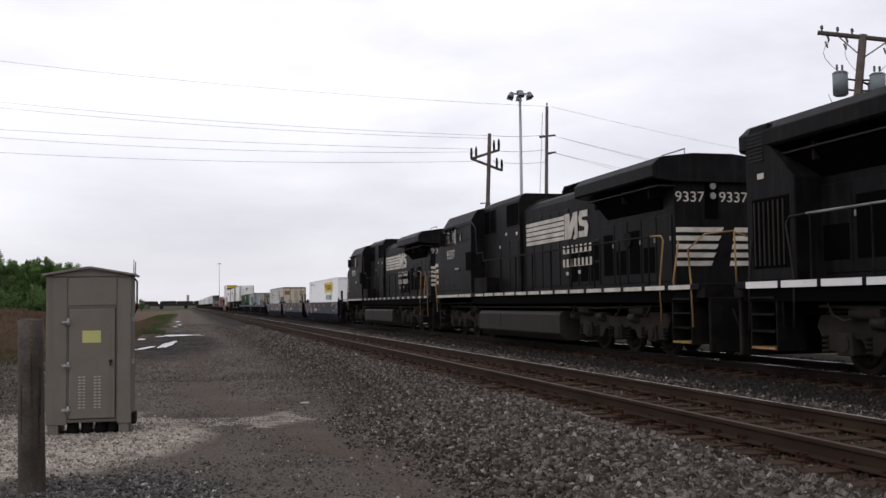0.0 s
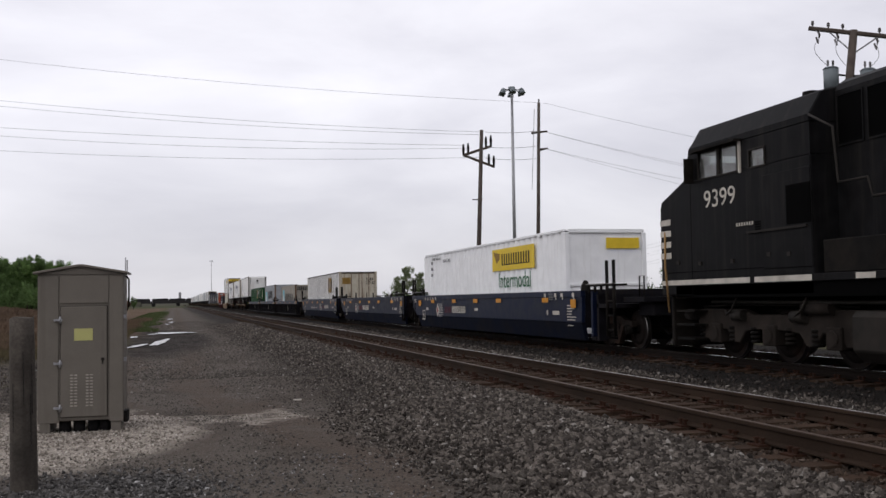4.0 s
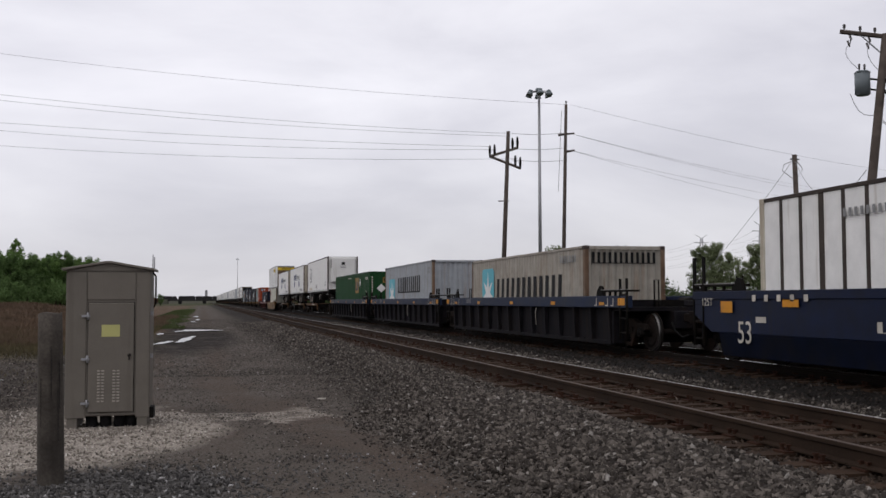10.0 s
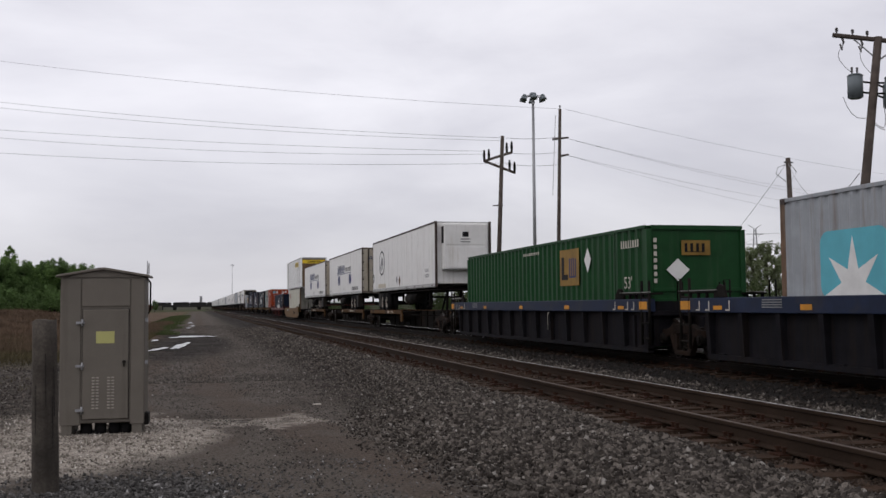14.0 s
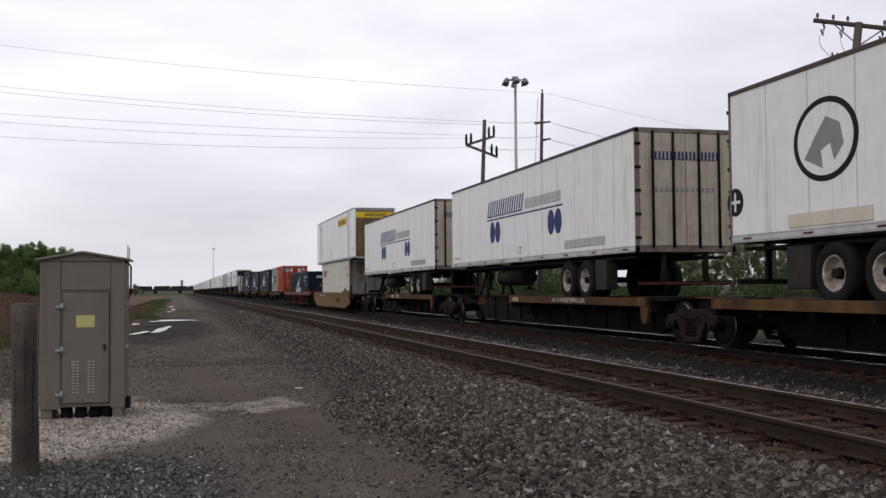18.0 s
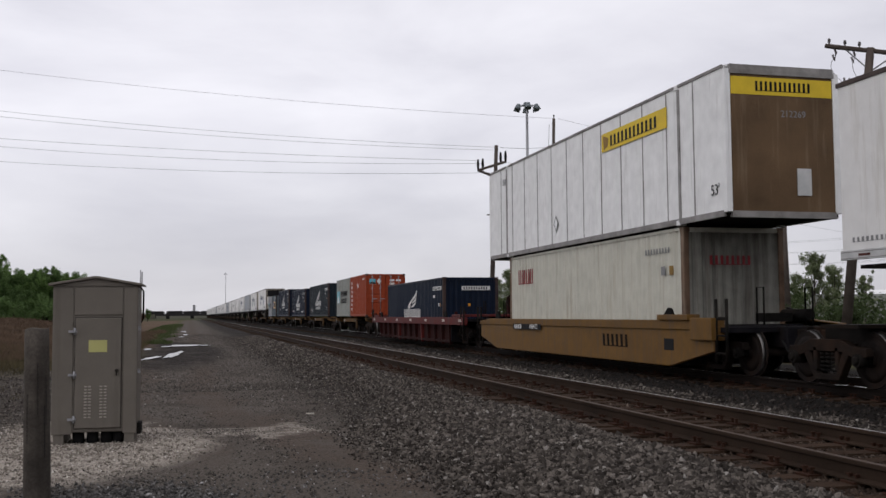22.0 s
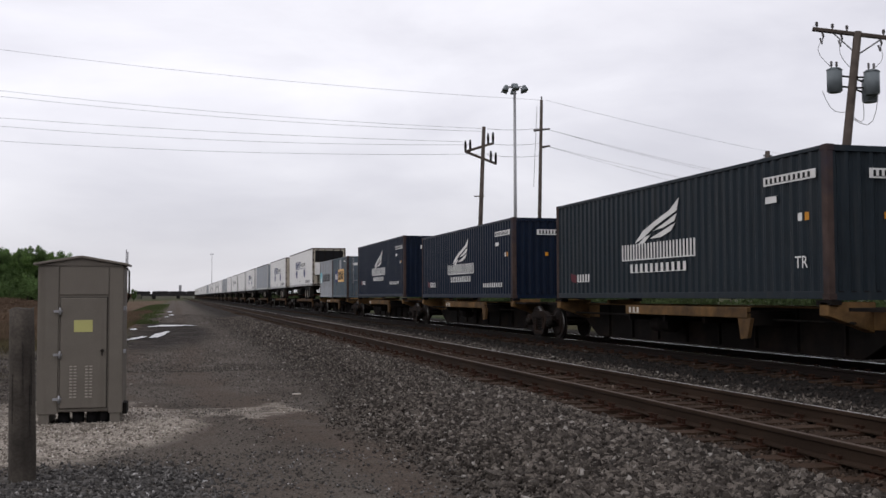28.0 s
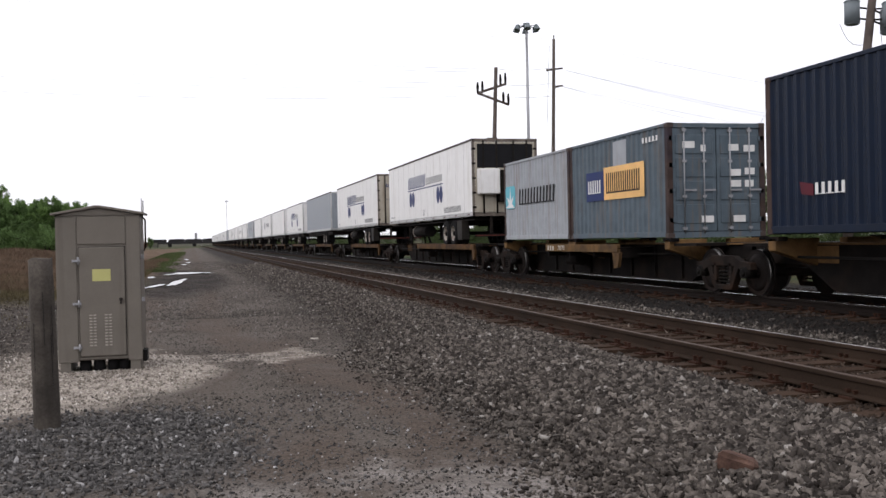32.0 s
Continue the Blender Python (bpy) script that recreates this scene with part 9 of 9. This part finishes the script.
def plant_trees():
    kinds = [make_tree(11, 7.5, 2.6, "leaf_a", 9000), make_tree(12, 9.0, 2.9, "leaf_b", 10000), make_tree(13, 6.0, 2.5, "leaf_b", 8000), make_tree(14, 8.2, 2.1, "leaf_a", 4500),
             make_tree(15, 8.4, 2.3, "leaf_c", 5600), make_tree(16, 7.6, 2.7, "leaf_c", 5600), make_tree(17, 8.0, 2.0, "leaf_c", 4400)]
    spots = []
    random.seed(21)
    # wood on the field side, an even front with a few thin taller trees
    tall = (7.5, 9.0, 6.0, 8.2)
    for k in range(64):
        az = -15.4 + 10.4 * (k / 63) + random.uniform(-0.1, 0.1)
        i = len(spots)
        spots.append((az, random.uniform(114, 142), random.uniform(4.9, 5.9) / tall[(i * 7 + i // 3) % 4]))
    for az, d, s in ((-9.6, 150, 1.05), (-7.9, 140, 0.78), (-12.6, 150, 1.0)):
        spots.append((az, d, s))
    for az, d, s in ((-2.75, 330, 0.9), (-3.3, 300, 1.0), (-2.2, 360, 0.7)):
        spots.append((az, d, s))
    # loose row beyond the tracks
    for az, d, s in ((12.3, 250, 1.0), (12.9, 240, 1.15), (13.6, 245, 1.0), (14.6, 260, 0.8), (16.4, 190, 0.9), (17.2, 150, 0.85), (18.0, 140, 0.95), (18.7, 150, 1.05), (19.4, 135, 0.9),
                     (20.0, 140, 1.1), (20.7, 130, 0.95), (21.2, 140, 1.0), (21.9, 130, 0.85), (22.5, 128, 1.0), (23.2, 135, 1.0), (23.7, 130, 0.9), (25.5, 170, 0.55),
                     (27.9, 122, 0.95), (28.6, 118, 0.98), (29.3, 124, 0.98), (30.0, 122, 0.85), (30.9, 118, 0.95), (31.7, 116, 1.0), (32.3, 122, 0.95), (33.5, 120, 0.8), (34.4, 112, 0.95), (35.4, 114, 0.8), (36.9, 116, 0.75), (39.0, 104, 0.75), (40.8, 105, 0.9), (42.5, 100, 0.8)):
        spots.append((az, d, s))
    used = []
    for i, (az, d, s) in enumerate(spots):
        p = place(az, 0, d)
        src = kinds[3 if 64 <= i < 67 else 4 + (i * 5 + i // 4) % 3 if i >= 70 else (i * 7 + i // 3) % 4]
        m = pose(p.x, p.y, ground_height(p.x, p.y) - 0.12, 0, 0, (i * 67) % 360)
        if src not in used:
            used.append(src)
            src.matrix_basis = m
            src.scale = (s, s, s)
        else:
            ob = copy_thing(src, m)
            ob.scale = (s, s, s)
    # low scrub beyond the tracks, and the undergrowth of the wood
    cs, rs = [], []
    for k in range(330):
        y = random.uniform(12, 170)
        x = 19.0 + random.uniform(0, 12) + 0.10 * y
        cs.append((x, y, random.uniform(-0.1, 0.5 + 0.10 * (x - 19.0))))
        rs.append(random.uniform(0.5, 1.25))
    for k in range(160):
        y = random.uniform(140, 430)
        cs.append((18.0 + random.uniform(0, 16), y, random.uniform(0.2, 1.6)))
        rs.append(random.uniform(0.9, 1.7))
    me = leaves_mesh("scrub", cs, rs, 170000, 0.09)
    tagged(part_mesh("scrub", me, "leaf_scrub", None), "low green scrub beyond the far track", "scrub", kind="stuff")
    cs, rs = [], []
    for k in range(150):
        p = place(-15.5 + 10.6 * random.random(), 0, random.uniform(104, 140))
        cs.append((p.x, p.y, ground_height(p.x, p.y) + random.uniform(0.2, 2.2)))
        rs.append(random.uniform(0.7, 1.5))
    me = leaves_mesh("undergrowth", cs, rs, 60000, 0.1)
    tagged(part_mesh("undergrowth", me, "leaf_b", None), "green undergrowth along the edge of the wood", "scrub", kind="stuff")


def sow_grass():
    """Dry straw field and a green verge by the road."""
    def tufts(name, n, xr, yr, h, material, label, keep):
        x = RNG.uniform(*xr, n)
        y = yr[0] + (yr[1] - yr[0]) * RNG.random(n) ** 1.6
        ok = keep(x, y)
        x, y = x[ok], y[ok]
        n = len(x)
        a = RNG.uniform(0, 3.14, n)
        hh = h * RNG.uniform(0.5, 1.3, n)
        w = 0.006 + 0.00022 * y
        z = np.array([ground_height(p, q) for p, q in zip(x, y)])
        lean = RNG.normal(0, 0.5, (n, 2))
        v = np.stack([np.stack([x - w * np.cos(a), y - w * np.sin(a), z], 1), np.stack([x + w * np.cos(a), y + w * np.sin(a), z], 1),
                      np.stack([x + hh * lean[:, 0], y + hh * lean[:, 1], z + hh], 1)], 1).reshape(-1, 3)
        me = bpy.data.meshes.new(name)
        me.from_pydata(v.tolist(), [], np.arange(3 * n).reshape(-1, 3).tolist())
        tagged(part_mesh(name, me, material, None), label, "grass", kind="stuff")
    tufts("dry_grass", 90000, (-34, -2.0), (42, 105), 0.30, "straw", "tall dry straw-coloured grass in the field", lambda x, y: (x > -0.3 * y - 2) & (x < -2.4 + 0.7 * np.sin(y * 0.21) * RNG.random(len(x))))
    tufts("olive_grass", 42000, (-20, -2.2), (32, 62), 0.22, "olive", "low olive and straw grass at the near edge of the field", lambda x, y: (x > -0.3 * y - 2) & (y > 33 + 5 * RNG.random(len(x))))
    tufts("green_grass", 16000, (-4.8, -0.9), (60, 200), 0.16, "blade", "fresh green grass verge by the road", lambda x, y: x < -1.2 - 1.6 * RNG.random(len(x)) ** 2 + 0.4 * np.sin(y * 0.33))
    cs, rs = [], []
    for k in range(14):
        p = place(-2.72 + 0.28 * RNG.normal(), 0, 300 + 20 * RNG.normal())
        cs.append((p.x, p.y, RNG.uniform(0.3, 3.2)))
        rs.append(RNG.uniform(0.5, 1.1))
    tagged(part_mesh("bush", leaves_mesh("bush", cs, rs, 6000, 0.12), "bush_brown", None), "russet bush beside the field far off", "bush")
    tufts("scrub_weeds", 1600, (-8, -2.2), (20, 34), 0.07, "olive", "sparse low weeds beside the road", lambda x, y: (x > -0.3 * y - 1) & (np.sin(x * 1.7) * np.sin(y * 0.9) > 0.2))


plant_trees()
sow_grass()


# ---------------------------------------------------------------- ballast stones and sleepers
BLOCK_V = np.array([(-1, -1, -1), (1, -1, -1), (1, 1, -1), (-1, 1, -1), (-1, -1, 1), (1, -1, 1), (1, 1, 1), (-1, 1, 1)]) * 0.62
BLOCK_F = np.array([(0, 2, 1), (0, 3, 2), (4, 5, 6), (4, 6, 7), (0, 1, 5), (0, 5, 4), (1, 2, 6), (1, 6, 5), (2, 3, 7), (2, 7, 6), (3, 0, 4), (3, 4, 7)])

WEDGE_V = np.array([(1, 0, 0), (-1, 0, 0), (0, 1, 0), (0, -1, 0), (0, 0, 1), (0, 0, -1)]) * 0.85
WEDGE_F = np.array([(0, 2, 4), (2, 1, 4), (1, 3, 4), (3, 0, 4), (2, 0, 5), (1, 2, 5), (3, 1, 5), (0, 3, 5)])


def stone_material(name, dark, light, pale):
    m = bpy.data.materials.new(name)
    m.use_nodes = True
    n, l = m.node_tree.nodes, m.node_tree.links
    b = n["Principled BSDF"]
    b.inputs["Roughness"].default_value = 0.92
    b.inputs["Specular IOR Level"].default_value = 0.1
    g = n.new("ShaderNodeNewGeometry")
    r = n.new("ShaderNodeValToRGB")
    e = r.color_ramp.elements
    e[0].position, e[0].color = 0.0, (*dark, 1)
    e[1].position, e[1].color = 0.965, (*light, 1)
    k = e.new(0.99)
    k.color = (*pale, 1)
    k = e.new(0.5)
    k.color = (*[0.7 * a + 0.3 * b for a, b in zip(dark, light)], 1)
    l.new(g.outputs["Random Per Island"], r.inputs[0])
    t = n.new("ShaderNodeTexNoise")
    t.inputs["Scale"].default_value, t.inputs["Detail"].default_value = 60, 4
    l.new(g.outputs["Position"], t.inputs["Vector"])
    mr = n.new("ShaderNodeMapRange")
    mr.inputs[1].default_value, mr.inputs[2].default_value, mr.inputs[3].default_value, mr.inputs[4].default_value = 0.3, 0.7, 0.7, 1.25
    l.new(t.outputs["Fac"], mr.inputs[0])
    mx = n.new("ShaderNodeMixRGB")
    mx.blend_type = "MULTIPLY"
    mx.inputs[0].default_value = 1
    l.new(r.outputs[0], mx.inputs[1])
    l.new(mr.outputs[0], mx.inputs[2])
    l.new(mx.outputs[0], b.inputs["Base Color"])
    return m


def strew(name, label, n, xr, yr, size, material, keep=None, sink=0.3, bias=1.0, blocky=False, grow=None):
    """Loose stones lying on the ground, as one mesh."""
    x = RNG.uniform(*xr, n)
    y = yr[0] + (yr[1] - yr[0]) * RNG.random(n) ** bias
    if keep is not None:
        ok = keep(x, y)
        x, y = x[ok], y[ok]
        n = len(x)
    s = RNG.uniform(*size, n) * (1 + 0.012 * y)
    if grow:
        s = s * np.clip(0.42 + 0.58 * (x - grow[0]) / (grow[1] - grow[0]), 0.42, 1.0)
    tv, tf = (BLOCK_V, BLOCK_F) if blocky else (WEDGE_V, WEDGE_F)
    m = len(tv)
    v = tv[None] + RNG.uniform(-0.4, 0.4, (n, m, 3))
    v = v * np.stack([RNG.uniform(1.0, 1.75, n), RNG.uniform(0.6, 1.0, n), RNG.uniform(0.42, 0.8, n)], 1)[:, None, :]
    q = RNG.normal(size=(n, 4)) * np.array([1, 0.7, 0.7, 1])
    q /= np.linalg.norm(q, axis=1)[:, None]
    w0, x0, y0, z0 = (q[:, i][:, None] for i in range(4))
    R0 = np.stack([1 - 2 * (y0 * y0 + z0 * z0), 2 * (x0 * y0 - w0 * z0), 2 * (x0 * z0 + w0 * y0)], -1)
    R1 = np.stack([2 * (x0 * y0 + w0 * z0), 1 - 2 * (x0 * x0 + z0 * z0), 2 * (y0 * z0 - w0 * x0)], -1)
    R2 = np.stack([2 * (x0 * z0 - w0 * y0), 2 * (y0 * z0 + w0 * x0), 1 - 2 * (x0 * x0 + y0 * y0)], -1)
    vx, vy, vz = (v * R0).sum(-1), (v * R1).sum(-1), (v * R2).sum(-1)
    z = np.array([ground_height(p, q) for p, q in zip(x, y)])
    co = np.stack([vx * s[:, None] + x[:, None], vy * s[:, None] + y[:, None], vz * s[:, None] + (z + s * (0.5 - sink))[:, None]], -1).reshape(-1, 3)
    f = (tf[None] + m * np.arange(n)[:, None, None]).reshape(-1, 3)
    me = bpy.data.meshes.new(name)
    me.vertices.add(len(co))
    me.vertices.foreach_set("co", co.ravel().astype(np.float32))
    me.loops.add(f.size)
    me.loops.foreach_set("vertex_index", f.ravel().astype(np.int32))
    me.polygons.add(len(f))
    me.polygons.foreach_set("loop_start", np.arange(0, f.size, 3, dtype=np.int32))
    me.update(calc_edges=True)
    me.materials.append(material)
    return tagged(new(name, me), label, "stones", kind="stuff")


M["ballast"] = stone_material("crushed_grey_ballast", (0.016, 0.013, 0.011), (0.15, 0.13, 0.112), (0.25, 0.232, 0.21))
# stones under the train: darker, with its shade in their colour
M["shaded_ballast"] = stone_material("shade_dark_ballast", (0.012, 0.010, 0.009), (0.045, 0.037, 0.032), (0.1, 0.09, 0.08))
M["rusty_ballast"] = stone_material("rust_stained_ballast", (0.018, 0.0125, 0.009), (0.078, 0.055, 0.041), (0.15, 0.12, 0.10))
M["grey_gravel"] = stone_material("dark_blue_grey_gravel", (0.028, 0.0265, 0.0255), (0.16, 0.152, 0.145), (0.34, 0.33, 0.32))
M["grit"] = stone_material("small_road_gravel", (0.034, 0.03, 0.026), (0.132, 0.118, 0.104), (0.30, 0.28, 0.26))
M["pale_grit"] = stone_material("pale_limestone_gravel", (0.11, 0.093, 0.077), (0.43, 0.385, 0.335), (0.6, 0.56, 0.51))


def off_lane(x, y):
    """Loose gravel is thrown out of the wheel track."""
    k = np.clip((y - 9.0) / 11.0, 0, 1)
    d = np.abs(x - (1.95 - 1.6 * k * k * (3 - 2 * k)))
    d = np.minimum(d, np.where(y > 11, np.abs(x + 1.55 - (1.95 - 1.6 * k * k * (3 - 2 * k))), 9.0))
    return (RNG.random(len(x)) > np.clip(1.3 - d / 0.45, 0, 0.92)) & (RNG.random(len(x)) > 0.9 * np.exp(-((x - 0.62) / 0.5) ** 2 - ((y - 7.9) / 0.8) ** 2))


def edge_of_ballast(x, y):
    return x > 1.75 + 0.3 * np.sin(y * 0.9) * np.exp(-y / 30) + 1.9 * RNG.random(len(x)) ** 0.85


strew("ballast_stones", "loose crushed grey ballast on the track shoulder", 46000, (1.75, 4.95), (4.6, 15), (0.022, 0.045), M["ballast"], edge_of_ballast, sink=0.12, blocky=True, grow=(2.0, 3.7))
strew("ballast_stones", "loose crushed grey ballast further along the shoulder", 34000, (1.75, 4.95), (15, 75), (0.022, 0.036), M["ballast"], edge_of_ballast, bias=1.7, sink=0.2, grow=(2.1, 3.9))
strew("ballast_stones", "rust-stained ballast between the sleepers", 26000, (4.95, 7.6), (4.5, 50), (0.02, 0.036), M["rusty_ballast"], lambda x, y: np.abs(((y - 2.2 + 0.265) % 0.53) - 0.265) > RNG.uniform(0.03, 0.17, len(x)), bias=1.5, sink=0.45)
strew("ballast_stones", "crushed grey ballast between the two tracks", 15000, (7.6, 9.3), (6, 70), (0.024, 0.042), M["ballast"], lambda x, y: x < 8.3 + 0.9 * RNG.random(len(x)), bias=1.6)
strew("ballast_stones", "ballast under the train with shade darkened into its colour", 12000, (8.6, 15.5), (8, 60), (0.022, 0.038), M["shaded_ballast"], bias=1.6)


def on_pad(x, y):
    return ((x + 2.1) / 2.3) ** 2 + ((y - 13.0) / 3.05) ** 2 < 0.9


strew("road_gravel", "small loose gravel scattered on the road", 30000, (-4.5, 3.2), (5.4, 24), (0.006, 0.016), M["grit"], lambda x, y: (x > -0.3 * y - 0.6) & off_lane(x, y) & (~on_pad(x, y) | (RNG.random(len(x)) < 0.12)), bias=1.5)
strew("road_gravel", "thin loose gravel further along the road", 14000, (-3.0, 2.8), (22, 90), (0.010, 0.018), M["grit"], lambda x, y: ((x + 0.9) / 2.6) ** 2 + ((y - 47.0) / 17.0) ** 2 > RNG.uniform(0.3, 1.3, len(x)), bias=2.2)
strew("dark_gravel", "dark crushed stone beside the post", 6500, (-2.6, 0.6), (6.3, 10.2), (0.012, 0.028), M["grey_gravel"], lambda x, y: ((x + 0.8) / 1.6) ** 2 + ((y - 8.2) / 1.9) ** 2 < RNG.uniform(0.1, 1.25, len(x)))
strew("road_gravel", "dark grey gravel spread over the near road", 5200, (-0.6, 2.6), (5.4, 10.5), (0.006, 0.017), M["grey_gravel"], lambda x, y: RNG.random(len(x)) < 0.35 + 0.5 * (np.sin(x * 3.1 + y) * np.sin(y * 1.9) > 0))
strew("dark_gravel", "dark broken stone and clods beside the field", 7000, (-9.0, -1.6), (15.5, 38), (0.012, 0.03), M["ballast"], lambda x, y: x > -0.25 * y - 1, bias=1.2)
strew("pale_gravel", "pale limestone gravel round the cabinet", 12000, (-4.3, 0.5), (9.5, 16.2), (0.008, 0.021), M["pale_grit"],
      lambda x, y: ((x + 2.1) / 2.3) ** 2 + ((y - 13.0) / 3.05) ** 2 < RNG.uniform(0.6, 1.1, len(x)))
strew("pale_gravel", "pale limestone gravel strip across the road", 600, (-0.2, 1.9), (13.2, 15.0), (0.007, 0.015), M["pale_grit"], lambda x, y: np.abs(y - 14.1) < 0.75 * RNG.random(len(x)))


def single_stones():
    """The ballast stones that lie nearest, each one loose."""
    kinds = []
    for k in range(12):
        v = BLOCK_V + RNG.uniform(-0.4, 0.4, (8, 3))
        v = v * np.array([RNG.uniform(1.0, 1.75), RNG.uniform(0.6, 1.0), RNG.uniform(0.45, 0.8)])
        me = bpy.data.meshes.new("stone")
        me.from_pydata(v.tolist(), [], BLOCK_F.tolist())
        me.materials.append(M["loose_stone"])
        kinds.append(me)
    random.seed(8)
    for k in range(300):
        x, y = random.uniform(2.7, 4.9), 5.6 + 3.2 * random.random() ** 1.3
        r = random.uniform(0.03, 0.05)
        ob = new("stone", kinds[k % 12])
        ob.parent = GROUND
        ob.location = (x, y, ground_height(x, y) + r * 0.55)
        ob.rotation_euler = (random.uniform(-0.5, 0.5), random.uniform(-0.5, 0.5), random.uniform(0, 6.28))
        ob.scale = (r, r, r)


M["loose_stone"] = mat("grey_brown_broken_stone", (0.066, 0.057, 0.049), 0.92, var=0.55, scale=2.0, fine=40, bump=0.3)
single_stones()


def lay_sleepers(track, middle, first, last, last_joined):
    bm = bmesh.new()
    box(bm, -1.3, 1.3, -0.115, 0.115, -0.36, -0.192)
    me = bpy.data.meshes.new("sleeper")
    bm.to_mesh(me)
    bm.free()
    me.materials.append(M["tie"])
    bm = bmesh.new()
    box(bm, -0.17, 0.17, -0.095, 0.095, -0.192, -0.172)
    for sx in (-0.1, 0.1):
        for sy in (-0.05, 0.05):
            box(bm, sx - 0.014, sx + 0.014, sy - 0.014, sy + 0.014, -0.172, -0.128)
            box(bm, sx - 0.026, sx + 0.026, sy - 0.018, sy + 0.018, -0.128, -0.112)
    pl = bpy.data.meshes.new("tie_plate")
    bm.to_mesh(pl)
    bm.free()
    pl.materials.append(M["plate"])
    random.seed(3)
    y = first
    while y < last:
        s = new("sleeper", me)
        s.parent = track
        s.location = (middle + random.uniform(-0.11, 0.09), y + random.uniform(-0.04, 0.04), random.uniform(-0.022, 0.012))
        s.rotation_euler = (0, 0, random.uniform(-0.02, 0.02))
        if y < 45:
            for k in (-1, 1):
                p = new("tie_plate", pl)
                p.parent = s
                p.location = (k * 0.745, 0, 0)
        y += 0.53
    verts, faces = [], []
    while y < last_joined:
        k = len(verts)
        verts += [(middle - 1.3, y - 0.115, -0.3), (middle + 1.3, y - 0.115, -0.3), (middle + 1.3, y + 0.115, -0.3), (middle - 1.3, y + 0.115, -0.3),
                  (middle - 1.3, y - 0.115, -0.192), (middle + 1.3, y - 0.115, -0.192), (middle + 1.3, y + 0.115, -0.192), (middle - 1.3, y + 0.115, -0.192)]
        faces += [(k + 4, k + 5, k + 6, k + 7), (k, k + 1, k + 5, k + 4), (k + 1, k + 2, k + 6, k + 5), (k + 2, k + 3, k + 7, k + 6), (k + 3, k, k + 4, k + 7)]
        y += 0.53
    m2 = bpy.data.meshes.new("far_sleepers")
    m2.from_pydata(verts, [], faces)
    ob = part_mesh("far_sleepers", m2, "tie", track)
    tagged(ob, kind="stuff")


lay_sleepers(track_a, (RAIL_NEAR + RAIL_FAR) / 2, 2.2, 90, 420)
lay_sleepers(track_b, TRACK_B, 6.2, 70, 420)


def motions():
    rows = [(float(t), s) for t, s in enumerate(TRAVEL)]
    way = {}
    for ob, u, turn in RIDERS:
        walk(ob, [(t, pose(TRACK_B, u - s, 0, 0, 0, turn)) for t, s in rows])
        way[ob] = -1 if turn else 1
    # wheels roll with the train: one row for each twentieth of a second
    for ob, y, r in AXLES:
        if ob.parent.matrix_basis.translation.y > 373:
            continue
        walk(ob, [(k / 20, pose(0, y, r, way[ob.parent] * math.degrees(np.interp(k / 20, range(33), TRAVEL) / r) % 360, 0, 0)) for k in range(641)])


motions()
